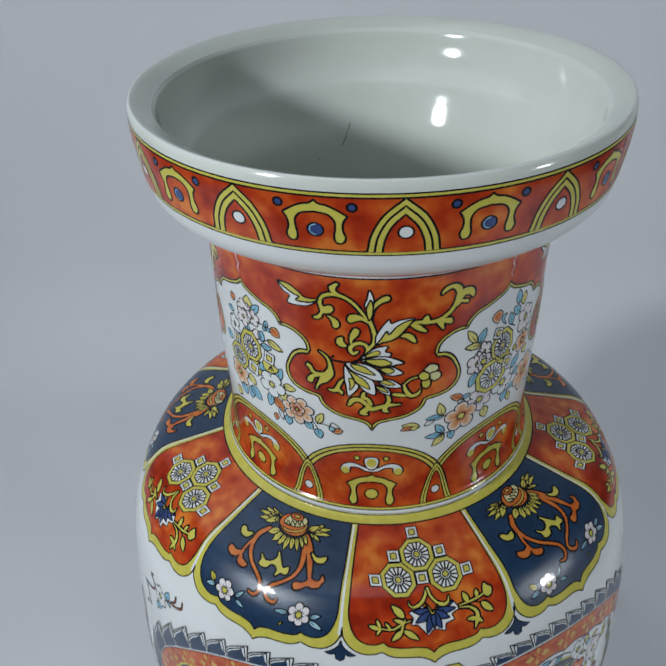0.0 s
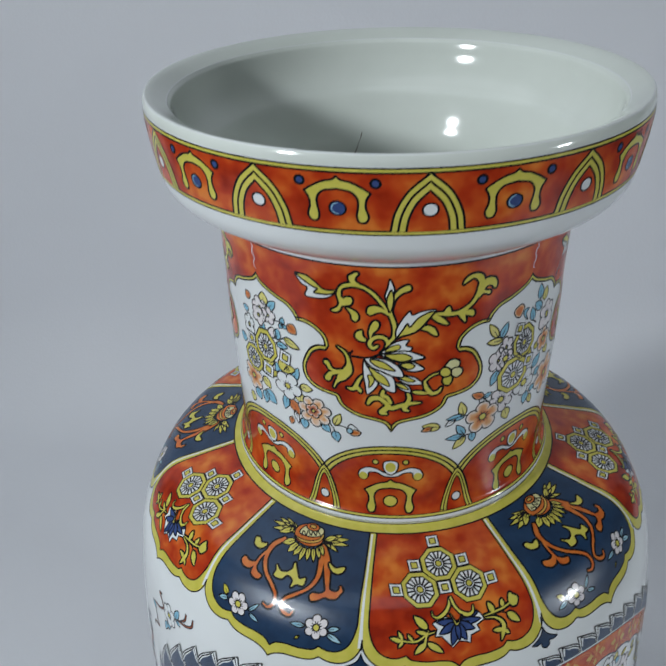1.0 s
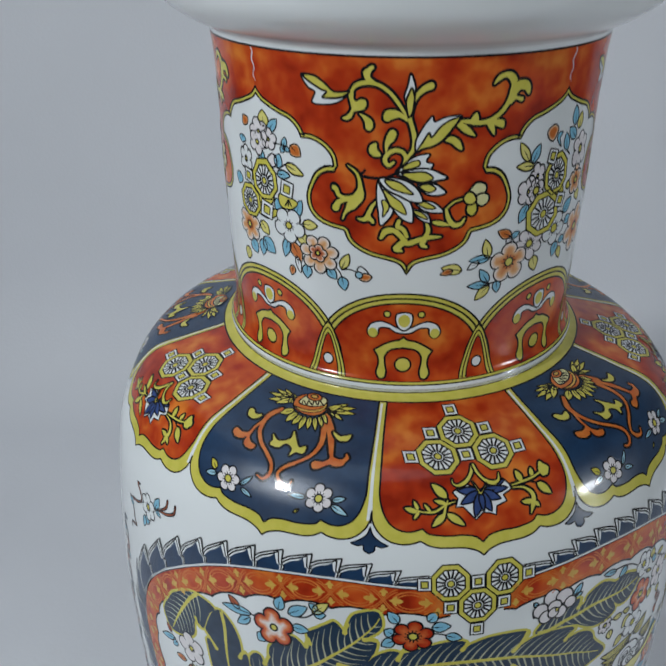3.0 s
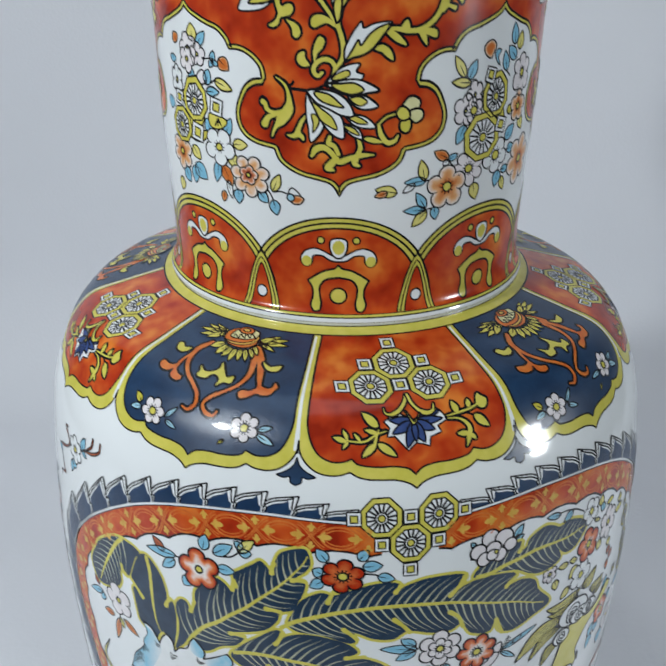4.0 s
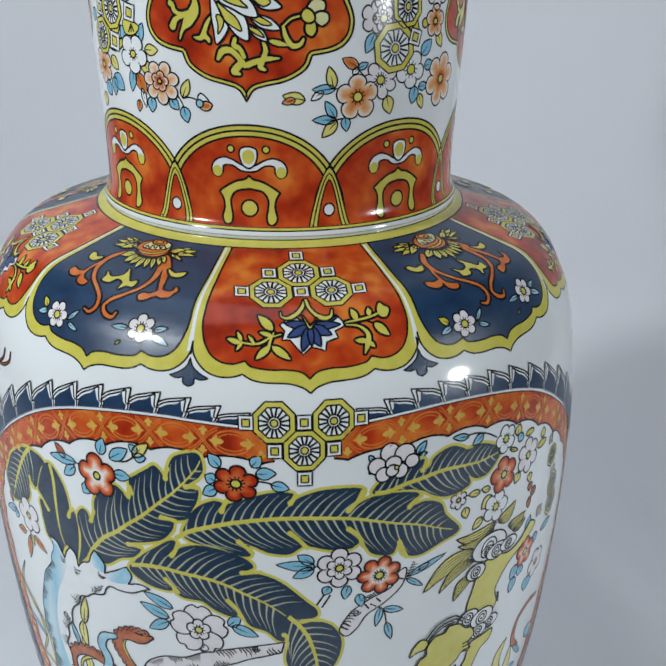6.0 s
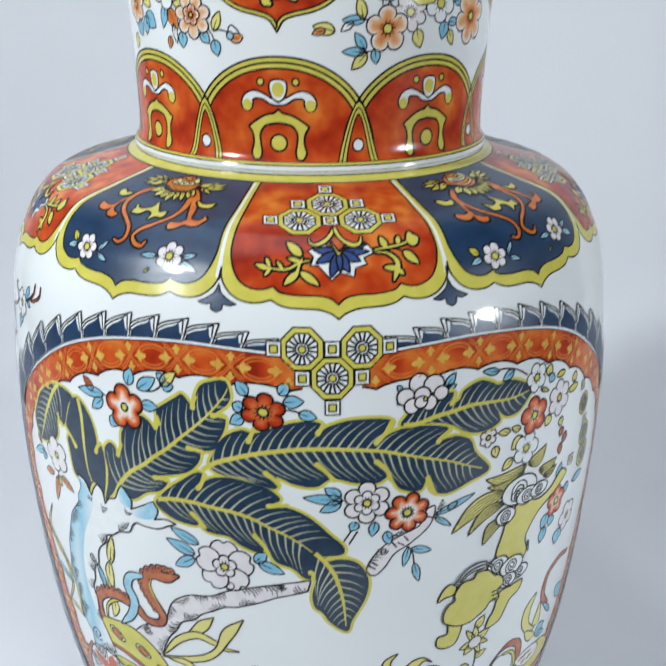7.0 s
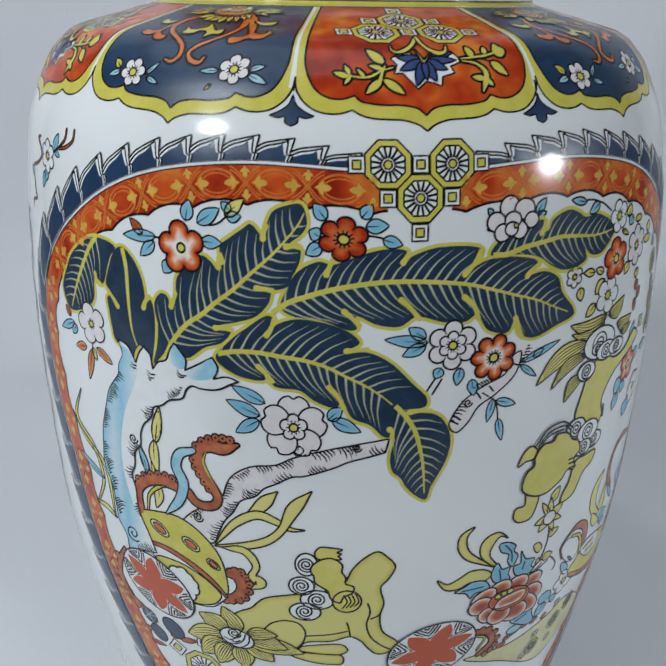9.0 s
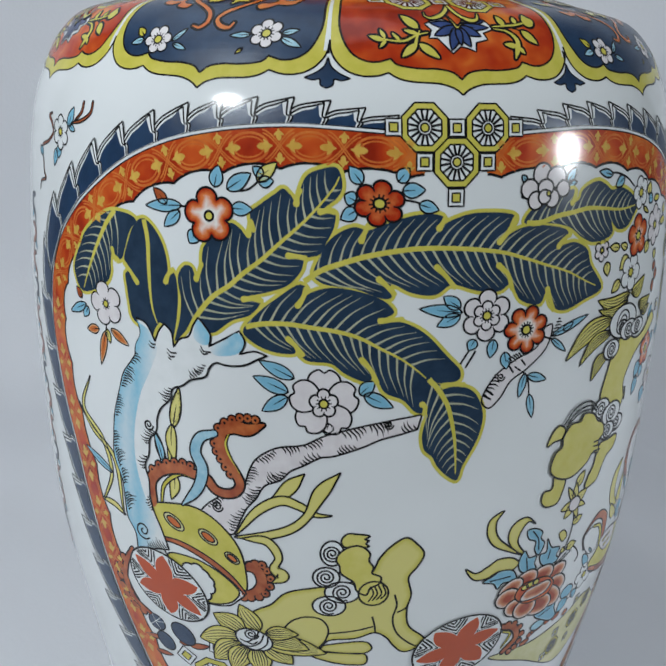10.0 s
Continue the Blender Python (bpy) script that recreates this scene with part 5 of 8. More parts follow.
def panel_blossoms():
    """Two small white-pink blossoms with blue and yellow leaves."""
    a = Art()
    a.leaf(-25.6, 247.6, -29.3, 244.5, 3.1, LEMON, 6, 0.28)
    a.leaf(-25.1, 249.0, -30.7, 250.9, 2.7, SKY, 6, 0.28)
    a.leaf(-13.4, 249.7, -8.4, 244.6, 1.9, SKY, 6, 0.28)
    a.leaf(-12.6, 250.7, -7.1, 252.8, 2.2, SKY, 6, 0.28)
    a.leaf(14.5, 246.6, 7.4, 247.1, 2.2, SKY, 6, 0.28)
    a.leaf(24.3, 246.0, 29.6, 244.6, 2.2, SKY, 6, 0.28)
    a.leaf(24.4, 247.6, 31.5, 251.0, 2.8, SKY, 6, 0.28)
    a.leaf(12.9, 251.7, 10.8, 254.0, 1.3, LEMON, 6, 0.28)
    a.flower(-19.1, 249.1, 5.5, 6, PINK, 9, heart=1.6, turn=20)
    a.flower(19.4, 246.1, 5.4, 6, PINK, 9, heart=1.5, turn=-10)
    return a


RED_AT, BLUE_AT = 11.5, -24.5
red_panel = shoulder_panel(RED).lay("red_shoulder_panel", VASE, RED_AT, "orange-red cusped panel edged in yellow", whole=True)
blue_panel = shoulder_panel(NAVY).lay("navy_shoulder_panel", VASE, BLUE_AT, "navy cusped panel edged in yellow", whole=True)
strip = divider().lay("panel_divider", VASE, -6.8, "thin white strip between two panels", whole=True)
repeat(strip, [36 * k for k in range(1, 10)])
hung = trefoil().lay("trefoil_motif", VASE, -6.6, "small navy trefoil on white", whole=True)
repeat(hung, [35.7, 180, 215.7])
red_medallion().lay("octagon_motif", red_panel, 0.0, "yellow octagon wheel with black spokes")
red_lotus().lay("lotus_motif", red_panel, 0.0, "navy lotus with yellow sprays")
pomegranate().lay("pomegranate_motif", blue_panel, 0.0, "trailing orange stem")
panel_blossoms().lay("blossom_motif", blue_panel, 0.0, "small pale pink blossom")

repeat(red_panel, [72 * k for k in range(1, 5)])
repeat(blue_panel, [72 * k for k in range(1, 5)])


# ---- body: two painted panels, front and back ----
BODY_AT = 10.45
OUTER_HALF = [(4.0, 278.8), (9.7, 278.0), (15.2, 277.2), (20.6, 276.8), (26.1, 277.5), (31.9, 279.4), (38.2, 283), (45.4, 290.0), (51.7, 299.2), (57.7, 310.7), (62.0, 323.1), (64.6, 337.6), (65.3, 355.4), (64.2, 371), (62.6, 387.3), (60.4, 403.1), (58.5, 419.6), (56.4, 439.1), (54.0, 460.4), (51.3, 482.4), (46.5, 515), (41, 545), (34, 566), (19, 574), (0, 576)]
BORDER = curve([tuple(p) for p in polar(OUTER_HALF)], 10)
BORDER = resampled(BORDER, 0.5)
BORDER_OUT = -normals(BORDER)


def along(d, off=0.0):
    """A place d millimetres along the right half of the panel's border and off millimetres outside it."""
    k = np.clip(np.asarray(d, float) / 0.5, 0, len(BORDER) - 1)
    i = np.arange(len(BORDER))
    base = np.stack([np.interp(k, i, BORDER[:, 0]), np.interp(k, i, BORDER[:, 1])], -1)
    n = np.stack([np.interp(k, i, BORDER_OUT[:, 0]), np.interp(k, i, BORDER_OUT[:, 1])], -1)
    return base + n * np.asarray(off, float)[..., None]


LENGTH = 0.5 * (len(BORDER) - 1)


def ribbon_half(side):
    """One half of the orange ribbon that frames the panel, with its scalloped inner edge and yellow tracery."""
    a = Art(flip=side < 0)
    wide, scallop, first = 12.6, 20.2, 25.0
    d = np.arange(0, LENGTH, 0.7)
    inner = -(wide - 1.9 * np.abs(np.sin(math.pi * (d - first) / scallop)) ** 0.75)
    a.fill(np.vstack([along(d, 0 * d), along(d, inner)[::-1]]), RED, 2)
    a.line(along(d, inner), 0.4, INK, 4)
    a.line(along(d, 0 * d - 0.15), 0.3, INK, 4)
    a.line(along(d, 0 * d + 0.45), 0.95, WHITE, 5)
    a.line(along(d, 0 * d + 1.0), 0.22, INK, 6)
    t = np.linspace(0, 2 * math.pi, 33)
    mid = -wide / 2 + 0.5
    tip = np.array([(-1.25, 0), (-0.75, -0.5), (-0.2, -0.55), (-0.28, -1.05), (0.3, -0.72), (0.55, -0.34), (1.05, 0), (0.55, 0.34), (0.3, 0.72), (-0.28, 1.05), (-0.2, 0.55), (-0.75, 0.5)])

    def fleur(cx, cy, ux, uy, long, broad):
        """A yellow three-lobed tip that points along (ux, uy)."""
        q = loop(tip[::-1] * (long, broad), 4)
        a.fill(along(cx + q[:, 0] * ux - q[:, 1] * uy, cy + q[:, 0] * uy + q[:, 1] * ux), AMBER, 9)

    for k in range(-1, int((LENGTH - first) // scallop)):
        x = first + k * scallop
        c = x + scallop / 2
        a.line(along(c + 6.6 * np.cos(t), mid + 4.3 * np.sin(t)), 0.75, ORANGE, 5)
        a.line(along(c + 5.2 * np.cos(t), mid + 3.1 * np.sin(t)), 0.5, ORANGE, 5)
        for s1 in (-1, 1):
            for off in (-0.55, 0.55):
                u = np.linspace(-5.0, 5.0, 11)
                a.line(along(x + u, mid + s1 * 4.6 * np.sin(u / 5.0 * 1.35) + off), 0.5, ORANGE, 6)
        fleur(c - 5.6, mid, -1, 0, 2.3, 2.0)
        fleur(c + 5.6, mid, 1, 0, 2.3, 2.0)
        fleur(x, mid + 3.5, 0, 1, 1.6, 1.6)
        fleur(x, mid - 3.9, 0, -1, 1.6, 1.6)
    return a


ROPE = [10.0]  # where the rope's leaves begin, along the border: they lengthen towards the corner
while ROPE[-1] < LENGTH - 20:
    ROPE.append(ROPE[-1] + float(np.interp(ROPE[-1], [10, 60, 95, 130, 165], [10.2, 11.2, 14.0, 17.0, 18.0])))


def rope_half(side, k0, k1):
    """A run of the navy feathered rope outside the ribbon: long leaves, each with its point lying over its neighbour."""
    a = Art(flip=side < 0)
    for k in range(k0, k1):
        c, l = ROPE[k], ROPE[k + 1] - ROPE[k]
        h = float(np.interp(c, [10, 30, 70, 110, 150], [5.0, 7.4, 8.6, 11.0, 12.4]))
        up = 5 * (k % 12)
        a.begin("rope_leaf")
        for g, paint, lay in ((0.0, WHITE, 2), (1.0, WHITE, 4), (1.9, NAVY, 6)):
            top = [(c - l * 0.35 + g * 0.9, 1.1), (c - l * 0.16 + g, h * 0.46 - g * 0.3), (c + l * 0.22 + g * 0.7, h * 0.80 - g * 0.75), (c + l * 0.62, h * 0.94 - g * 0.95), (c + l * 1.12 - g * 1.9, h * 1.08 - g * 0.9)]
            near = [(c + l * 1.12 - g * 1.9, h * 1.06 - g * 0.9), (c + l * 1.02 - g * 1.25, h * 0.62), (c + l * 0.99 - g, h * 0.44), (c + l * 1.06 - g, h * 0.36), (c + l * 0.98 - g * 0.8, 1.1)]
            p = np.vstack([curve(top, 6), curve(near, 5)])
            q = along(2 * c + l - p[:, 0], p[:, 1])
            a.fill(q, paint, lay + up)
            if g < 1.5:
                a.line(q, 0.27, INK, lay + up + 1)
    return a


def palm_leaf(midrib, edge, veined=True):
    """A broad navy leaf with a yellow rim, a yellow midrib and pale veins that run out towards the tip."""
    a = Art()
    out = loop(edge, 5)
    a.begin("leaf_blade")
    a.line(out, 2.3, YELLOW, 6, True)
    a.fill(out, GREEN_NAVY, 7)
    c = resampled(curve(midrib), 0.45)
    n = normals(c)
    a.line(c[: int(len(c) * 0.98)], 1.4, YELLOW, 9, taper=(1.3, 0.3))
    p0, p1 = out, np.roll(out, -1, 0)
    long = 0.45 * (len(c) - 1)
    for sign in (-1, 1) if veined else ():
        for k in range(int(long / 3.7)):
            i = int(len(c) * (0.02 + 0.93 * (k + (0.5 if sign > 0 else 0)) * 3.7 / long))
            if i >= len(c) - 4:
                continue
            ahead = (c[i + 3] - c[i]) / max(np.hypot(*(c[i + 3] - c[i])), 1e-6)
            way = sign * n[i] * 0.80 + ahead * 0.72
            way /= np.hypot(*way)
            e, w = p1 - p0, p0 - c[i]
            den = way[0] * e[:, 1] - way[1] * e[:, 0]
            den = np.where(np.abs(den) < 1e-9, 1e-9, den)
            t, u = (w[:, 0] * e[:, 1] - w[:, 1] * e[:, 0]) / den, (w[:, 0] * way[1] - w[:, 1] * way[0]) / den
            hits = t[(t > 0.8) & (u >= 0) & (u <= 1)]
            if not len(hits):
                continue
            reach = min(hits.min() * 0.90, 17.0)
            mid = c[i] + way * reach * 0.5 - ahead * reach * 0.05 + sign * n[i] * reach * 0.05
            a.line([tuple(c[i]), tuple(mid), tuple(c[i] + way * reach)], 0.46, SAGE, 8, taper=(1.9, 0.2))
    return a


PALM_LEAVES = [  # midrib and outline
    ([(-46.9, 322.8), (-41.6, 319.1), (-35, 316.5), (-27.8, 314.3), (-20.6, 312.9), (-12.7, 311.9), (-4.7, 311.7), (3.6, 312.1), (10.7, 312.8), (18.1, 314), (26, 316.3), (34.5, 319.1), (43.6, 322.1), (51.9, 326), (60.6, 329.8)],
     [(-44, 320.7), (-42.1, 314.9), (-38.7, 309.2), (-31.8, 305.5), (-27.3, 306.3), (-21.4, 304.3), (-13, 301.8), (-6.1, 301.5), (-3.7, 302.6), (-5.1, 305.4), (-1.4, 303.4), (6.7, 301.3), (21.1, 302.9), (19, 306.9), (15.3, 310.3), (21.1, 307.1), (28.6, 305.8), (42.7, 308.9), (38.8, 312.9), (45.6, 312.4), (52.3, 315.5), (54.5, 320.7), (61.6, 330), (52.8, 333), (42.9, 335.6), (36.8, 332.8), (34.9, 327.6), (32.6, 331.9), (24.7, 330.1), (20.3, 324.3), (16.6, 326.3), (8.5, 325.8), (-0.4, 323.5), (-5.5, 326.6), (-13, 325.9), (-19.8, 323), (-19.5, 327.1), (-21.6, 327.8), (-31, 324.6), (-40.9, 323.3)]),
    ([(-86.2, 343.3), (-82.9, 337.2), (-77.2, 330.3), (-71.2, 325.9), (-66.4, 321.5), (-60.3, 316.6), (-53.6, 310.4), (-46.9, 304.4), (-41.7, 298.9), (-37.4, 293.6), (-35.4, 289.4)],
     [(-91.8, 347.9), (-89.7, 340.1), (-88.9, 332.4), (-89.8, 327.5), (-89.4, 323.8), (-86.6, 320.8), (-84.3, 321.5), (-82.9, 325.3), (-81, 322.2), (-80, 314.6), (-75.3, 309.4), (-70.5, 306.1), (-67.2, 307.7), (-64.8, 310.2), (-63.5, 307), (-63.9, 302.6), (-60.5, 299.8), (-55.9, 296.6), (-53.3, 295), (-50.9, 297), (-49.3, 299.2), (-48.2, 295.4), (-46, 291), (-42.2, 289.2), (-36.8, 288.6), (-35.2, 294), (-36.7, 297), (-41, 300.7), (-37.5, 301.5), (-37.7, 305.7), (-40, 310.5), (-41.9, 314), (-46.6, 315.7), (-47.7, 319.3), (-51.8, 324.2), (-58, 326.9), (-65.8, 329.3), (-60.9, 330), (-64.1, 334.9), (-70.5, 337.6), (-77.6, 342.8), (-80.4, 341.4), (-83, 338.3), (-88.2, 344.4)]),
    ([(-65.9, 339.2), (-60.3, 337.7), (-52.5, 337.1), (-44.3, 337.9), (-36.1, 338.9), (-29.4, 340.8), (-22.6, 344.4), (-15.7, 348.2), (-10.7, 352), (-6.3, 356)],
     [(-66.9, 341.1), (-62.1, 334.4), (-55.9, 329), (-48, 323.8), (-45.9, 325.5), (-48.9, 330.4), (-45.4, 326.7), (-39.2, 324.5), (-31, 325.1), (-21.6, 328.5), (-18.6, 332.2), (-23.2, 334.9), (-16.1, 335.3), (-8.9, 338.9), (-0.3, 347.9), (4.3, 353.2), (4.2, 356.1), (-1, 357.3), (-4.1, 357.1), (-5.6, 360.8), (-7.1, 366.5), (-10, 366.4), (-14.4, 362.2), (-20.8, 359.5), (-24.2, 353.8), (-26, 356.1), (-33.3, 353.7), (-38.1, 350.1), (-46.3, 349.2), (-51.2, 343.1), (-49.5, 346.8), (-54, 347.5), (-61.1, 345.8)]),
    ([(-6.3, 355.5), (-2.5, 359.6), (0.7, 364.6), (2.5, 370), (4, 376.3), (4.9, 382.7), (5.6, 390.8)],
     [(-5.6, 356.5), (-1.2, 357.9), (5.4, 358.7), (9.6, 360.6), (12.3, 364.2), (13.8, 368.8), (13.7, 372.9), (12.4, 378.1), (10.3, 382.5), (7.8, 387.5), (6.2, 392.4), (2.2, 390.3), (-1.6, 386.2), (-3.4, 382.9), (-6.2, 380.3), (-7.4, 375.6), (-6.9, 371), (-6, 367.3), (-7.2, 365.7), (-7.5, 359.4)]),
    ([(25.1, 305.1), (30.5, 305.2), (36.9, 303.6), (44, 302.8), (51.6, 302), (60.2, 302.7), (69.9, 303.8), (81.1, 303.3)],
     [(24.1, 304.9), (26, 301.7), (29.3, 299.8), (33.5, 298), (39.9, 296.2), (44.2, 295.7), (43.4, 299.5), (46.7, 298.9), (48, 296.1), (55.5, 293.6), (60.4, 295.2), (63.4, 296.9), (69.7, 296.6), (77.1, 299.4), (81.7, 303), (78.5, 307.3), (73.7, 310.5), (67.9, 310.1), (64.5, 307.5), (65.6, 311), (62.2, 312.9), (54.2, 313.2), (48.7, 311), (43.3, 307.6), (36.1, 305.8)]),
    ([(-102.8, 308.1), (-101.5, 314.1), (-101.4, 322.6), (-101.3, 329.9), (-100.5, 337.3), (-98.4, 343.4)],
     [(-104.9, 308.2), (-107.8, 311), (-109.7, 314.8), (-111.7, 319.7), (-112.3, 322.2), (-110.2, 325.4), (-112, 327.2), (-111.6, 331.6), (-110.7, 337.6), (-109.6, 342.4), (-105.6, 345.3), (-102, 349.3), (-99.4, 344.1), (-97.4, 342.1), (-94.7, 344.8), (-93.1, 348.7), (-91.9, 345.1), (-90.4, 337.1), (-90, 330.4), (-90.8, 324.7), (-91.9, 323.7), (-93.6, 325.6), (-94.7, 326.3), (-93.7, 323.7), (-94, 319.4), (-95.2, 315.3), (-97.2, 311.9), (-100, 309.1), (-102.4, 307.8)]),
    ([(-116, 306.5), (-120.2, 310.9), (-123.8, 316), (-127.9, 322.6), (-132, 330), (-135.3, 337)],
     [(-118.3, 307), (-123, 309), (-128.7, 312.6), (-133.3, 316.5), (-136, 320.7), (-139.7, 326.3), (-140.9, 330.1), (-139.5, 334.2), (-137.3, 337), (-134.5, 337.6), (-129.3, 336.1), (-124.5, 333.7), (-120.9, 331.2), (-119.1, 327.7), (-119, 324.2), (-117.7, 319.8), (-116.8, 322.3), (-115.3, 323.1), (-113.3, 322.1), (-111.8, 318.9), (-110.3, 314.9), (-108.6, 311.6), (-106.1, 308.9), (-108.1, 307.4), (-112.4, 306.7)]),
]


def leaf_notches():
    """Yellow drops that run in from the leaves' rims between their lobes."""
    a = Art()
    for drop in (
        ((-27.3, 304.9), (-28.3, 307.1), (-29.3, 309.5)),
        ((-3.2, 302.8), (-4.2, 304.4), (-5.1, 305.7)),
        ((20.7, 303.4), (18.4, 307.4), (15.4, 310.4)),
        ((43.5, 309.9), (40.5, 311.4), (38.7, 313.2)),
        ((38.3, 334.7), (36.8, 331), (35.2, 327.3)),
        ((21, 325.8), (19.2, 321.1), (15.6, 317.8)),
        ((0.6, 324.2), (-2.2, 320.7), (-5.4, 317.6)),
        ((-18.8, 326), (-20.9, 323.7), (-23.6, 321.4)),
        ((-37.5, 301.2), (-40.1, 301), (-41.9, 301.3)),
        ((-46.5, 315.4), (-48.9, 315), (-51.8, 314.9)),
        ((-61.2, 329.9), (-64, 329.6), (-66.5, 330)),
        ((-63, 307.7), (-63.9, 305.1), (-64.6, 309.3)),
        ((-80.9, 320), (-82, 322.9), (-82.9, 325)),
        ((-48.2, 295.4), (-49, 297.3), (-49.3, 299.2)),
        ((-46.2, 325.2), (-47.4, 328.4), (-48.9, 330.7)),
        ((-16.1, 334.3), (-19.5, 334.6), (-22.8, 334.9)),
        ((5.8, 358), (2, 357.7), (-1.2, 358)),
        ((-23.4, 356.2), (-25.4, 352), (-28.4, 348.4)),
        ((-47.3, 347.3), (-49.4, 344.6), (-51.9, 342.2)),
        ((45, 296.2), (44.8, 298.1), (43.6, 299.7)),
        ((-112.2, 323.7), (-109.5, 326.2), (-106.9, 329.3)),
        ((-91.7, 323), (-93.6, 325), (-94.6, 327.4)),
        ((-117.9, 319.5), (-117.2, 321.8), (-115.5, 323)),
        ((-7.1, 366.8), (-7, 364.7), (-8, 363.7)),
    ):
        a.begin("yellow_drop")
        a.brush(list(drop), [1.7, 1.5, 2.1], YELLOW, 10, 0)
    return a


def blue_trunk():
    """The cut blue trunk from which the leaves spring."""
    a = Art()
    trunk = cusped(
        [(-107.8, 342.1), (-103.7, 343.2), (-101.3, 346.5), (-99.9, 349.3)],
        [(-99.9, 349.3), (-98.0, 345.0), (-95.7, 342.1)],
        [(-95.7, 342.1), (-93.1, 344.6), (-92.3, 350.0)],
        [(-92.3, 350.0), (-89.6, 346.6), (-86.4, 345.2), (-84.3, 340.7), (-82.5, 338.0)],
        [(-82.5, 338.0), (-80.3, 340.4), (-78.2, 343.7), (-78.9, 347.7)],
        [(-78.9, 347.7), (-73.5, 344.4), (-68.1, 340.9)],
        [(-68.1, 340.9), (-66.3, 344.5), (-68.1, 349.1)],
        [(-68.1, 349.1), (-63.0, 347.6), (-58.8, 348.7)],
        [(-58.8, 348.7), (-62.2, 350.4), (-66.6, 352.9), (-72.9, 353.7), (-76.5, 353.3), (-78.9, 355.3), (-80.5, 358.5), (-86.4, 360.6), (-89.5, 362.9), (-93.5, 364.8), (-94.9, 368.8), (-99.0, 373.0), (-100.9, 377.3), (-101.5, 381.8), (-104.8, 386.0), (-105.8, 392.3), (-107.8, 396.8), (-106.4, 402.4), (-106.3, 408.6), (-104.9, 414.4), (-101.8, 421.1), (-98.6, 429.2)],
        [(-98.6, 429.2), (-106.1, 431.2), (-114.4, 435.0)],
        [(-114.4, 435.0), (-115.1, 427.0), (-118.8, 421.4), (-119.5, 414.9), (-120.2, 406.7), (-123.9, 397.5), (-123.3, 389.2), (-121.8, 380.6), (-117.9, 369.8), (-115.4, 363.4), (-111.3, 358.7), (-109.2, 356.2)],
        [(-109.2, 356.2), (-108.5, 352.2), (-106.2, 347.9), (-106.6, 344.7), (-107.8, 342.1)],
    )
    a.shape(trunk, WHITE, 26, 0.34)
    flank = [(-107.6, 343.0), (-106.3, 345.1), (-106.2, 347.9), (-108.5, 352.2), (-109.2, 356.2), (-115.2, 363.5), (-117.7, 369.7), (-121.5, 380.5), (-123.0, 389.1), (-123.6, 397.4), (-119.9, 406.6), (-119.2, 414.8), (-118.5, 421.3), (-114.8, 426.9), (-114.0, 433.9)]
    inner = [(-99.1, 428.4), (-102.4, 421.5), (-106.2, 414.8), (-108.9, 409.3), (-111.8, 399.9), (-112.6, 390.1), (-110.7, 378.7), (-107.2, 368.2), (-101.7, 358.2), (-99.3, 352.2), (-100.6, 348.7), (-102.7, 345.3)]
    a.fill(np.vstack([curve(flank), curve(inner)]), ICE, 28, wash=11.5, origin=curve(flank))
    tip = [(-68.6, 341.7), (-66.6, 344.5), (-68.3, 348.6), (-72.8, 350.3), (-76.9, 350.4), (-78.4, 348.3), (-73.5, 345.0)]
    a.fill(loop(tip), ICE, 28, wash=8.0, origin=curve(tip[:4]))
    tip = [(-82.6, 338.9), (-80.5, 340.8), (-78.6, 343.8), (-79.2, 347.0), (-81.4, 347.4), (-84.2, 345.5), (-84.1, 341.8)]
    a.fill(loop(tip), ICE, 28, wash=7.0, origin=curve(tip[:4]))
    a.hatch([(-109.0, 355.4), (-110.1, 357.3), (-111.5, 358.9)], -2.8, layer=30, seed=1)
    a.hatch([(-112.7, 360.7), (-114.8, 363.5), (-116.9, 368.5)], -4.0, layer=30, seed=2)
    a.hatch([(-119.0, 372.5), (-120.2, 376.2), (-121.2, 380.9)], -3.4, layer=30, seed=3)
    a.hatch([(-123.0, 387.9), (-123.4, 390.7), (-123.4, 393.8)], -4.3, layer=30, seed=4)
    a.hatch([(-123.3, 395.3), (-122.5, 398.3), (-121.4, 401.3)], -4.6, layer=30, seed=5)
    a.hatch([(-120.6, 402.6), (-120.0, 405.1), (-119.8, 407.6)], -4.1, layer=30, seed=6)
    a.hatch([(-119.4, 411.7), (-119.0, 414.8), (-118.1, 418.0)], -5.9, layer=30, seed=7)
    a.hatch([(-80.3, 354.8), (-81.9, 357.7), (-85.6, 360.0)], 3.0, layer=30, seed=8)
    a.hatch([(-93.3, 364.9), (-94.6, 367.4), (-95.8, 369.7)], 4.0, layer=30, seed=9)
    a.hatch([(-102.4, 382.5), (-104.4, 385.1), (-105.3, 387.7)], 3.7, layer=30, seed=10)
    a.hatch([(-106.6, 393.3), (-107.4, 395.5), (-107.6, 397.7)], 3.5, layer=30, seed=11)
    a.hatch([(-106.4, 408.8), (-106.1, 411.1), (-105.3, 413.5)], 2.6, layer=30, seed=12)
    a.hatch([(-98.8, 428.7), (-102.9, 430.0), (-108.1, 432.1)], 4.0, layer=30, seed=13)
    a.line([(-102.4, 349.5), (-101.1, 350.5), (-99.6, 350.4)], 0.3, INK, 32, taper=(0.4, 1.0))
    a.line([(-102.8, 350.7), (-101.4, 351.7), (-100.0, 351.6)], 0.3, INK, 32, taper=(0.4, 1.0))
    a.line([(-95.0, 351.0), (-93.5, 352.2), (-91.2, 352.0)], 0.3, INK, 32, taper=(0.4, 1.0))
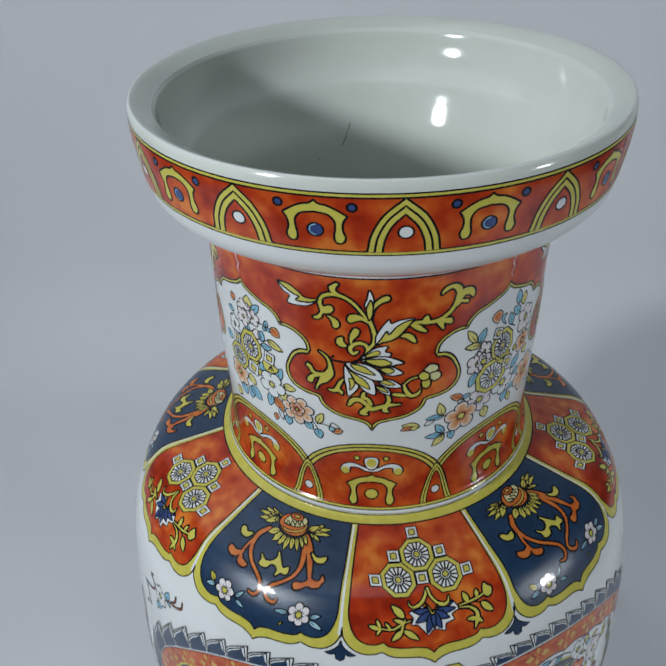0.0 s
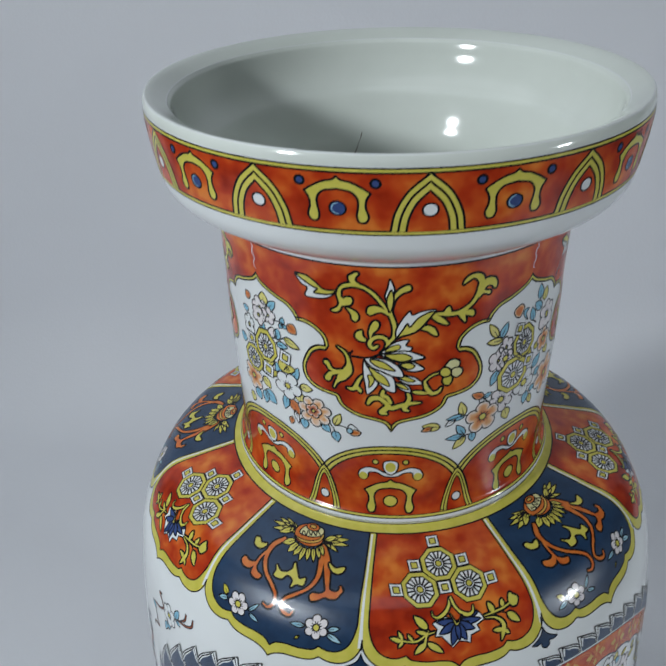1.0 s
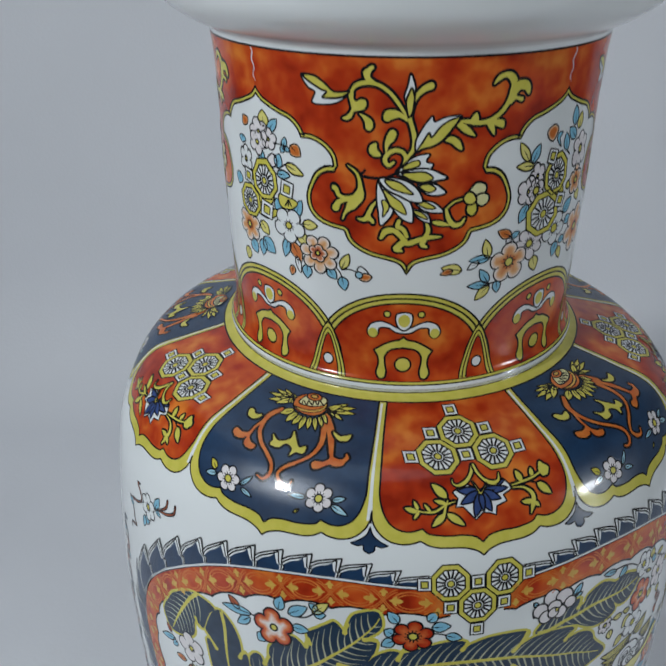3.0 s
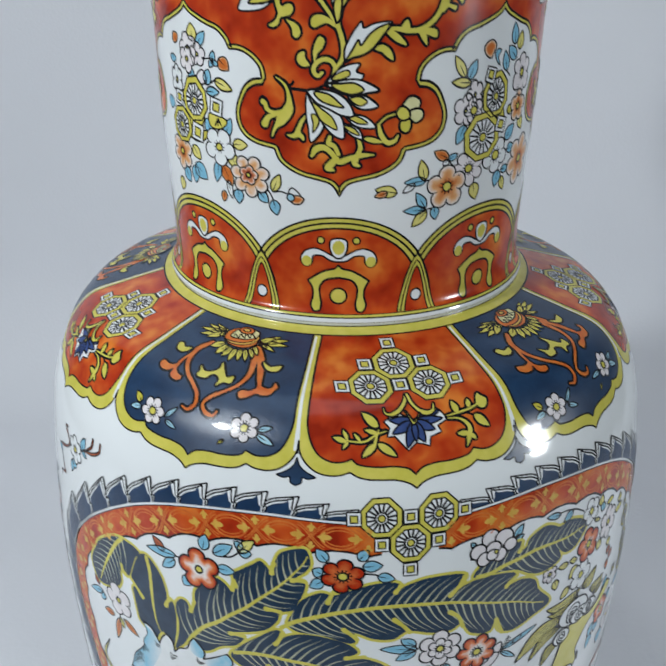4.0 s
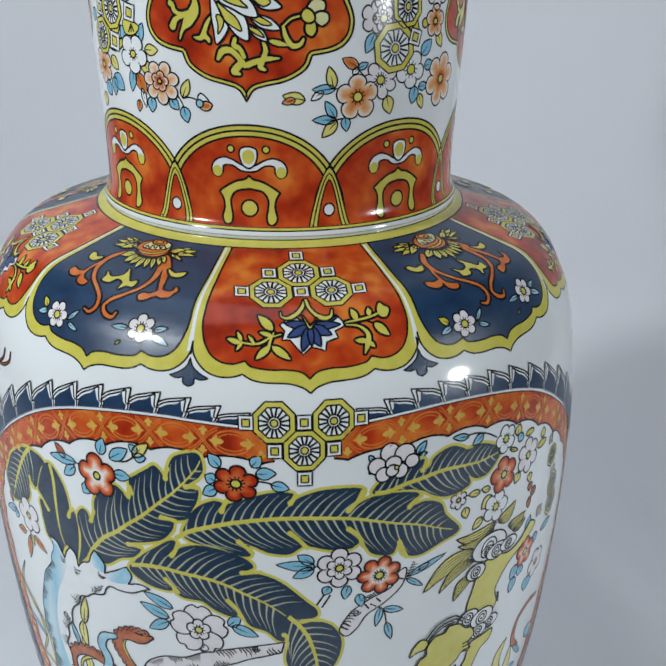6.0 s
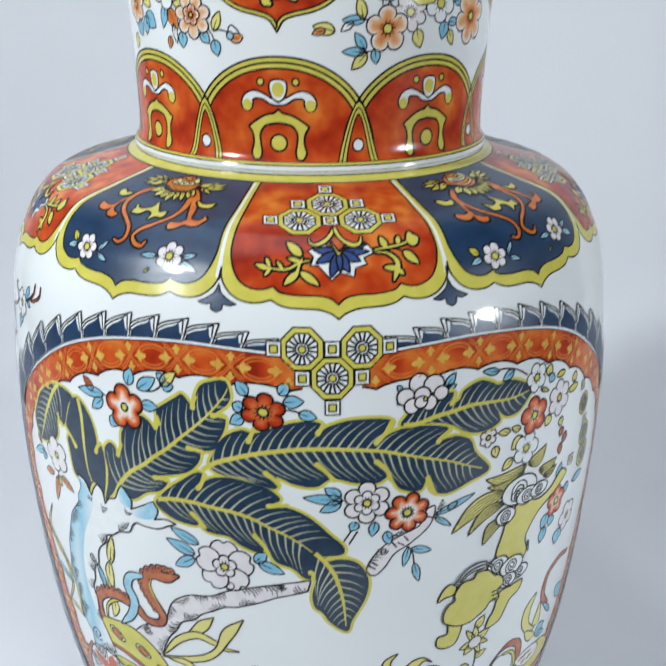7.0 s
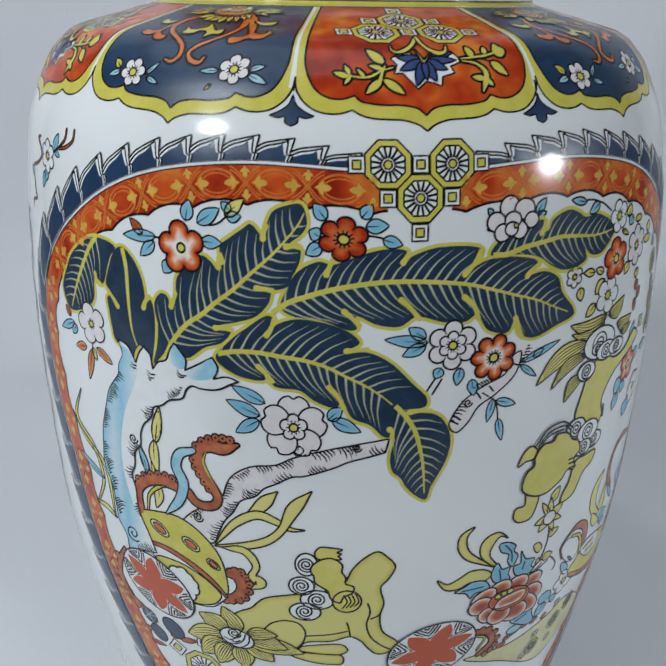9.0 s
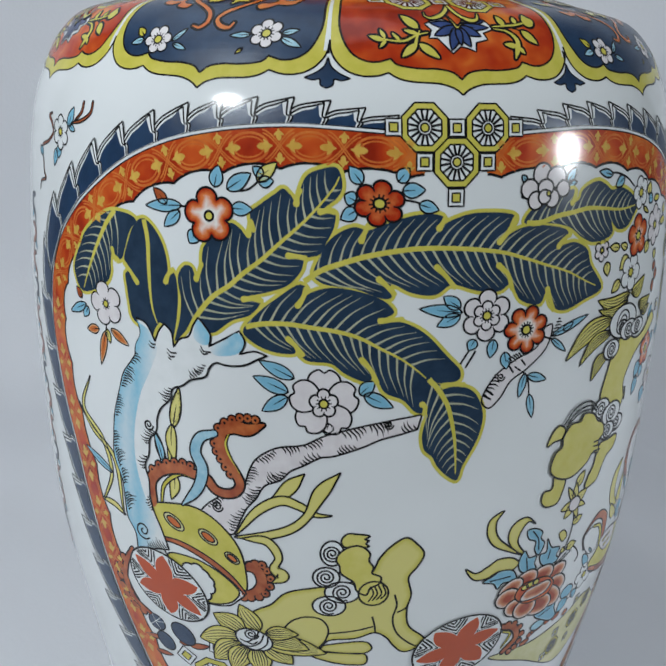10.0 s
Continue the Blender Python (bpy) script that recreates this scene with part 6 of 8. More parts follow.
    a.line([(-95.0, 352.4), (-93.7, 353.7), (-92.0, 353.5)], 0.3, INK, 32, taper=(0.4, 1.0))
    a.line([(-94.8, 354.0), (-93.5, 354.9)], 0.3, INK, 32, taper=(0.4, 1.0))
    a.line([(-81.9, 347.8), (-80.9, 349.6), (-78.2, 349.7)], 0.3, INK, 32, taper=(0.4, 1.0))
    a.line([(-82.3, 349.1), (-81.1, 350.6), (-79.2, 350.4)], 0.3, INK, 32, taper=(0.4, 1.0))
    a.spiral(-104.9, 380.4, 2.2, 1.6, 0, 0.36, 32)
    a.spiral(-110.8, 424.5, 4.0, 1.6, 40, 0.36, 32)
    return a


def bare_branch():
    """The pale bare branch with ink hatching."""
    a = Art()
    a.shape(cusped([(-7.9, 367.2), (-17.5, 368.9), (-21.6, 369.8), (-27.1, 371), (-36.3, 373.7), (-40.9, 375.4), (-46.7, 378.6), (-53.8, 379.9), (-57.7, 381.4), (-63, 385.4), (-65.5, 389.8), (-67.3, 395), (-70.5, 397.5), (-77, 401.9), (-81.8, 405.8), (-84.5, 409.8), (-81.4, 411.4), (-77.1, 413.7), (-72, 415.5), (-69.2, 410.1), (-66.5, 404.4), (-63.1, 400.2), (-60.1, 395.1), (-54.4, 392.2), (-51.2, 388.7), (-46.7, 386.2), (-40.8, 382.8), (-37.3, 382.3), (-26.9, 378.5), (-21.4, 375.9), (-15, 374.1), (-9.1, 372.4)]), PINK, 8, 0.32)
    a.hatch([(-63, 385.8), (-60.5, 384.2), (-57.2, 381.8)], 2.6, gap=0.95, layer=11, seed=1)
    a.hatch([(-53.8, 380.2), (-51.4, 379.7), (-49.1, 379.3)], 3.0, gap=0.95, layer=11, seed=2)
    a.hatch([(-46.7, 378.8), (-43.8, 377.1), (-41.5, 375.9)], 3.2, gap=0.95, layer=11, seed=3)
    a.hatch([(-34, 373.4), (-30.5, 372.3), (-27.7, 371.3)], 4.4, gap=0.95, layer=11, seed=4)
    a.hatch([(-29.2, 379), (-31.6, 380), (-34.4, 381.1)], 2.4, gap=0.95, layer=11, seed=5)
    a.hatch([(-40.8, 382.8), (-43.8, 384.1), (-46.5, 385.9)], 3.0, gap=0.95, layer=11, seed=6)
    a.hatch([(-52.7, 389.6), (-54.5, 392), (-58.2, 394)], 4.2, gap=0.95, layer=11, seed=7)
    a.hatch([(-61.3, 395.8), (-62.9, 399.9), (-65.2, 402.7)], 4.2, gap=0.95, layer=11, seed=8)
    a.hatch([(-66.8, 405), (-68.9, 409.4), (-71.3, 413.8)], 3.6, gap=0.95, layer=11, seed=9)
    a.hatch([(-67.3, 395.3), (-66.2, 391.7), (-64.9, 388.8)], 3.2, gap=0.95, layer=11, seed=10)
    a.hatch([(-25.3, 370.5), (-23.4, 370.3), (-21.8, 369.9)], 4.2, gap=0.95, layer=11, seed=11)
    a.hatch([(-23.3, 369.8), (-21, 369.3), (-18.7, 369)], 4.0, gap=0.95, layer=11, seed=12)
    a.hatch([(-9.4, 372.3), (-11.5, 372.9), (-13.2, 373.3)], 3.4, gap=0.95, layer=11, seed=13)
    a.hatch([(-81.2, 406.1), (-78.4, 403.2), (-75.6, 401.2)], 2.4, gap=0.95, layer=11, seed=14)
    a.spiral(-77.6, 405.6, 2.2, 1.9, 0, 0.32, 12)
    a.spiral(-18.8, 370.6, 1.6, 1.6, 0, 0.32, 12)
    return a


def upper_branch():
    a = Art()
    a.shape(loop([(12.8, 364.2), (17, 356.4), (24.2, 351.3), (33, 347.3), (35.5, 340.9), (38.5, 339.9), (37.1, 347.9), (29.7, 354.8), (23.2, 358.7), (19.5, 364), (15.7, 366.9)]), PINK, 5, 0.3)
    a.line(np.array([(13, 362), (16.3, 363.9)]), 0.34, INK, 8)
    a.line(np.array([(13.8, 360.2), (17.1, 362.5)]), 0.34, INK, 8)
    a.line(np.array([(21.9, 352.8), (24.1, 355.8)]), 0.34, INK, 8)
    a.line(np.array([(26.8, 351.3), (28.7, 353.7)]), 0.34, INK, 8)
    a.line(np.array([(34.8, 343.8), (37.9, 345.1)]), 0.34, INK, 8)
    a.hatch([(13, 362), (14.9, 358.9), (16.8, 355.7)], 3.4, gap=0.9, layer=8, seed=3)
    a.hatch([(20.7, 350.9), (23.5, 349.2), (26.4, 348.3)], 3.0, gap=0.9, layer=8, seed=4)
    a.hatch([(38, 345.2), (39.3, 342.1), (41, 338.3)], 2.6, gap=0.9, layer=8, seed=5)
    a.spiral(19.3, 356.7, 1.6, 1.5, 0, 0.3, 8)
    a.line(np.array([(4, 350.9), (7.6, 344.8)]), 0.34, INK, 5)
    a.line(np.array([(6, 352.2), (9.2, 346.4)]), 0.34, INK, 5)
    a.line([(24.4, 353.6), (30, 358.2), (31.8, 367.9)], 0.3, INK, 5)
    a.leaf(29, 356.5, 27.1, 364.7, 3.0, SKYWASH, 6, wash=1.2)
    a.leaf(29.9, 357.4, 38.3, 359.9, 3.0, SKYWASH, 6, wash=1.2)
    a.leaf(31.4, 363.9, 33.8, 373, 3.0, SKYWASH, 6, wash=1.2)
    a.leaf(38.6, 344.3, 55.9, 338.8, 3.0, SKYWASH, 6, wash=1.2)
    a.leaf(38.7, 345.1, 46.1, 351.1, 2.4, SKYWASH, 6, wash=1.2)
    a.leaf(43.8, 342.9, 48.4, 340.6, 2.4, SKYWASH, 6, wash=1.2)
    return a


def red_blossom_left():
    a = Art()
    a.leaf(-75.8, 295.8, -74.1, 289.4, 4.6, SKYWASH, 8, wash=1.0)
    a.leaf(-71.5, 296.2, -63.5, 291.2, 4.6, SKYWASH, 8, wash=1.0)
    a.leaf(-70.3, 301.7, -63.1, 301.8, 4.2, SKYWASH, 8, wash=1.0)
    a.leaf(-82.2, 309.5, -85, 313.6, 4.6, SKYWASH, 8, wash=1.0)
    a.leaf(-88.4, 304, -94.5, 309.3, 4.0, SKYWASH, 8, wash=1.0)
    a.leaf(-87.6, 302.2, -101.9, 303.4, 4.0, SKYWASH, 8, wash=1.0)
    a.leaf(-93.2, 302.1, -98.4, 297.7, 3.6, RUST, 8)
    a.leaf(-61.7, 293.1, -55.1, 287.7, 4.0, LEMON, 8, wash=1.0)
    a.leaf(-61, 293.7, -56.3, 293, 3.4, SKYWASH, 8, wash=1.0)
    a.leaf(-59.6, 291.7, -62.9, 289.3, 3.0, SKYWASH, 8, wash=1.0)
    a.flower(-77.8, 304.6, 8.6, 5, BLUSH, 12, heart=1.5, wash=4.4, turn=10, rays=False, ink=0.36, notch=0.34)
    a.line([(-95.6, 299.9), (-91.6, 302.2), (-85.2, 302.4)], 0.32, INK, 7)
    a.line([(-70.1, 296.7), (-64.5, 295.8), (-60.3, 292.6)], 0.32, INK, 7)
    return a


def red_blossom_right():
    a = Art()
    a.leaf(-29.2, 292.8, -33.2, 288.1, 4.2, SKYWASH, 8, wash=1.0)
    a.leaf(-18.3, 292.1, -14.8, 288.3, 4.2, SKYWASH, 8, wash=1.0)
    a.leaf(-17, 294.7, -9.8, 294.4, 4.4, SKYWASH, 8, wash=1.0)
    a.leaf(-31.1, 297.9, -34.6, 296.1, 4.2, SKYWASH, 8, wash=1.0)
    a.leaf(-30.8, 300.5, -35.7, 303.4, 4.4, SKYWASH, 8, wash=1.0)
    a.leaf(-11.7, 298.6, -5.4, 300.3, 3.8, SKYWASH, 8, wash=1.0)
    a.flower(-23.9, 298.5, 8.0, 6, BLUSH, 12, heart=1.9, wash=8.5, squash=0.84, turn=10, ink=0.36)
    a.line([(-17, 297.2), (-11.7, 298.2), (-8.4, 299.9)], 0.32, INK, 7)
    return a


def pale_blossom_large():
    a = Art()
    a.leaf(-50, 355.9, -61.6, 350.7, 4.6, SKYWASH, 8, wash=1.0)
    a.leaf(-51.9, 360.5, -63.8, 356.3, 4.6, SKYWASH, 8, wash=1.0)
    a.leaf(-52.2, 362, -60.8, 367.6, 4.6, SKYWASH, 8, wash=1.0)
    a.leaf(-28.7, 360.3, -24, 355.9, 4.4, SKYWASH, 8, wash=1.0)
    a.leaf(-27.4, 360.3, -17.6, 364.5, 4.4, SKYWASH, 8, wash=1.0)
    a.leaf(-38.5, 370.3, -39.6, 374.2, 4.0, SKYWASH, 8, wash=1.0)
    for k in range(5):
        c, s = math.cos(radians(72 * k - 90)), math.sin(radians(72 * k - 90))
        petal = loop([(2.0, -2.4), (6.0, -5.3), (9.4, -4.6), (11.2, -1.8), (10.2, 0.0), (11.2, 1.8), (9.4, 4.6), (6.0, 5.3), (2.0, 2.4)], 8)
        a.shape(np.stack([-40.3 + petal[:, 0] * c - petal[:, 1] * s, 363.6 + petal[:, 0] * s + petal[:, 1] * c], -1), PINK, 5 + 2 * k, 0.32)
    a.flower(-40.3, 363.6, 4.8, 5, PINK, 16, heart=1.5, turn=15, ink=0.32)
    return a


def pale_blossom_upper():
    a = Art()
    a.leaf(3.8, 332.7, -10.6, 331, 4.2, SKYWASH, 8, wash=1.0)
    a.leaf(3, 331.2, -2.8, 327.2, 4.2, SKYWASH, 8, wash=1.0)
    a.leaf(3.1, 333.6, -4.6, 337.1, 4.2, SKYWASH, 8, wash=1.0)
    a.leaf(8.7, 342.3, 6.7, 346.1, 3.8, SKYWASH, 8, wash=1.0)
    a.leaf(15.6, 342.9, 14.5, 349.4, 3.8, SKYWASH, 8, wash=1.0)
    a.leaf(19.9, 347.8, 21.2, 354.2, 3.8, SKYWASH, 8, wash=1.0)
    a.flower(12.4, 334.3, 8.8, 6, PINK, 12, heart=1.5, ink=0.34)
    a.flower(12.4, 334.3, 5.0, 6, PINK, 16, heart=1.5, ink=0.3)
    return a


def red_blossom_middle():
    a = Art()
    a.flower(27.7, 340.6, 8.6, 7, BLUSH, 12, heart=1.7, wash=4.0, turn=5, ink=0.36)
    return a


def pale_blossom_side():
    a = Art(0.4, 3.0)
    a.leaf(-137, 337.5, -140.3, 333.8, 3.0, RUST, 8)
    a.leaf(-134.5, 339.3, -145.6, 344.4, 3.6, SKYWASH, 8, wash=1.0)
    a.leaf(-133.2, 340.2, -136.5, 344.5, 3.4, SKYWASH, 8, wash=1.0)
    a.leaf(-127.6, 347.3, -134.9, 348.9, 3.6, PEACH, 8, wash=1.0)
    a.leaf(-124, 347.3, -127.9, 360.3, 3.6, PEACH, 8, wash=1.0)
    a.leaf(-121.1, 345.9, -112.5, 350.5, 3.6, PEACH, 8, wash=1.0)
    a.leaf(-123.5, 346.4, -121.7, 351.5, 2.6, LEMON, 8, wash=1.0)
    a.flower(-123, 336.9, 8.2, 5, PINK, 12, heart=1.3)
    a.line([(-123.1, 343.3), (-124.1, 348.1)], 0.3, INK, 7)
    return a


def pale_blossom_cluster():
    a = Art()
    a.leaf(40.9, 293.4, 44.8, 288.9, 3.2, SKYWASH, 4, 0.3, wash=1)
    a.leaf(40.9, 294.2, 45.2, 293.3, 2.2, SKYWASH, 4, 0.3, wash=1)
    a.leaf(24.3, 292.4, 22.6, 290.6, 1.9, SKYWASH, 4, 0.3, wash=1)
    a.leaf(24.6, 295.5, 22.8, 297.2, 2.3, SKYWASH, 4, 0.3, wash=1)
    a.shape(ring(30.5, 290.6, 3.6, 3.5, 0), PINK, 6, 0.32)
    a.shape(ring(36.2, 291.5, 3.9, 3.2, 0), PINK, 9, 0.32)
    a.shape(ring(39.1, 295.1, 2.8, 2.5, 0), PINK, 12, 0.32)
    a.shape(ring(25.7, 294.8, 3.3, 3.0, 0), PINK, 15, 0.32)
    a.shape(ring(28.1, 298.3, 2.9, 2.8, 0), PINK, 18, 0.32)
    a.shape(ring(34.6, 297.9, 2.9, 2.8, 0), PINK, 21, 0.32)
    a.shape(ring(31.8, 294.5, 3.1, 2.5, 0), PINK, 24, 0.32)
    a.shape(ring(31.4, 297.3, 2.4, 2.2, 0), PINK, 27, 0.32)
    a.shape(ring(33.0, 296.3, 0.8, 0.8, 0), YELLOW, 32, 0.26)
    return a


def side_blossoms():
    """The bunch of small blossoms beside the leaves."""
    a = Art()
    a.begin("ink_stroke")
    a.line([(60.2, 291.7), (66.6, 291.8), (73.0, 293.7), (78.4, 296.9)], 0.32, INK, 4)
    a.leaf(63.7, 292.2, 56.1, 290.7, 2.6, SKYWASH, 6, 0.3, wash=1.0)
    a.leaf(71.1, 293.4, 65.7, 296.1, 3.6, SKYWASH, 6, 0.3, wash=1.0)
    a.leaf(91.5, 301.0, 92.7, 296.5, 4.5, LEMON, 6, 0.3, wash=1.0)
    a.leaf(71.1, 317.0, 64.8, 316.1, 3.0, LEMON, 6, 0.3, wash=1.0)
    a.leaf(76.5, 317.8, 71.6, 316.0, 2.8, LEMON, 6, 0.3, wash=1.0)
    a.leaf(77.5, 320.8, 72.3, 325.3, 5.1, LEMON, 6, 0.3, wash=1.0)
    a.leaf(73.3, 329.1, 68.2, 333.0, 4.1, LEMON, 6, 0.3, wash=1.0)
    a.leaf(63.5, 321.2, 64.7, 326.3, 4.0, LEMON, 6, 0.3, wash=1.0)
    a.leaf(95.0, 301.0, 92.6, 304.0, 4.6, SKYWASH, 6, 0.3, wash=1.0)
    a.leaf(112.2, 310.2, 112.8, 305.8, 4.5, LEMON, 6, 0.3, wash=1.0)
    a.leaf(94.3, 317.6, 91.7, 321.9, 4.6, LEMON, 6, 0.3, wash=1.0)
    a.leaf(102.8, 321.9, 103.1, 326.1, 3.9, LEMON, 6, 0.3, wash=1.0)
    a.leaf(104.6, 326.8, 103.4, 330.9, 3.7, RUST, 6, 0.3, wash=1.0)
    a.leaf(108.2, 330.4, 105.9, 334.9, 4.0, RUST, 6, 0.3, wash=1.0)
    a.leaf(104.0, 334.1, 104.4, 339.6, 3.5, RUST, 6, 0.3, wash=1.0)
    a.leaf(100.4, 366.0, 96.6, 372.2, 5.9, SKYWASH, 6, 0.3, wash=1.0)
    a.leaf(105.0, 368.9, 102.6, 373.6, 5.6, SKYWASH, 6, 0.3, wash=1.0)
    a.leaf(99.7, 372.2, 97.2, 379.5, 5.5, SKYWASH, 6, 0.3, wash=1.0)
    a.leaf(113.9, 380.4, 111.6, 387.6, 8.6, SKYWASH, 6, 0.3, wash=1.0)
    a.leaf(104.6, 351.4, 107.2, 344.6, 4.3, SKYWASH, 6, 0.3, wash=1.0)
    a.leaf(120.5, 360.1, 132.6, 360.5, 3.5, SKYWASH, 6, 0.3, wash=1.0)
    a.leaf(114.4, 358.0, 114.4, 362.9, 5.0, SKYWASH, 6, 0.3, wash=1.0)
    a.leaf(86.9, 304.8, 92.4, 307.3, 1.7, LEMON, 6, 0.3, wash=1.0)
    a.begin("ink_stroke")
    a.line([(64.8, 316.1), (62.5, 316.3)], 0.3, INK, 5)
    a.shape(ring(100.6, 302.9, 3.0, 1.3, 0), LEMON, 7, 0.3)
    a.shape(ring(111.8, 312.4, 4.0, 1.6, 0), LEMON, 7, 0.3)
    a.flower(60.2, 316.7, 4.0, 6, PINK, 5, heart=0.9)
    a.flower(84.1, 299.5, 5.8, 5, WHITE, 8, heart=1.5)
    a.flower(84.0, 314.4, 7.7, 5, BLUSH, 14, heart=1.6, turn=10, wash=5.5)
    a.flower(100.2, 312.7, 7.6, 6, PINK, 11, heart=1.4)
    a.flower(80.6, 327.3, 7.1, 5, WHITE, 10, heart=1.6, turn=40)
    a.flower(106.3, 362.7, 7.0, 5, BLUSH, 10, heart=1.6, turn=20, wash=4)
    a.flower(120.2, 376.9, 7.5, 5, PINK, 8, heart=1.3)
    a.wheel(124.9, 324.4, 5.2, 15, 8)
    a.wheel(129.6, 350.8, 6.6, 15, 8)
    a.wheel(128.8, 340.4, 5.9, 15, 8)
    a.frame_square(122.0, 315.1, 1.9, 5, 15)
    a.frame_square(115.5, 347.1, 2.3, 5, 15)
    a.frame_square(127.4, 333.5, 2.3, 5, 15)
    return a


def looped_ribbon():
    """Rust and blue ribbons looped round the branch."""
    a = Art()
    a.brush([(-102.7, 383), (-100.5, 388.3), (-99.2, 393.3)], [0.8, 2.8, 2.6], SKY, 6, 0.3)
    a.leaf(-94.4, 379.4, -91.1, 363.8, 4.4, LEMON, 7, 0.3, wash=1.0)
    a.leaf(-94.7, 378, -94.2, 392.3, 4.6, LEMON, 8, 0.3, bend=1.0, wash=1.0)
    a.leaf(-95.1, 396.1, -96.6, 407.4, 4.4, LEMON, 6, 0.3, bend=-1.0, wash=1.0)
    a.brush([(-101, 409.4), (-99.4, 402.3), (-92.2, 396.4), (-87.8, 396.2)], [1.0, 1.6, 1.4], LEMON, 9)
    a.fuse = 8
    a.shape(ring(-107.9, 408.1, 1.35, n=12), RUST, 8, 0.24)
    a.shape(ring(-108, 404.8, 1.35, n=12), RUST, 8, 0.24)
    a.shape(ring(-107, 401.2, 1.35, n=12), RUST, 8, 0.24)
    a.shape(ring(-104.7, 397.6, 1.35, n=12), RUST, 8, 0.24)
    a.shape(ring(-101.6, 395.1, 1.35, n=12), RUST, 8, 0.24)
    a.shape(ring(-98, 393.4, 1.35, n=12), RUST, 8, 0.24)
    a.shape(ring(-94.5, 392.4, 1.35, n=12), RUST, 8, 0.24)
    a.shape(ring(-91, 391.9, 1.35, n=12), RUST, 8, 0.24)
    a.shape(ring(-87.9, 392.3, 1.35, n=12), RUST, 8, 0.24)
    a.fill(ring(-107.9, 408.1, 0.5, n=8), INK, 19)
    a.fill(ring(-108, 404.8, 0.5, n=8), INK, 19)
    a.fill(ring(-107, 401.2, 0.5, n=8), INK, 19)
    a.fill(ring(-104.7, 397.6, 0.5, n=8), INK, 19)
    a.fill(ring(-101.6, 395.1, 0.5, n=8), INK, 19)
    a.fill(ring(-98, 393.4, 0.5, n=8), INK, 19)
    a.fill(ring(-94.5, 392.4, 0.5, n=8), INK, 19)
    a.fill(ring(-91, 391.9, 0.5, n=8), INK, 19)
    a.fill(ring(-87.9, 392.3, 0.5, n=8), INK, 19)
    a.brush([(-105.4, 410.7), (-105.4, 402.2), (-100.6, 396.8), (-92, 394.1), (-86.6, 395.1)], [4.0, 4.0, 4.0, 4.0, 3.2], RUST, 10, 0.3)
    a.shape(ring(-63.1, 371.2, 1.35, n=12), RUST, 8, 0.24)
    a.shape(ring(-65.8, 370.9, 1.35, n=12), RUST, 8, 0.24)
    a.shape(ring(-68.5, 371.1, 1.35, n=12), RUST, 8, 0.24)
    a.shape(ring(-71.3, 372.1, 1.35, n=12), RUST, 8, 0.24)
    a.shape(ring(-74.1, 373.6, 1.35, n=12), RUST, 8, 0.24)
    a.shape(ring(-76.5, 375.9, 1.35, n=12), RUST, 8, 0.24)
    a.shape(ring(-77.7, 378.9, 1.35, n=12), RUST, 8, 0.24)
    a.shape(ring(-78.1, 381.9, 1.35, n=12), RUST, 8, 0.24)
    a.shape(ring(-77.4, 384.7, 1.35, n=12), RUST, 8, 0.24)
    a.shape(ring(-75.9, 387.4, 1.35, n=12), RUST, 8, 0.24)
    a.shape(ring(-74.2, 390.1, 1.35, n=12), RUST, 8, 0.24)
    a.shape(ring(-72.4, 392.5, 1.35, n=12), RUST, 8, 0.24)
    a.fill(ring(-63.1, 371.2, 0.5, n=8), INK, 19)
    a.fill(ring(-65.8, 370.9, 0.5, n=8), INK, 19)
    a.fill(ring(-68.5, 371.1, 0.5, n=8), INK, 19)
    a.fill(ring(-71.3, 372.1, 0.5, n=8), INK, 19)
    a.fill(ring(-74.1, 373.6, 0.5, n=8), INK, 19)
    a.fill(ring(-76.5, 375.9, 0.5, n=8), INK, 19)
    a.fill(ring(-77.7, 378.9, 0.5, n=8), INK, 19)
    a.fill(ring(-78.1, 381.9, 0.5, n=8), INK, 19)
    a.fill(ring(-77.4, 384.7, 0.5, n=8), INK, 19)
    a.fill(ring(-75.9, 387.4, 0.5, n=8), INK, 19)
    a.fill(ring(-74.2, 390.1, 0.5, n=8), INK, 19)
    a.fill(ring(-72.4, 392.5, 0.5, n=8), INK, 19)
    a.brush([(-60.4, 372.6), (-65.9, 375), (-70.9, 374.6), (-75, 376.6), (-76.2, 381.1), (-74.8, 386.3), (-71.3, 391.1), (-68.9, 395.5), (-70.2, 398.6), (-74.2, 400.1), (-78.2, 399.3), (-81.1, 396.1)], [0.8, 3.6, 4.6, 4.2, 3.8, 3.6, 3.4, 3.0, 2.8, 2.8, 2.8, 3.0], RUST, 11, 0.3)
    a.fuse = None
    a.brush([(-77.9, 378.1), (-83.5, 380.7), (-85.6, 386.3), (-83.1, 392.6), (-85.1, 400.1), (-91.7, 408.1)], [2.6, 4.0, 4.4, 4.4, 3.6, 0.8], SKY, 20, 0.3)
    a.brush([(-72.5, 377.2), (-74, 381.4), (-72.2, 386.8), (-69, 391.7)], [0.6, 1.2, 1.2, 0.6], LEMON, 13, 0.2)
    return a


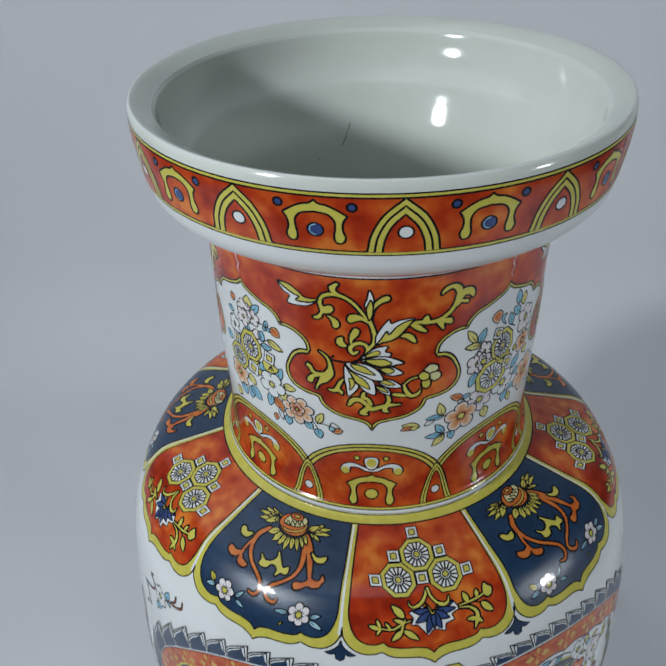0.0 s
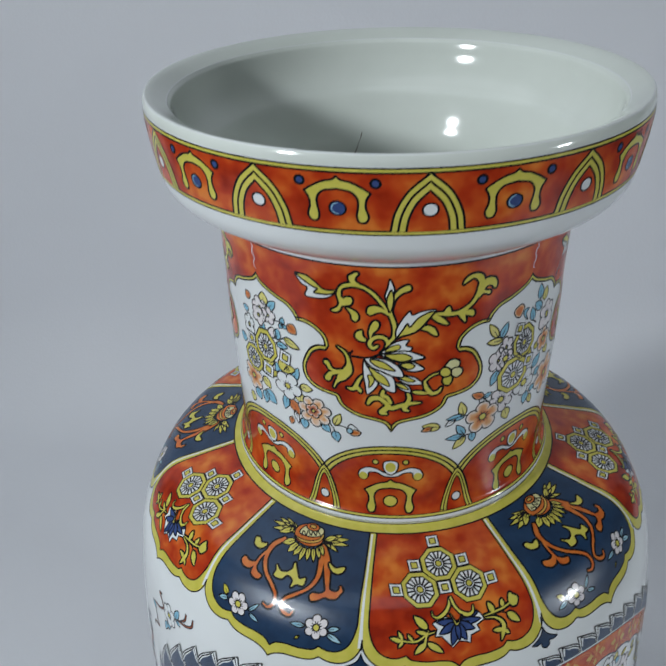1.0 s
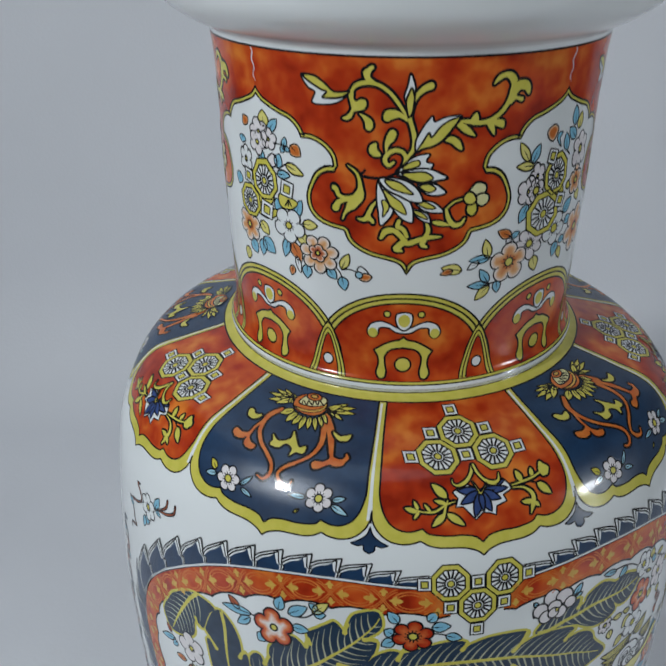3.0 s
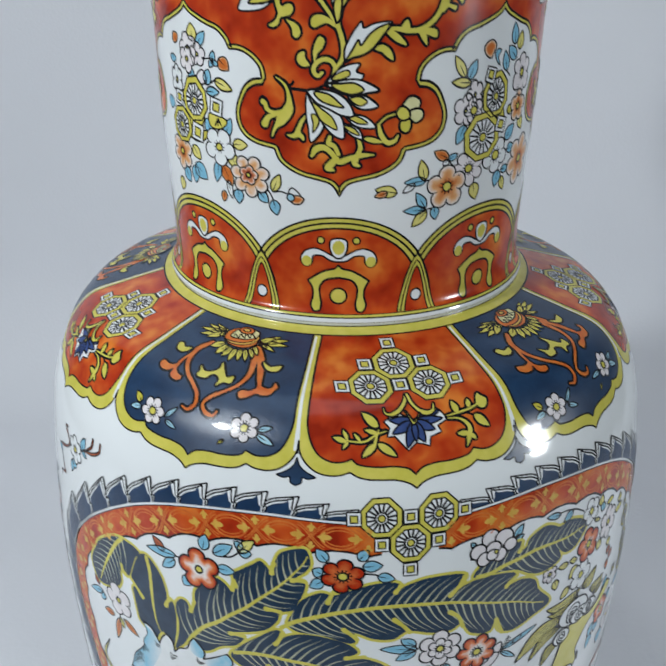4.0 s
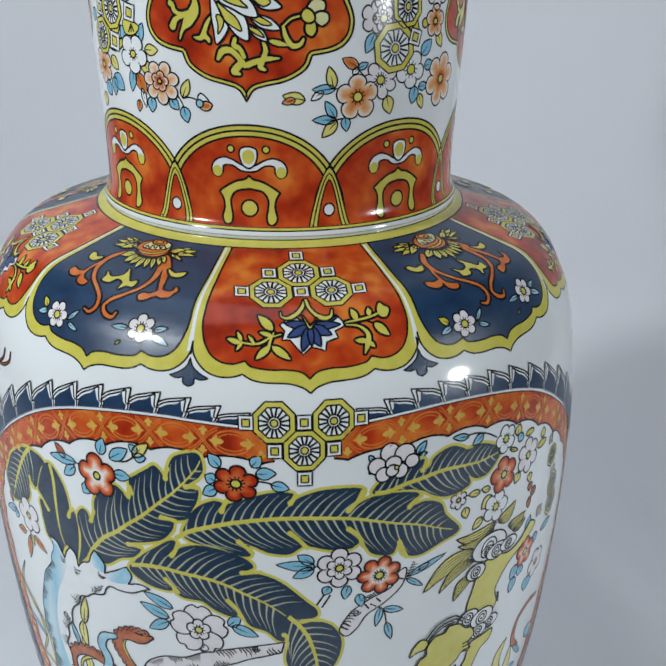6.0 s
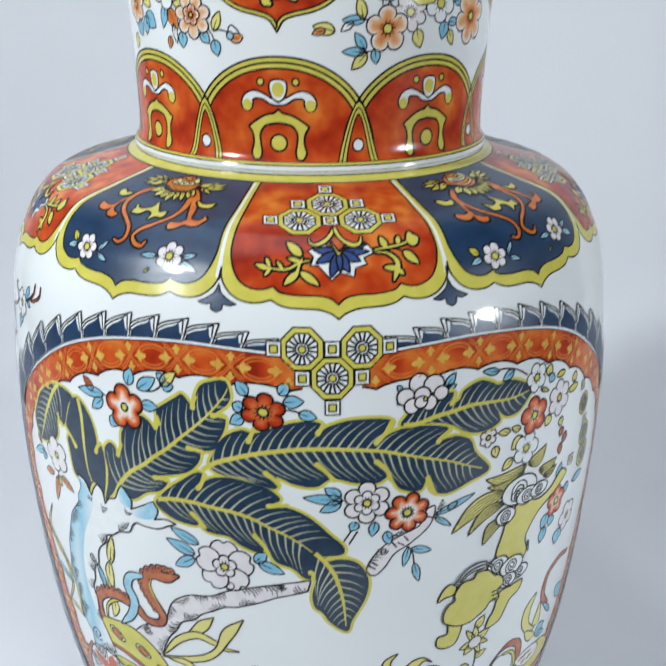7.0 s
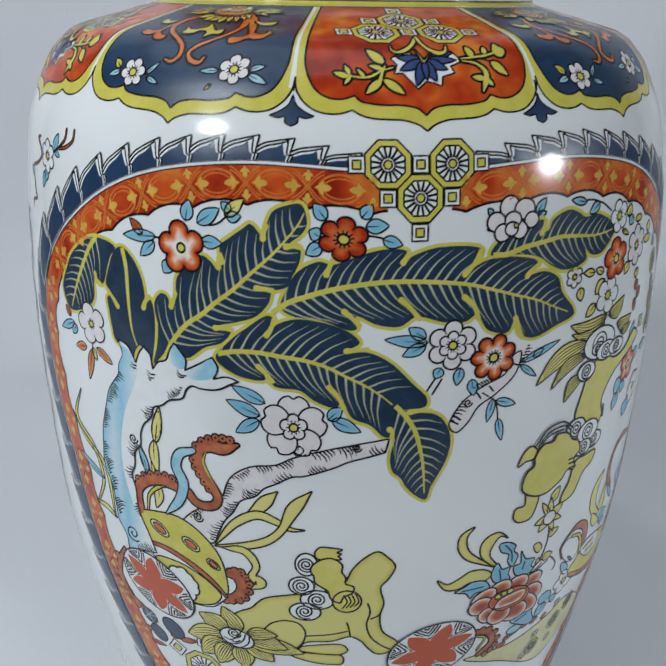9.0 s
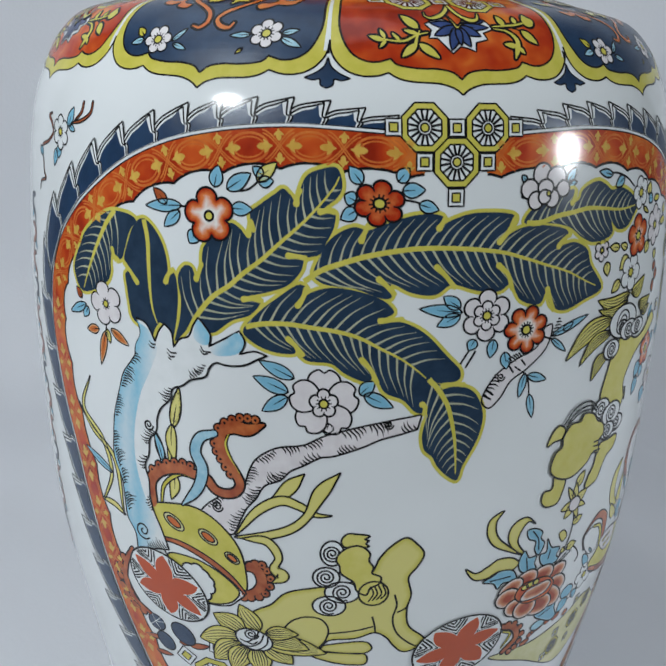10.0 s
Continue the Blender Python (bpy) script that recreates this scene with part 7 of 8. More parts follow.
def spotted_bowl():
    """A yellow boat-shaped bowl with orange eyes and a rust rim."""
    a = Art()
    a.shape([(-102, 425.9), (-92.3, 425.1), (-82.1, 427.7), (-72.5, 433.9), (-67.2, 439.9), (-70.7, 444.8), (-74.2, 447.8), (-85.9, 448.6), (-94.8, 439.6)], WHITE, 8, 0.34)
    a.shape([(-99.4, 431.4), (-88, 429.7), (-78, 432.9), (-71.2, 437.9), (-69.6, 440.5), (-71.6, 444.5), (-75.6, 447.2), (-82.2, 448.4), (-91.7, 441.8)], YELLOW, 9, 0.34)
    a.shape([(-106.8, 412.7), (-95.9, 408.7), (-85.5, 408.2), (-77.3, 412.1), (-70.8, 418.9), (-67.5, 427.4), (-67.1, 439), (-72.5, 433.9), (-82.1, 427.7), (-92.3, 424.7), (-101.9, 425.2), (-105.8, 420.9)], YELLOW, 11, 0.34)
    a.brush([(-106, 425.3), (-93.9, 424.8), (-82.1, 428.5), (-72.5, 434.7), (-67.4, 440.3)], [1.4, 2.2, 2.4, 1.0], RUST, 13, 0.3)
    a.shape(ring(-96, 416.2, 4.8, 2.5, 28), PALE, 14, 0.3)
    a.shape(ring(-96, 416.2, 3.26, 1.55, 28), ORANGE, 16, 0.3)
    a.shape(ring(-81.7, 418.8, 4.2, 2.3, 30), PALE, 14, 0.3)
    a.shape(ring(-81.7, 418.8, 2.86, 1.43, 30), ORANGE, 16, 0.3)
    a.shape(ring(-72.3, 425.6, 3.2, 1.7, 34), PALE, 14, 0.3)
    a.shape(ring(-72.3, 425.6, 2.18, 1.05, 34), ORANGE, 16, 0.3)
    a.fuse = 2
    a.shape(ring(-63.6, 426.4, 1.4, n=12), RUST, 5, 0.26)
    a.shape(ring(-61, 426.5, 1.4, n=12), RUST, 5, 0.26)
    a.shape(ring(-59.1, 428.7, 1.4, n=12), RUST, 5, 0.26)
    a.shape(ring(-57.8, 431.9, 1.4, n=12), RUST, 5, 0.26)
    a.shape(ring(-58.1, 435.4, 1.4, n=12), RUST, 5, 0.26)
    a.shape(ring(-59.7, 438.8, 1.4, n=12), RUST, 5, 0.26)
    a.shape(ring(-62.1, 440.8, 1.4, n=12), RUST, 5, 0.26)
    a.shape(ring(-65.2, 441.8, 1.4, n=12), RUST, 5, 0.26)
    a.shape(ring(-67.9, 442.3, 1.4, n=12), RUST, 5, 0.26)
    a.fill(ring(-61, 426.5, 0.5, n=8), INK, 19)
    a.fill(ring(-59.1, 428.7, 0.5, n=8), INK, 19)
    a.fill(ring(-57.8, 431.9, 0.5, n=8), INK, 19)
    a.fill(ring(-58.1, 435.4, 0.5, n=8), INK, 19)
    a.fill(ring(-59.7, 438.8, 0.5, n=8), INK, 19)
    a.shape([(-66.3, 426.4), (-62.3, 427.2), (-59.4, 431.4), (-59.8, 436.9), (-63.8, 440.5), (-68.5, 441.2)], RUST, 7, 0.34)
    a.fuse = None
    a.shape([(-67.3, 430.5), (-64.3, 430.7), (-63.1, 434.4), (-65.1, 437.9), (-67.9, 438.8)], WHITE, 9, 0.3)
    return a


def brocade_ball(x, y, wide, high, turn):
    """A ball with an orange star over black and white chevrons."""
    a = Art(x, y, 1.0, turn)
    a.m = a.m @ np.diag([wide, high])
    a.shape(ring(0, 0, 1, 1, 0, 60), WHITE, 40, 0.4)
    t = np.linspace(0, 2 * math.pi, 241)

    def star(k):
        off = np.abs((t / (2 * math.pi) * 6) % 1 - 0.5) * 2
        q = k * (0.44 + 0.56 * off**0.85)
        return np.stack([q * np.cos(t + 0.1 * q), q * np.sin(t + 0.1 * q)], -1)

    for valley in range(6):
        at = 2 * math.pi * (valley + 0.5) / 6 + 0.05
        for k in range(5):
            apex = 0.5 + 0.125 * k
            for arm in (-0.72, 0.72):
                u = np.linspace(0, 0.75, 16)
                p = np.stack([apex * math.cos(at) + u * np.cos(at + arm * (1 - 0.25 * u)), apex * math.sin(at) + u * np.sin(at + arm * (1 - 0.25 * u))], -1)
                p = p[np.hypot(*p.T) < 0.985]
                if len(p) > 2:
                    a.line(p, 0.36, INK, 42)
    a.fill(star(1.0)[:-1], WHITE, 44)
    a.fill(star(0.93)[:-1], BLAZE, 45, wash=0.3 * a.k)
    return a

BALLS = [(-100.9, 447.1, 19.5, 14.2, 28), (15.0, 467.6, 19.0, 15.4, -18)]


def grass_blades():
    """Yellow-green blades that spring beside the bowl."""
    a = Art()
    a.brush([(-62.1, 404.3), (-56.4, 400), (-51.5, 394.7), (-46.5, 389.4)], [0.4, 3, 5.0, 0.4], LEMON, 8, 0.3, wash=1.0)
    a.brush([(-70.7, 415.2), (-62.1, 404.3), (-53.9, 399.8), (-47.9, 401.3), (-41.8, 404.2), (-36.8, 404.2)], [0.5, 2.6, 3.4, 3.4, 2.4, 0.4], LEMON, 11, 0.3, wash=1.0)
    a.brush([(-71, 416.3), (-60.3, 414.1), (-50.3, 410), (-45.2, 405), (-40.7, 395.9), (-34.4, 388.3)], [0.5, 2.8, 3.2, 3, 5.0, 0.4], LEMON, 14, 0.3, wash=1.0)
    a.brush([(-68, 416.3), (-59, 416.3), (-55, 422.3), (-56.5, 427.4), (-53.2, 430), (-57.1, 433.6)], [0.5, 3, 3.4, 2.6, 4.4, 0.5], LEMON, 17, 0.3, wash=1.0)
    a.brush([(-135.5, 369.9), (-141.8, 383.6), (-130.7, 393.2), (-126.6, 405.5), (-132.9, 418.9)], [0.4, 1.8, 2.0, 1.8, 0.8], LEMON, 5, 0.3, wash=0.8)
    a.brush([(-144.9, 382.8), (-137, 390.9), (-124.7, 398.4), (-121.2, 421.4)], [0.4, 1.8, 2.0, 0.6], LEMON, 5, 0.3, wash=0.8)
    a.brush([(-134, 418.8), (-126.6, 418.7), (-120.7, 421.2)], [0.6, 2.2, 2.4, 0.8], LEMON, 5, 0.3, wash=0.8)
    a.leaf(-125.6, 405.5, -142.8, 399.5, 3.2, SKYWASH, 6, wash=1.0)
    a.leaf(-94.1, 377.3, -91.6, 365.7, 3.8, LEMON, 6, wash=1.0)
    a.leaf(-96.3, 393.6, -94.1, 378.1, 3.6, LEMON, 6, wash=1.0)
    a.leaf(-99.5, 393.2, -102.4, 381.7, 3.4, SKYWASH, 6, wash=1.0)
    return a


def plums():
    """Three dark blue plums with rust leaves, a rust fringe and octagon tiles."""
    a = Art()
    a.leaf(-91.9, 476.4, -82.7, 472.9, 3.0, RUST, 5, 0.28, vein=False)
    a.leaf(-97.4, 476.5, -90.4, 474.5, 2.6, RUST, 5, 0.28, vein=False)
    a.leaf(-106.2, 478.4, -115.9, 480.7, 2.6, RUST, 5, 0.28, vein=False)
    a.leaf(-110.7, 487.4, -101.4, 485.8, 2.6, RUST, 5, 0.28, vein=False)
    a.shape(ring(-108.4, 470.4, 4.4, 3.9, 20), NAVY, 8)
    a.shape(ring(-104.4, 478.9, 5.0, 4.0, 42), NAVY, 9)
    a.shape(ring(-95.1, 470.9, 6.2, 4.6, 38), NAVY, 10)
    a.line(np.array([(-109.1, 470.3), (-110.6, 466.8)]), 0.3, WHITE, 13)
    a.line(np.array([(-109.1, 470.3), (-104.1, 464.9)]), 0.3, WHITE, 13)
    a.line(np.array([(-109.1, 470.3), (-103.6, 468.6)]), 0.3, WHITE, 13)
    a.line(np.array([(-109.1, 470.3), (-106.6, 473.6)]), 0.3, WHITE, 13)
    a.line(np.array([(-109.1, 470.3), (-113.2, 474.2)]), 0.3, WHITE, 13)
    a.fuse = 4
    a.shape(ring(-123.9, 442.8, 1.8, n=12), RUST, 4, 0.28)
    a.shape(ring(-126.9, 448.9, 1.8, n=12), RUST, 4, 0.28)
    a.shape(ring(-127.4, 454.3, 1.8, n=12), RUST, 4, 0.28)
    a.shape(ring(-126.8, 459.2, 1.8, n=12), RUST, 4, 0.28)
    a.shape(ring(-124.6, 463.4, 1.8, n=12), RUST, 4, 0.28)
    a.shape(ring(-120.8, 466.8, 1.8, n=12), RUST, 4, 0.28)
    a.shape(ring(-115.4, 467.6, 1.8, n=12), RUST, 4, 0.28)
    a.brush([(-118.1, 436), (-123, 445.3), (-124.1, 455.4), (-119.4, 463.4), (-111.5, 467)], [1.2, 2.4, 2.6, 2.4, 1.4], RUST, 4, 0.28)
    a.fuse = None
    a.fuse = 24
    a.shape(ring(-87.5, 440.4, 6.5, 4.5, 48), WHITE, 24, 0.3)
    a.shape(ring(-90.2, 435.4, 2.6, n=16), WHITE, 24, 0.3)
    a.shape(ring(-86.9, 434.7, 2.6, n=16), WHITE, 24, 0.3)
    a.shape(ring(-84.5, 436.7, 2.8, n=16), WHITE, 24, 0.3)
    a.shape(ring(-82.3, 438.8, 2.4, n=16), WHITE, 24, 0.3)
    a.shape(ring(-81.8, 441.4, 2.2, n=16), WHITE, 24, 0.3)
    a.shape(ring(-83.7, 444.8, 2.4, n=16), WHITE, 24, 0.3)
    a.fuse = None
    a.wheel(-81, 489.4, 10.5, layer=5)
    a.frame_square(-94.4, 482.5, 3.6, turn=30, layer=11)
    a.frame_square(-79.7, 472.3, 3.3, turn=4, layer=11)
    return a


def thistle():
    """A coiled bud among striped yellow leaves."""
    a = Art()
    a.striped(-61.9, 457.9, -69.8, 445.8, 6.5, 16, -0.6, 4)
    a.striped(-67.7, 460.3, -80.5, 453.5, 8.0, 18, 0.8, 5)
    a.striped(-69.5, 462.8, -87, 469.2, 8.5, 20, 0.6, 5)
    a.striped(-69.5, 466, -81, 478.5, 8.0, 22, 0.6, 6)
    a.striped(-67, 467.4, -73.2, 481.6, 7.5, 24, 0.4, 6)
    a.striped(-63.3, 467.2, -61, 480.5, 7.5, 26, -0.4, 6)
    a.striped(-60.3, 464.8, -48.9, 473, 8.0, 28, -1.0, 6)
    a.striped(-60.6, 463.6, -36.4, 466, 7.5, 30, -1.2, 6)
    a.striped(-60, 461.8, -43, 464.5, 7.0, 32, -1.4, 6)
    a.striped(-60, 459.4, -47.1, 456.9, 5.6, 34, -1.0, 5)
    a.shape(ring(-64.1, 462.9, 7.4, 5.4, 14), WHITE, 38, 0.36)
    a.spiral(-65.2, 460.1, 3.0, 2.0, 0, 0.36, 41)
    a.line([(-69.8, 463.9), (-67, 464.7), (-64.6, 462.8), (-62.6, 459.5), (-62.2, 457.4)], 0.34, INK, 41)
    a.line([(-68.7, 466.8), (-65.3, 466.8), (-61.6, 463.8), (-60.3, 459.4)], 0.34, INK, 41)
    a.line([(-65.7, 469), (-62, 467.7), (-59, 464.1), (-58.7, 460.3)], 0.34, INK, 41)
    a.line([(-67, 464.7), (-64.6, 465.4), (-62.6, 463.6)], 0.34, INK, 41)
    return a


def crouching_form():
    """A plain yellow rounded form with curled grey locks."""
    a = Art()
    a.shape([(-39.3, 463.1), (-30.3, 460.1), (-21.6, 459.9), (-19.7, 463.4), (-22.4, 465.7), (-30.1, 465.7), (-38.5, 464.9)], LEMON, 5, 0.34, 2)
    a.shape([(-40.8, 465.5), (-30.1, 465.7), (-21.8, 466.6), (-21.5, 471.1), (-26.7, 471.8), (-36.0, 470.3), (-42.2, 467.6)], LEMON, 5, 0.34, 2)
    a.shape([(-69.9, 455.4), (-62.6, 446.7), (-57.6, 443.4), (-52.3, 437.5), (-41.7, 433.9), (-31.5, 431.8), (-22.3, 427.3), (-19.1, 420.4), (-15.0, 415.5), (-10.1, 412.8), (-6.6, 415.1), (-3.3, 419.8), (-5.5, 425.3), (-8.3, 429.4), (-6.8, 437.2), (-7.9, 443.5), (-6.6, 452.2), (0.2, 460.5), (-2.6, 464.6), (-7.7, 466.0), (-11.9, 461.9), (-14.5, 457.8), (-18.9, 454.8), (-25.9, 457.6), (-36.0, 459.3), (-40.0, 464.7), (-50.0, 463.2), (-57.9, 460.1)], LEMON, 7, 0.36, 3.0)
    a.begin("ink_stroke")
    a.line([(-53.2, 455.4), (-49.5, 450.0), (-44.3, 447.5), (-39.0, 448.3), (-36.3, 452.8), (-37.2, 459.3), (-40.0, 464.1)], 0.36, INK, 10)
    a.begin("ink_stroke")
    a.line([(-36.2, 455.4), (-26.1, 453.5), (-19.9, 451.5)], 0.36, INK, 10)
    a.begin("ink_stroke")
    a.line([(-12.9, 436.7), (-11.8, 441.3), (-12.9, 447.9), (-10.9, 455.4), (-5.7, 461.6), (-2.7, 463.7)], 0.36, INK, 10)
    a.begin("ink_stroke")
    a.line([(-20.5, 446.4), (-19.5, 450.5), (-18.9, 454.8)], 0.36, INK, 10)
    a.begin("ink_stroke")
    a.line([(-11.6, 445.0), (-8.6, 443.4), (-7.8, 442.1)], 0.36, INK, 10)
    a.shape([(-33.0, 413.4), (-31.0, 410.9), (-28.1, 410.9), (-23.1, 411.7), (-24.8, 412.9), (-23.4, 413.5), (-24.4, 414.5), (-23.3, 415.7), (-26.5, 416.1), (-29.3, 416.1), (-32.2, 415.8)], SAND, 11, 0.34)
    a.shape(ring(-36.0, 418.9, 4.2, 5.1, 0), WHITE, 13, 0.36)
    a.spiral(-36.0, 418.9, 3.5, 2.4, 60, 0.34, 15)
    a.shape(ring(-37.8, 429.1, 4.8, 4.3, 0), WHITE, 13, 0.36)
    a.spiral(-37.8, 429.1, 3.7, 2.4, 60, 0.34, 15)
    a.shape(ring(-31.8, 435.4, 6.4, 4.6, 0), WHITE, 13, 0.36)
    a.spiral(-31.8, 435.4, 3.9, 2.4, 60, 0.34, 15)
    a.shape(ring(-36.4, 441.7, 6.0, 4.4, 0), WHITE, 13, 0.36)
    a.spiral(-36.4, 441.7, 3.8, 2.4, 60, 0.34, 15)
    a.shape([(-31.1, 416.5), (-27.9, 415.4), (-25.1, 416.1), (-22.8, 418.6), (-23.0, 421.6), (-21.4, 424.3), (-21.6, 426.9), (-18.4, 428.7), (-18.8, 431.4), (-22.0, 433.5), (-23.3, 436.4), (-26.7, 434.6), (-28.0, 430.8), (-30.2, 429.1), (-32.8, 426.9), (-33.3, 423.9), (-34.5, 421.8), (-33.9, 419.2)], SAND, 18, 0.36)
    a.shape(ring(-20.7, 435.8, 5.4, 5.3, 0), SAND, 17, 0.36)
    a.begin("ink_stroke")
    a.line([(-22.0, 432.6), (-20.7, 435.8), (-22.4, 439.4)], 0.3, INK, 20)
    a.begin("ink_stroke")
    a.line([(-20.6, 432.3), (-19.3, 435.9), (-21.0, 439.0)], 0.3, INK, 20)
    a.begin("ink_stroke")
    a.line([(-19.2, 431.9), (-17.8, 435.9), (-19.5, 438.7)], 0.3, INK, 20)
    a.begin("ink_stroke")
    a.line([(-17.7, 431.6), (-16.3, 436.0), (-18.1, 438.3)], 0.3, INK, 20)
    return a


def climbing_form():
    """A plain yellow slanting form with curled grey locks."""
    a = Art()
    a.shape([(108.2, 348.2), (112.3, 351.9), (105.9, 356.0), (98.4, 358.8), (91.8, 361.9), (87.1, 367.4), (85.8, 371.1), (88.9, 378.8), (88.2, 373.3), (87.1, 379.5), (83.0, 383.6), (71.3, 377.0), (69.2, 372.5), (71.6, 363.1), (73.8, 356.4), (77.4, 352.8), (83.2, 352.1), (91.9, 355.2), (99.1, 354.0)], SAND, 23, 0.36)
    a.striped(81.9, 335.3, 60.4, 334.6, 5.1, 10, -3)
    a.striped(80.8, 338.0, 61.4, 338.3, 3.8, 12, -3)
    a.striped(82.7, 335.6, 93.5, 330.4, 4.9, 14, 2)
    a.striped(89.9, 340.8, 102.1, 339.9, 4.4, 16, 2)
    a.striped(93.3, 345.1, 102.6, 343.5, 2.9, 18, 1)
    a.striped(71.2, 343.2, 46.5, 355.0, 5.9, 20, 3.5)
    a.striped(71.3, 348.3, 53.9, 358.1, 4.2, 22, 3)
    a.striped(70.5, 356.4, 61.5, 364.6, 4.2, 24, 2)
    a.shape(ring(79.1, 345.6, 9.9, 6.6, 0), WHITE, 24, 0.36)
    a.spiral(79.1, 345.6, 5.6, 2.4, 60, 0.34, 26)
    a.shape(ring(78.0, 347.8, 3.7, 2.7, 0), WHITE, 27, 0.36)
    a.spiral(78.0, 347.8, 2.3, 2.4, 60, 0.34, 29)
    a.shape(ring(83.6, 349.9, 6.1, 4.0, 0), WHITE, 30, 0.36)
    a.spiral(83.6, 349.9, 3.4, 2.4, 60, 0.34, 32)
    a.shape(ring(91.2, 350.1, 5.5, 3.3, 0), WHITE, 33, 0.36)
    a.spiral(91.2, 350.1, 2.8, 2.4, 60, 0.34, 35)
    a.shape(ring(72.3, 355.4, 5.1, 3.8, 0), WHITE, 36, 0.36)
    a.spiral(72.3, 355.4, 3.2, 2.4, 60, 0.34, 38)
    a.shape(ring(70.8, 377.9, 5.6, 4.3, 0), WHITE, 39, 0.36)
    a.spiral(70.8, 377.9, 3.6, 2.4, 60, 0.34, 41)
    a.shape(ring(84.6, 387.0, 5.3, 3.4, 0), WHITE, 42, 0.36)
    a.spiral(84.6, 387.0, 2.9, 2.4, 60, 0.34, 44)
    a.shape(ring(79.1, 381.5, 6.7, 4.7, 0), WHITE, 45, 0.36)
    a.spiral(79.1, 381.5, 4.0, 2.4, 60, 0.34, 47)
    a.shape(ring(77.8, 388.3, 4.8, 3.5, 0), WHITE, 48, 0.36)
    a.spiral(77.8, 388.3, 3.0, 2.4, 60, 0.34, 50)
    a.shape([(48.7, 398.4), (54.9, 400.8), (53.8, 407.8), (52.0, 410.5), (46.1, 410.5), (43.6, 407.9), (44.3, 404.2), (48.2, 403.7)], SAND, 26, 0.36)
    a.shape([(74.3, 393.1), (80.2, 392.7), (87.7, 392.9), (86.2, 397.4), (81.0, 399.8), (78.6, 403.5), (75.8, 408.2), (68.4, 409.2), (69.3, 404.9), (71.6, 401.8)], SAND, 26, 0.36)
    a.shape([(42.8, 386.0), (44.5, 381.1), (47.5, 378.7), (50.8, 380.7), (49.9, 384.2), (46.0, 384.7)], SAND, 28, 0.34)
    a.shape([(51.3, 381.9), (53.9, 379.4), (58.7, 379.3), (60.2, 377.1), (66.1, 378.2), (69.4, 381.8), (73.2, 383.7), (75.1, 388.4), (72.4, 390.7), (73.3, 395.6), (68.9, 395.0), (66.6, 397.6), (63.0, 399.6), (58.1, 401.3), (51.9, 400.6), (46.2, 396.9), (45.8, 392.9), (47.6, 389.1), (50.3, 387.6), (50.1, 384.5)], SAND, 59, 0.36)
    a.begin("ink_stroke")
    a.line([(49.3, 379.2), (54.4, 373.7), (62.7, 372.5), (68.5, 376.6)], 0.34, INK, 58)
    a.begin("ink_stroke")
    a.line([(50.7, 379.6), (55.7, 375.1), (63.6, 374.4), (67.3, 377.2)], 0.34, INK, 58)
    a.begin("ink_stroke")
    a.line([(52.1, 378.9), (57.0, 376.1), (63.8, 375.7)], 0.34, INK, 58)
    a.begin("ink_stroke")
    a.line([(68.9, 390.5), (73.8, 390.7)], 0.34, INK, 62)
    a.begin("ink_stroke")
    a.line([(69.1, 392.3), (74.2, 392.8)], 0.34, INK, 62)
    a.begin("ink_stroke")
    a.line([(69.5, 394.4), (74.3, 394.8)], 0.34, INK, 62)
    return a


def stalk():
    """A leafy stalk with a small bud."""
    a = Art()
    a.begin("ink_stroke")
    a.line([(63.7, 416.2), (64.5, 424.3), (62.7, 432.0), (57.1, 439.6)], 0.4, INK, 5)
    a.begin("ink_stroke")
    a.line([(58.6, 436.2), (65.9, 434.7), (70.5, 437.8), (72.8, 442.1), (71.2, 444.5)], 0.34, INK, 5)
    a.leaf(62.9, 407.1, 67.0, 401.4, 4.5, LEMON, 6, 0.28, wash=1)
    a.leaf(63.3, 413.7, 57.9, 405.8, 2.6, LEMON, 7, 0.28, wash=1)
    a.leaf(63.3, 413.7, 62.8, 405.1, 3.4, LEMON, 7, 0.28, wash=1)
    a.leaf(63.3, 413.7, 70.5, 410.1, 4.2, LEMON, 7, 0.28, wash=1)
    a.leaf(63.3, 413.7, 70.9, 416.9, 2.7, LEMON, 7, 0.28, wash=1)
    a.leaf(63.3, 413.7, 55.3, 414.9, 3.6, LEMON, 7, 0.28, wash=1)
    a.leaf(63.3, 413.7, 58.0, 419.2, 4.3, LEMON, 7, 0.28, wash=1)
    a.leaf(63.3, 413.7, 66.7, 422.0, 2.9, LEMON, 7, 0.28, wash=1)
    a.leaf(64.1, 423.5, 70.3, 421.5, 3.7, LEMON, 7, 0.28, wash=1)
    a.shape([(56.7, 425.1), (59.6, 424.7), (61.7, 428.3), (59.2, 429.8)], LEMON, 7, 0.28, 1)
    a.leaf(62.8, 434.4, 69.0, 433.6, 4.2, LEMON, 7, 0.28, wash=1)
    a.leaf(61.9, 433.7, 59.1, 435.1, 2.6, LEMON, 7, 0.28, wash=1)
    a.shape(ring(63.4, 414.3, 3.4, 3.0, 0), PINK, 10, 0.3)
    return a


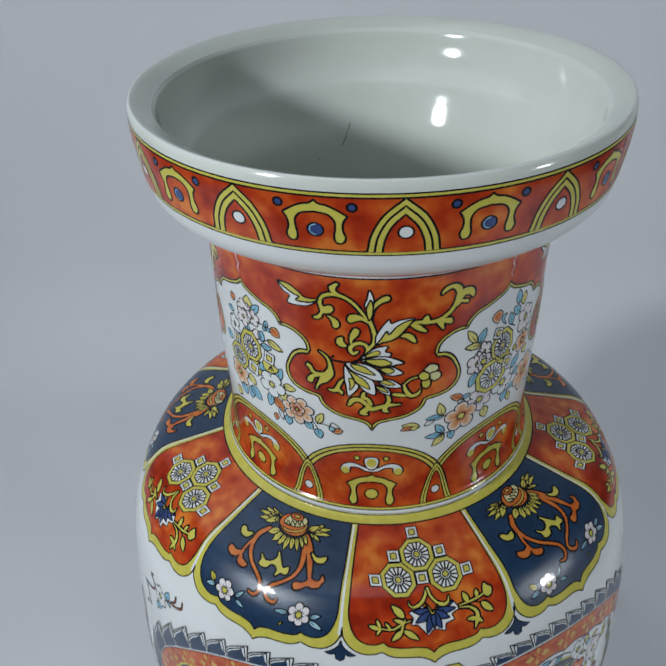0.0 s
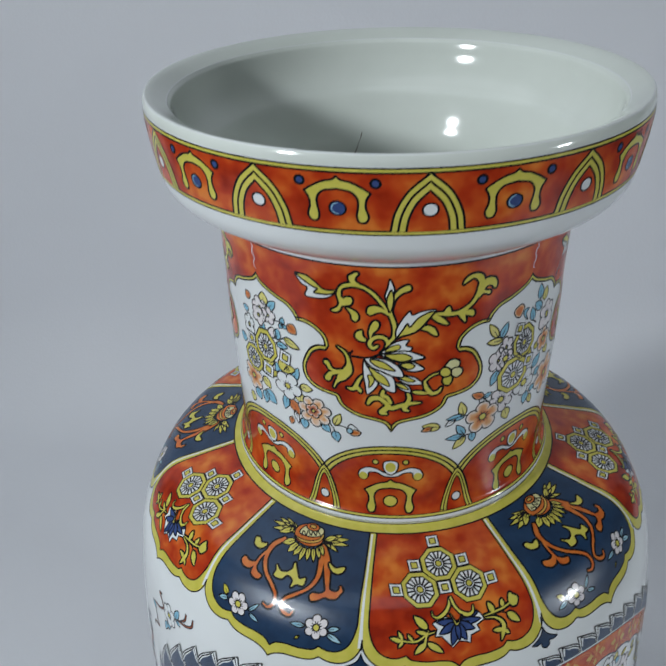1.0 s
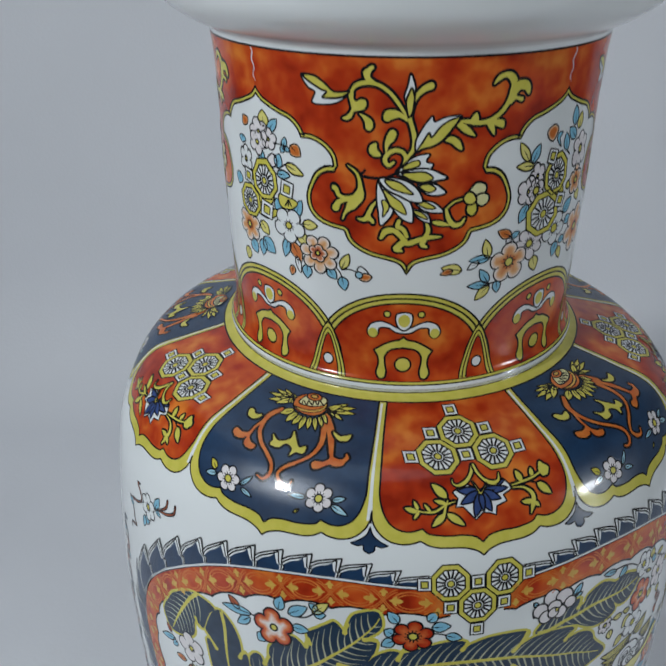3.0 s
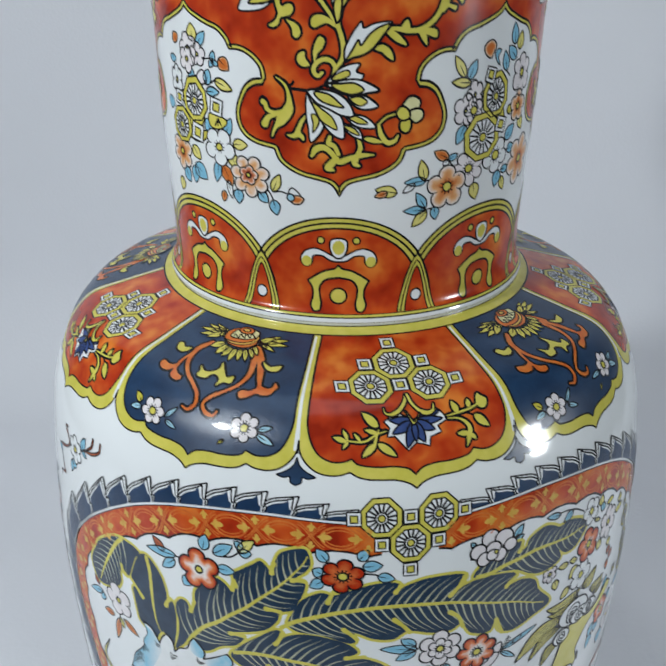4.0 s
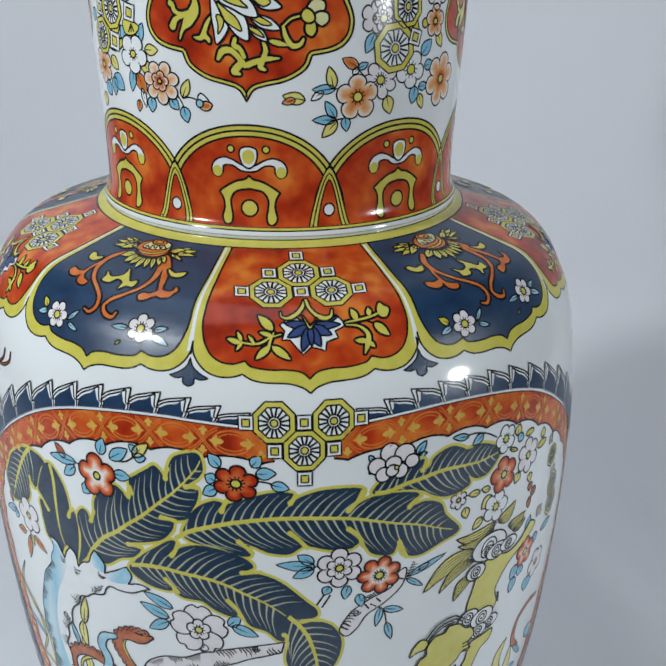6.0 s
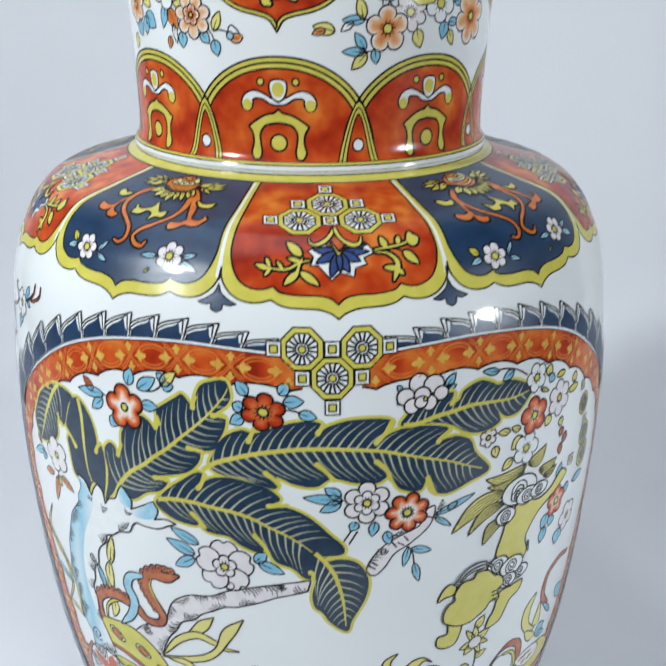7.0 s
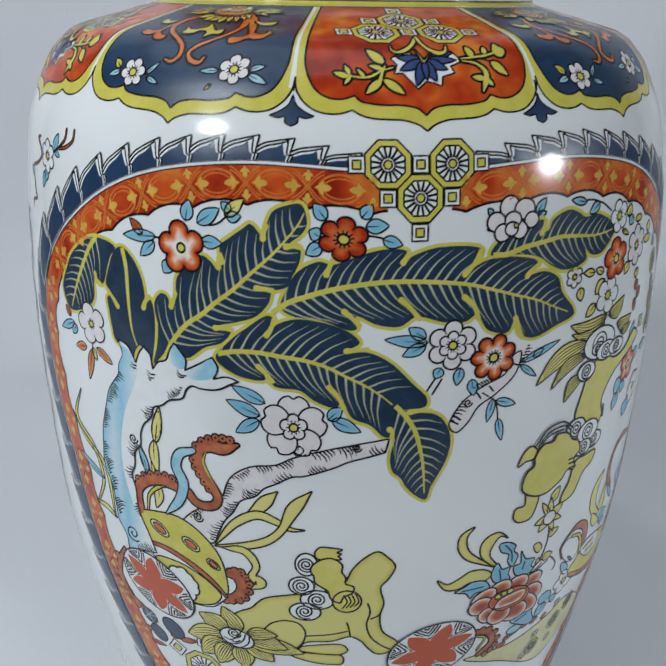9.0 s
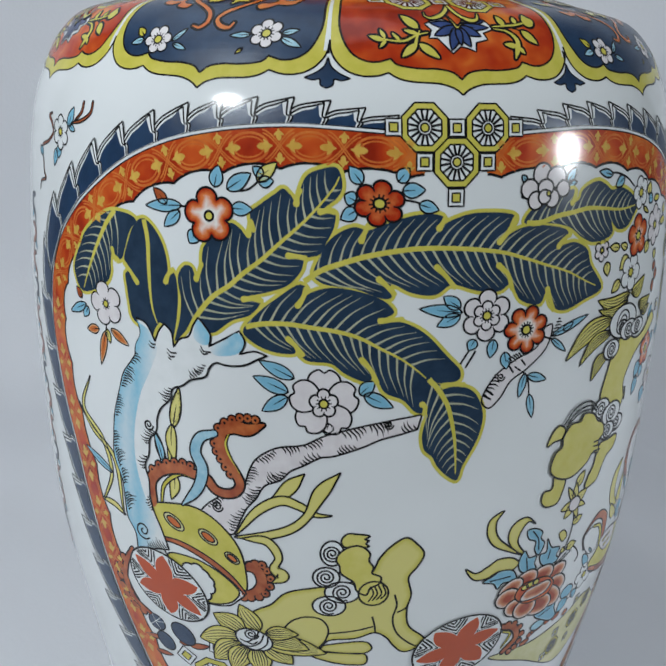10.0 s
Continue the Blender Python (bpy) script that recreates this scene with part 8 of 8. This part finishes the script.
def peony():
    """A red-washed peony with blue and yellow leaves."""
    a = Art()
    a.shape([(26.9, 407.5), (21.3, 410.1), (20.6, 415.2), (23.8, 421.0), (32.1, 426.0), (39.4, 429.3), (30.4, 422.6), (25.0, 416.7), (24.2, 411.2)], LEMON, 6, 0.34, 1.4)
    a.shape([(42.4, 416.3), (38.0, 412.5), (33.2, 413.2), (30.4, 416.3), (30.8, 421.6), (35.9, 427.3), (39.4, 429.0), (34.9, 422.1), (36.2, 417.2), (38.9, 414.6)], LEMON, 7, 0.34, 1.4)
    a.shape([(13.5, 429.2), (17.9, 431.9), (22.7, 430.1), (27.0, 427.9), (33.7, 429.0), (36.9, 432.1), (34.6, 434.4), (27.2, 433.6), (22.8, 435.4), (17.2, 434.7)], LEMON, 8, 0.34, 1.4)
    a.shape([(39.0, 418.5), (42.8, 418.5), (47.0, 421.5), (46.4, 423.7), (48.8, 426.9), (46.5, 431.5), (43.8, 428.2), (43.9, 424.7), (40.2, 422.4)], SKYWASH, 9, 0.32, 1.4)
    a.shape([(48.8, 436.6), (47.5, 431.9), (50.7, 431.5), (50.3, 425.5), (53.4, 430.3), (58.4, 432.1), (57.0, 435.3), (58.7, 437.2), (54.5, 439.3)], SKYWASH, 11, 0.32, 1.4)
    a.shape([(38.0, 436.1), (36.8, 431.5), (39.1, 427.4), (41.7, 431.2), (45.5, 431.6), (45.0, 434.7), (46.2, 437.6), (41.6, 438.2)], SKYWASH, 13, 0.32, 1.4)
    a.shape([(21.3, 436.9), (25.6, 434.9), (28.4, 433.5), (34.7, 435.0), (36.7, 439.9), (30.4, 439.6), (28.3, 441.5), (26.2, 438.7)], SKYWASH, 15, 0.32, 1.4)
    a.shape([(51.0, 464.8), (53.0, 460.9), (59.4, 461.0), (63.3, 459.7), (63.5, 466.2), (65.7, 471.0), (63.0, 472.5), (56.0, 469.0)], SKYWASH, 17, 0.32, 1.4)
    a.begin("ink_stroke")
    a.line([(41.7, 419.3), (45.1, 423.9), (46.0, 428.9)], 0.26, INK, 22)
    a.begin("ink_stroke")
    a.line([(52.9, 431.3), (52.2, 435.4)], 0.26, INK, 22)
    a.begin("ink_stroke")
    a.line([(40.3, 430.7), (41.6, 436.6)], 0.26, INK, 22)
    a.begin("ink_stroke")
    a.line([(24.2, 437.0), (33.7, 437.2)], 0.26, INK, 22)
    a.begin("ink_stroke")
    a.line([(53.7, 466.5), (60.4, 464.7)], 0.26, INK, 22)
    a.shape(ring(54.6, 471.3, 4.1, 2.4, 0), SKYWASH, 12, 0.28)
    a.begin("ink_stroke")
    a.line([(59.4, 440.0), (67.0, 436.8)], 0.34, INK, 5)
    a.begin("ink_stroke")
    a.line([(56.4, 440.7), (63.5, 436.6)], 0.34, INK, 5)
    a.shape(ring(58.0, 444.2, 6.9, 4.1, -20), ROSE, 24, 0.34, 4.2)
    a.shape(ring(50.0, 442.4, 6.8, 4.6, -10), ROSE, 26, 0.34, 4.2)
    a.shape(ring(41.6, 441.9, 6.3, 4.6, -20), ROSE, 28, 0.34, 4.2)
    a.shape(ring(60.3, 451.0, 6.1, 5.2, 30), ROSE, 30, 0.34, 4.2)
    a.shape(ring(34.7, 443.4, 6.1, 4.0, -25), ROSE, 32, 0.34, 4.2)
    a.shape(ring(57.4, 456.2, 8.6, 5.3, 40), ROSE, 34, 0.34, 4.2)
    a.shape(ring(33.9, 447.9, 5.7, 4.8, 0), ROSE, 36, 0.34, 4.2)
    a.shape(ring(50.8, 457.6, 8.4, 5.8, 20), ROSE, 38, 0.34, 4.2)
    a.shape(ring(38.3, 454.4, 5.2, 4.6, 30), ROSE, 40, 0.34, 4.2)
    a.shape(ring(43.7, 456.6, 5.9, 5.5, 0), ROSE, 42, 0.34, 4.2)
    a.shape([(37.4, 448.4), (39.3, 443.9), (45.1, 442.8), (54.1, 444.2), (58.1, 448.6), (56.0, 453.4), (50.1, 454.3), (43.6, 454.0)], BLAZE, 44, 0.3, 2)
    a.shape([(40.5, 451.3), (42.5, 447.3), (48.5, 445.9), (54.5, 446.0), (56.5, 448.1), (54.1, 451.8), (47.0, 452.9)], ROSE, 46, 0.32, 4)
    a.shape(ring(41.7, 445.0, 1.7, 1.2, 0), YELLOW, 48, 0.26)
    a.shape(ring(44.3, 444.4, 1.8, 1.2, 0), YELLOW, 48, 0.26)
    a.shape(ring(47.3, 444.2, 1.7, 1.2, 0), YELLOW, 48, 0.26)
    return a


def ground_strip():
    """Yellow ground with octagon wheels and rust pebbles."""
    a = Art()
    a.shape([(30.5, 479.3), (41, 479.2), (52.7, 480), (65.7, 478.3), (78.2, 475.7), (90, 472.6), (111, 487.2), (107.4, 497), (95.1, 501.1), (79.1, 505.7), (50.5, 489.5)], PALE, 4, 0.3)
    a.wheel(84.8, 484.1, 5.0, layer=6)
    a.wheel(70.9, 492.2, 5.0, layer=6)
    a.wheel(95.7, 478.6, 5.0, layer=6)
    a.frame_square(82.8, 471.5, 1.9, layer=14)
    a.frame_square(70.7, 483.9, 1.9, layer=14)
    a.frame_square(83.3, 494.2, 1.9, layer=14)
    a.frame_square(65.2, 495.4, 1.9, layer=14)
    a.shape(ring(73.8, 474.2, 2.0, 1.4, -18), RUST, 8, 0.24)
    a.shape(ring(66.7, 472.7, 2.6, 1.4, -18), RUST, 8, 0.24)
    a.shape(ring(61, 472.4, 2.0, 1.4, -18), RUST, 8, 0.24)
    a.shape(ring(55.9, 473.2, 2.6, 1.4, -18), RUST, 8, 0.24)
    a.shape(ring(51.3, 475, 2.0, 1.4, -18), RUST, 8, 0.24)
    a.shape(ring(48.8, 478.3, 2.6, 1.4, -18), RUST, 8, 0.24)
    a.shape(ring(53.5, 473.9, 2.0, 1.4, -18), RUST, 8, 0.24)
    a.fuse = 5
    a.shape(ring(37.1, 463.3, 1.3, n=12), RUST, 5, 0.26)
    a.shape(ring(40.4, 464.3, 1.3, n=12), RUST, 5, 0.26)
    a.shape(ring(43.8, 467.5, 1.3, n=12), RUST, 5, 0.26)
    a.shape(ring(45.7, 472, 1.3, n=12), RUST, 5, 0.26)
    a.shape(ring(45.2, 475.9, 1.3, n=12), RUST, 5, 0.26)
    a.shape(ring(43.4, 478.4, 1.3, n=12), RUST, 5, 0.26)
    a.shape(ring(40.7, 479.8, 1.3, n=12), RUST, 5, 0.26)
    a.brush([(34.2, 463.7), (40.4, 466.4), (42.9, 473), (37.3, 478.5)], [2.4, 2.6, 2.4, 2.0], RUST, 8, 0.3)
    a.fuse = None
    a.brush([(35.2, 466.7), (39, 469.1), (36, 475.5)], [1.0, 1.2, 0.8], LEMON, 14, 0.2)
    return a


def side_group():
    """Ribbon, bowl and leaves at the panel's flank."""
    a = Art()
    a.brush([(76.8, 441.2), (74.7, 434.5), (77.9, 430.8), (84.9, 427.9), (91.9, 431.3), (93.8, 436.8), (93.3, 446.4)], [0.65, 0.76, 1.37, 3.88, 4.26, 4.18, 2.28], RUST, 8, 0.3)
    a.shape([(77.6, 440.9), (75.6, 435.0), (79.8, 432.0), (86.2, 433.9), (90.0, 440.2), (88.4, 446.3), (82.9, 446.0)], WHITE, 6, 0.28)
    a.brush([(82.3, 432.0), (88.1, 434.2), (91.4, 441.0), (92.1, 446.4)], [1.23, 1.8, 2.09, 1.46], LEMON, 11, 0.26)
    a.shape([(93.0, 445.5), (103.2, 443.2), (120.7, 448.3), (127.5, 461.4), (119.4, 464.5), (106.0, 464.2), (89.5, 460.2), (85.3, 453.1), (90.0, 448.9)], YELLOW, 10, 0.32)
    a.shape([(92.8, 444.7), (98.3, 442.0), (111.7, 445.3), (113.7, 453.8), (102.1, 454.2)], PINK, 13, 0.28)
    a.shape(ring(97.3, 446.0, 1.6, 0.8, 0), YELLOW, 16, 0.2)
    a.shape(ring(100.6, 445.9, 1.7, 0.8, 0), YELLOW, 16, 0.2)
    a.shape(ring(104.2, 446.0, 1.9, 0.8, 0), YELLOW, 16, 0.2)
    a.shape(ring(100.7, 449.9, 1.8, 0.9, 0), YELLOW, 16, 0.2)
    a.shape(ring(105.6, 450.2, 2.1, 0.9, 0), YELLOW, 16, 0.2)
    a.brush([(87.2, 456.8), (100.8, 463.6), (116.0, 466.9), (126.6, 468.5)], [2.16, 3.36, 4.25, 4.6], RUST, 14, 0.26)
    a.shape([(77.5, 444.3), (80.1, 444.8), (83.9, 449.7), (82.7, 453.3), (79.1, 449.8)], SKYWASH, 6, 0.28, 0.8)
    a.leaf(85.6, 446.1, 81.6, 442.4, 1.3, SKYWASH, 6, 0.28, wash=0.8)
    a.flower(83.2, 457.7, 7.3, 5, WHITE, 7, heart=1.7)
    a.shape(ring(70.7, 460.8, 4.2, 3.7, 0), SKYWASH, 6, 0.28, 0.8)
    a.leaf(75.2, 466.3, 79.3, 464.0, 5.4, SKYWASH, 6, 0.28, wash=0.8)
    a.leaf(71.9, 464.2, 66.6, 470.8, 6.3, SKYWASH, 6, 0.28, wash=0.8)
    a.begin("ink_stroke")
    a.line([(68.5, 466.2), (75.5, 465.7), (80.5, 458.9)], 0.3, INK, 5)
    a.shape([(101.9, 408.2), (94.7, 412.0), (92.7, 418.5), (96.2, 427.8), (105.0, 431.1), (99.1, 423.3), (98.8, 415.2)], LEMON, 6, 0.3, 1)
    a.shape([(107.1, 416.4), (104.3, 422.2), (102.8, 428.2), (108.3, 430.0)], LEMON, 7, 0.28, 0.8)
    a.shape([(97.3, 428.0), (98.4, 433.9), (102.4, 437.4), (106.7, 436.1)], LEMON, 7, 0.28, 0.8)
    a.leaf(107.1, 437.0, 115.7, 434.6, 8.4, SKYWASH, 8, 0.28, wash=0.8)
    a.leaf(109.1, 439.0, 117.3, 441.4, 3.9, SKYWASH, 9, 0.28, wash=0.8)
    a.brush([(113.9, 422.3), (108.1, 412.6), (110.6, 402.7), (120.9, 399.9), (130.6, 402.4)], [3.57, 3.37, 2.92, 2.61, 1.96], RUST, 6, 0.28)
    a.leaf(120.3, 431.1, 110.3, 419.5, 2.8, SKYWASH, 8, 0.28, wash=0.8)
    a.leaf(124.7, 426.0, 131.3, 420.2, 12.8, SKYWASH, 8, 0.28, wash=0.8)
    return a


def twig_blossom():
    """A rust twig with a white blossom, between the panels."""
    a = Art()
    a.brush([(-166.6, 290.0), (-159.3, 288.0), (-155.2, 284.9), (-156.7, 281.7), (-159.5, 279.3), (-156.5, 278.3)], [0.83, 0.92, 0.83, 0.84, 1.09, 0.5], RUST, 4, 0.26)
    a.brush([(-169.7, 290.7), (-166.3, 294.5), (-165.2, 299.4), (-163.5, 301.3), (-169.6, 303.3), (-170.3, 306.0)], [0.67, 0.58, 0.73, 0.83, 0.75, 0.33], RUST, 4, 0.26)
    a.brush([(-140.4, 280.8), (-133.0, 279.3), (-127.6, 276.2), (-126.7, 273.1)], [0.45, 1.0, 0.98, 0.85], RUST, 5, 0.26)
    a.brush([(-137.8, 279.8), (-133.2, 276.4), (-132.1, 273.4)], [0.5, 0.92, 0.93], RUST, 6, 0.26)
    a.leaf(-143.0, 282.3, -138.4, 275.3, 3.8, SKYWASH, 5, 0.26, wash=0.8)
    a.leaf(-142.1, 281.7, -137.8, 283.3, 2.3, SKYWASH, 5, 0.26, wash=0.8)
    a.leaf(-149.6, 288.9, -150.3, 293.2, 3.7, SKYWASH, 5, 0.26, wash=0.8)
    a.leaf(-151.8, 290.1, -154.3, 296.1, 3.2, SKYWASH, 5, 0.26, wash=0.8)
    a.leaf(-168.3, 293.8, -167.6, 290.5, 4.5, SKYWASH, 5, 0.26, wash=0.8)
    a.flower(-148.6, 284.4, 6.0, 6, WHITE, 8, heart=1.3)
    return a


def flank_scroll():
    """A chain of small rust and grey curls down the white strip between the panels."""
    a = Art()
    for k in range(14):
        x, y, h = -182.5 - 2.0 * math.sin(0.5 * k), 314.0 + 11.6 * k, 1 if k % 2 else -1
        a.brush([(x - 2.2 * h, y - 4.6), (x + 2.4 * h, y - 3.4), (x + 2.2 * h, y + 0.4), (x - 1.6 * h, y + 2.6), (x - 2.4 * h, y + 6.0)], [1.2, 2.2, 2.4, 1.8, 0.8], RUST if k % 3 else GREEN_NAVY, 4, 0.24)
        a.leaf(x + 1.0 * h, y + 1.5, x + 4.6 * h, y + 5.2, 2.4, SKYWASH, 4, 0.24, wash=0.8)
    return a


def lay_panel():
    """The painted panel: frame, leaves, trunk, blossoms and the rest, each a motif of its own."""
    made = []

    def put(art, name, label):
        made.append(art.lay(name, VASE, BODY_AT, label))

    for side in (1, -1):
        put(ribbon_half(side), "ribbon_border", "orange-red ribbon with yellow tracery")
        for k0 in range(0, len(ROPE) - 1, 4):
            put(rope_half(side, k0, min(k0 + 4, len(ROPE) - 1)), "rope_border", "navy feathered rope edged in white")
    crest = Art()
    crest.trio(0, 276.3, 14.4, False, 8)
    put(crest, "octagon_crest", "three yellow octagon wheels with linking squares")
    for k, leaf in enumerate(PALM_LEAVES):
        put(palm_leaf(*leaf, k != 5), "palm_leaf", "broad navy leaf rimmed and veined in yellow")
    for art, name, label in (
        (leaf_notches, "notch_motif", "yellow drops between the leaf lobes"),
        (blue_trunk, "trunk_motif", "pale blue cut trunk with ink hatching"),
        (bare_branch, "branch_motif", "pale bare branch with ink hatching"),
        (upper_branch, "branch_motif", "pale short branch with blue leaves"),
        (red_blossom_left, "blossom_motif", "red blossom with a white heart and blue leaves"),
        (red_blossom_right, "blossom_motif", "red six-petalled blossom with blue leaves"),
        (pale_blossom_large, "blossom_motif", "large pale pink double blossom"),
        (pale_blossom_upper, "blossom_motif", "pale pink double blossom with blue leaves"),
        (red_blossom_middle, "blossom_motif", "red blossom with a pale heart"),
        (pale_blossom_side, "blossom_motif", "small pale blossom with orange leaves"),
        (pale_blossom_cluster, "blossom_motif", "cluster of round pale petals"),
        (side_blossoms, "blossom_motif", "bunch of small pale and red blossoms"),
        (looped_ribbon, "ribbon_motif", "rust and light blue looped ribbons"),
        (spotted_bowl, "bowl_motif", "yellow bowl with orange eyes"),
        (grass_blades, "grass_motif", "yellow-green grass blades"),
        (plums, "plum_motif", "three navy plums"),
        (thistle, "thistle_motif", "coiled white bud in striped yellow leaves"),
        (crouching_form, "yellow_form", "plain yellow rounded form with grey curls"),
        (climbing_form, "yellow_form", "plain yellow slanting form with grey curls"),
        (stalk, "stalk_motif", "thin stalk with yellow leaves"),
        (peony, "peony_motif", "red-washed peony with blue and yellow leaves"),
        (side_group, "side_motif", "yellow bowl, rust ribbon and pale blossom"),
        (ground_strip, "ground_motif", "yellow ground strip with octagon wheels"),
        (twig_blossom, "twig_motif", "rust twig with a white blossom"),
        (flank_scroll, "scroll_motif", "chain of small rust and grey curls"),
    ):
        put(art(), name, label)
    for ball in BALLS:
        put(brocade_ball(*ball), "ball_motif", "round ball with an orange star on chevrons")
    for ob in made:
        repeat(ob, [180])


lay_panel()
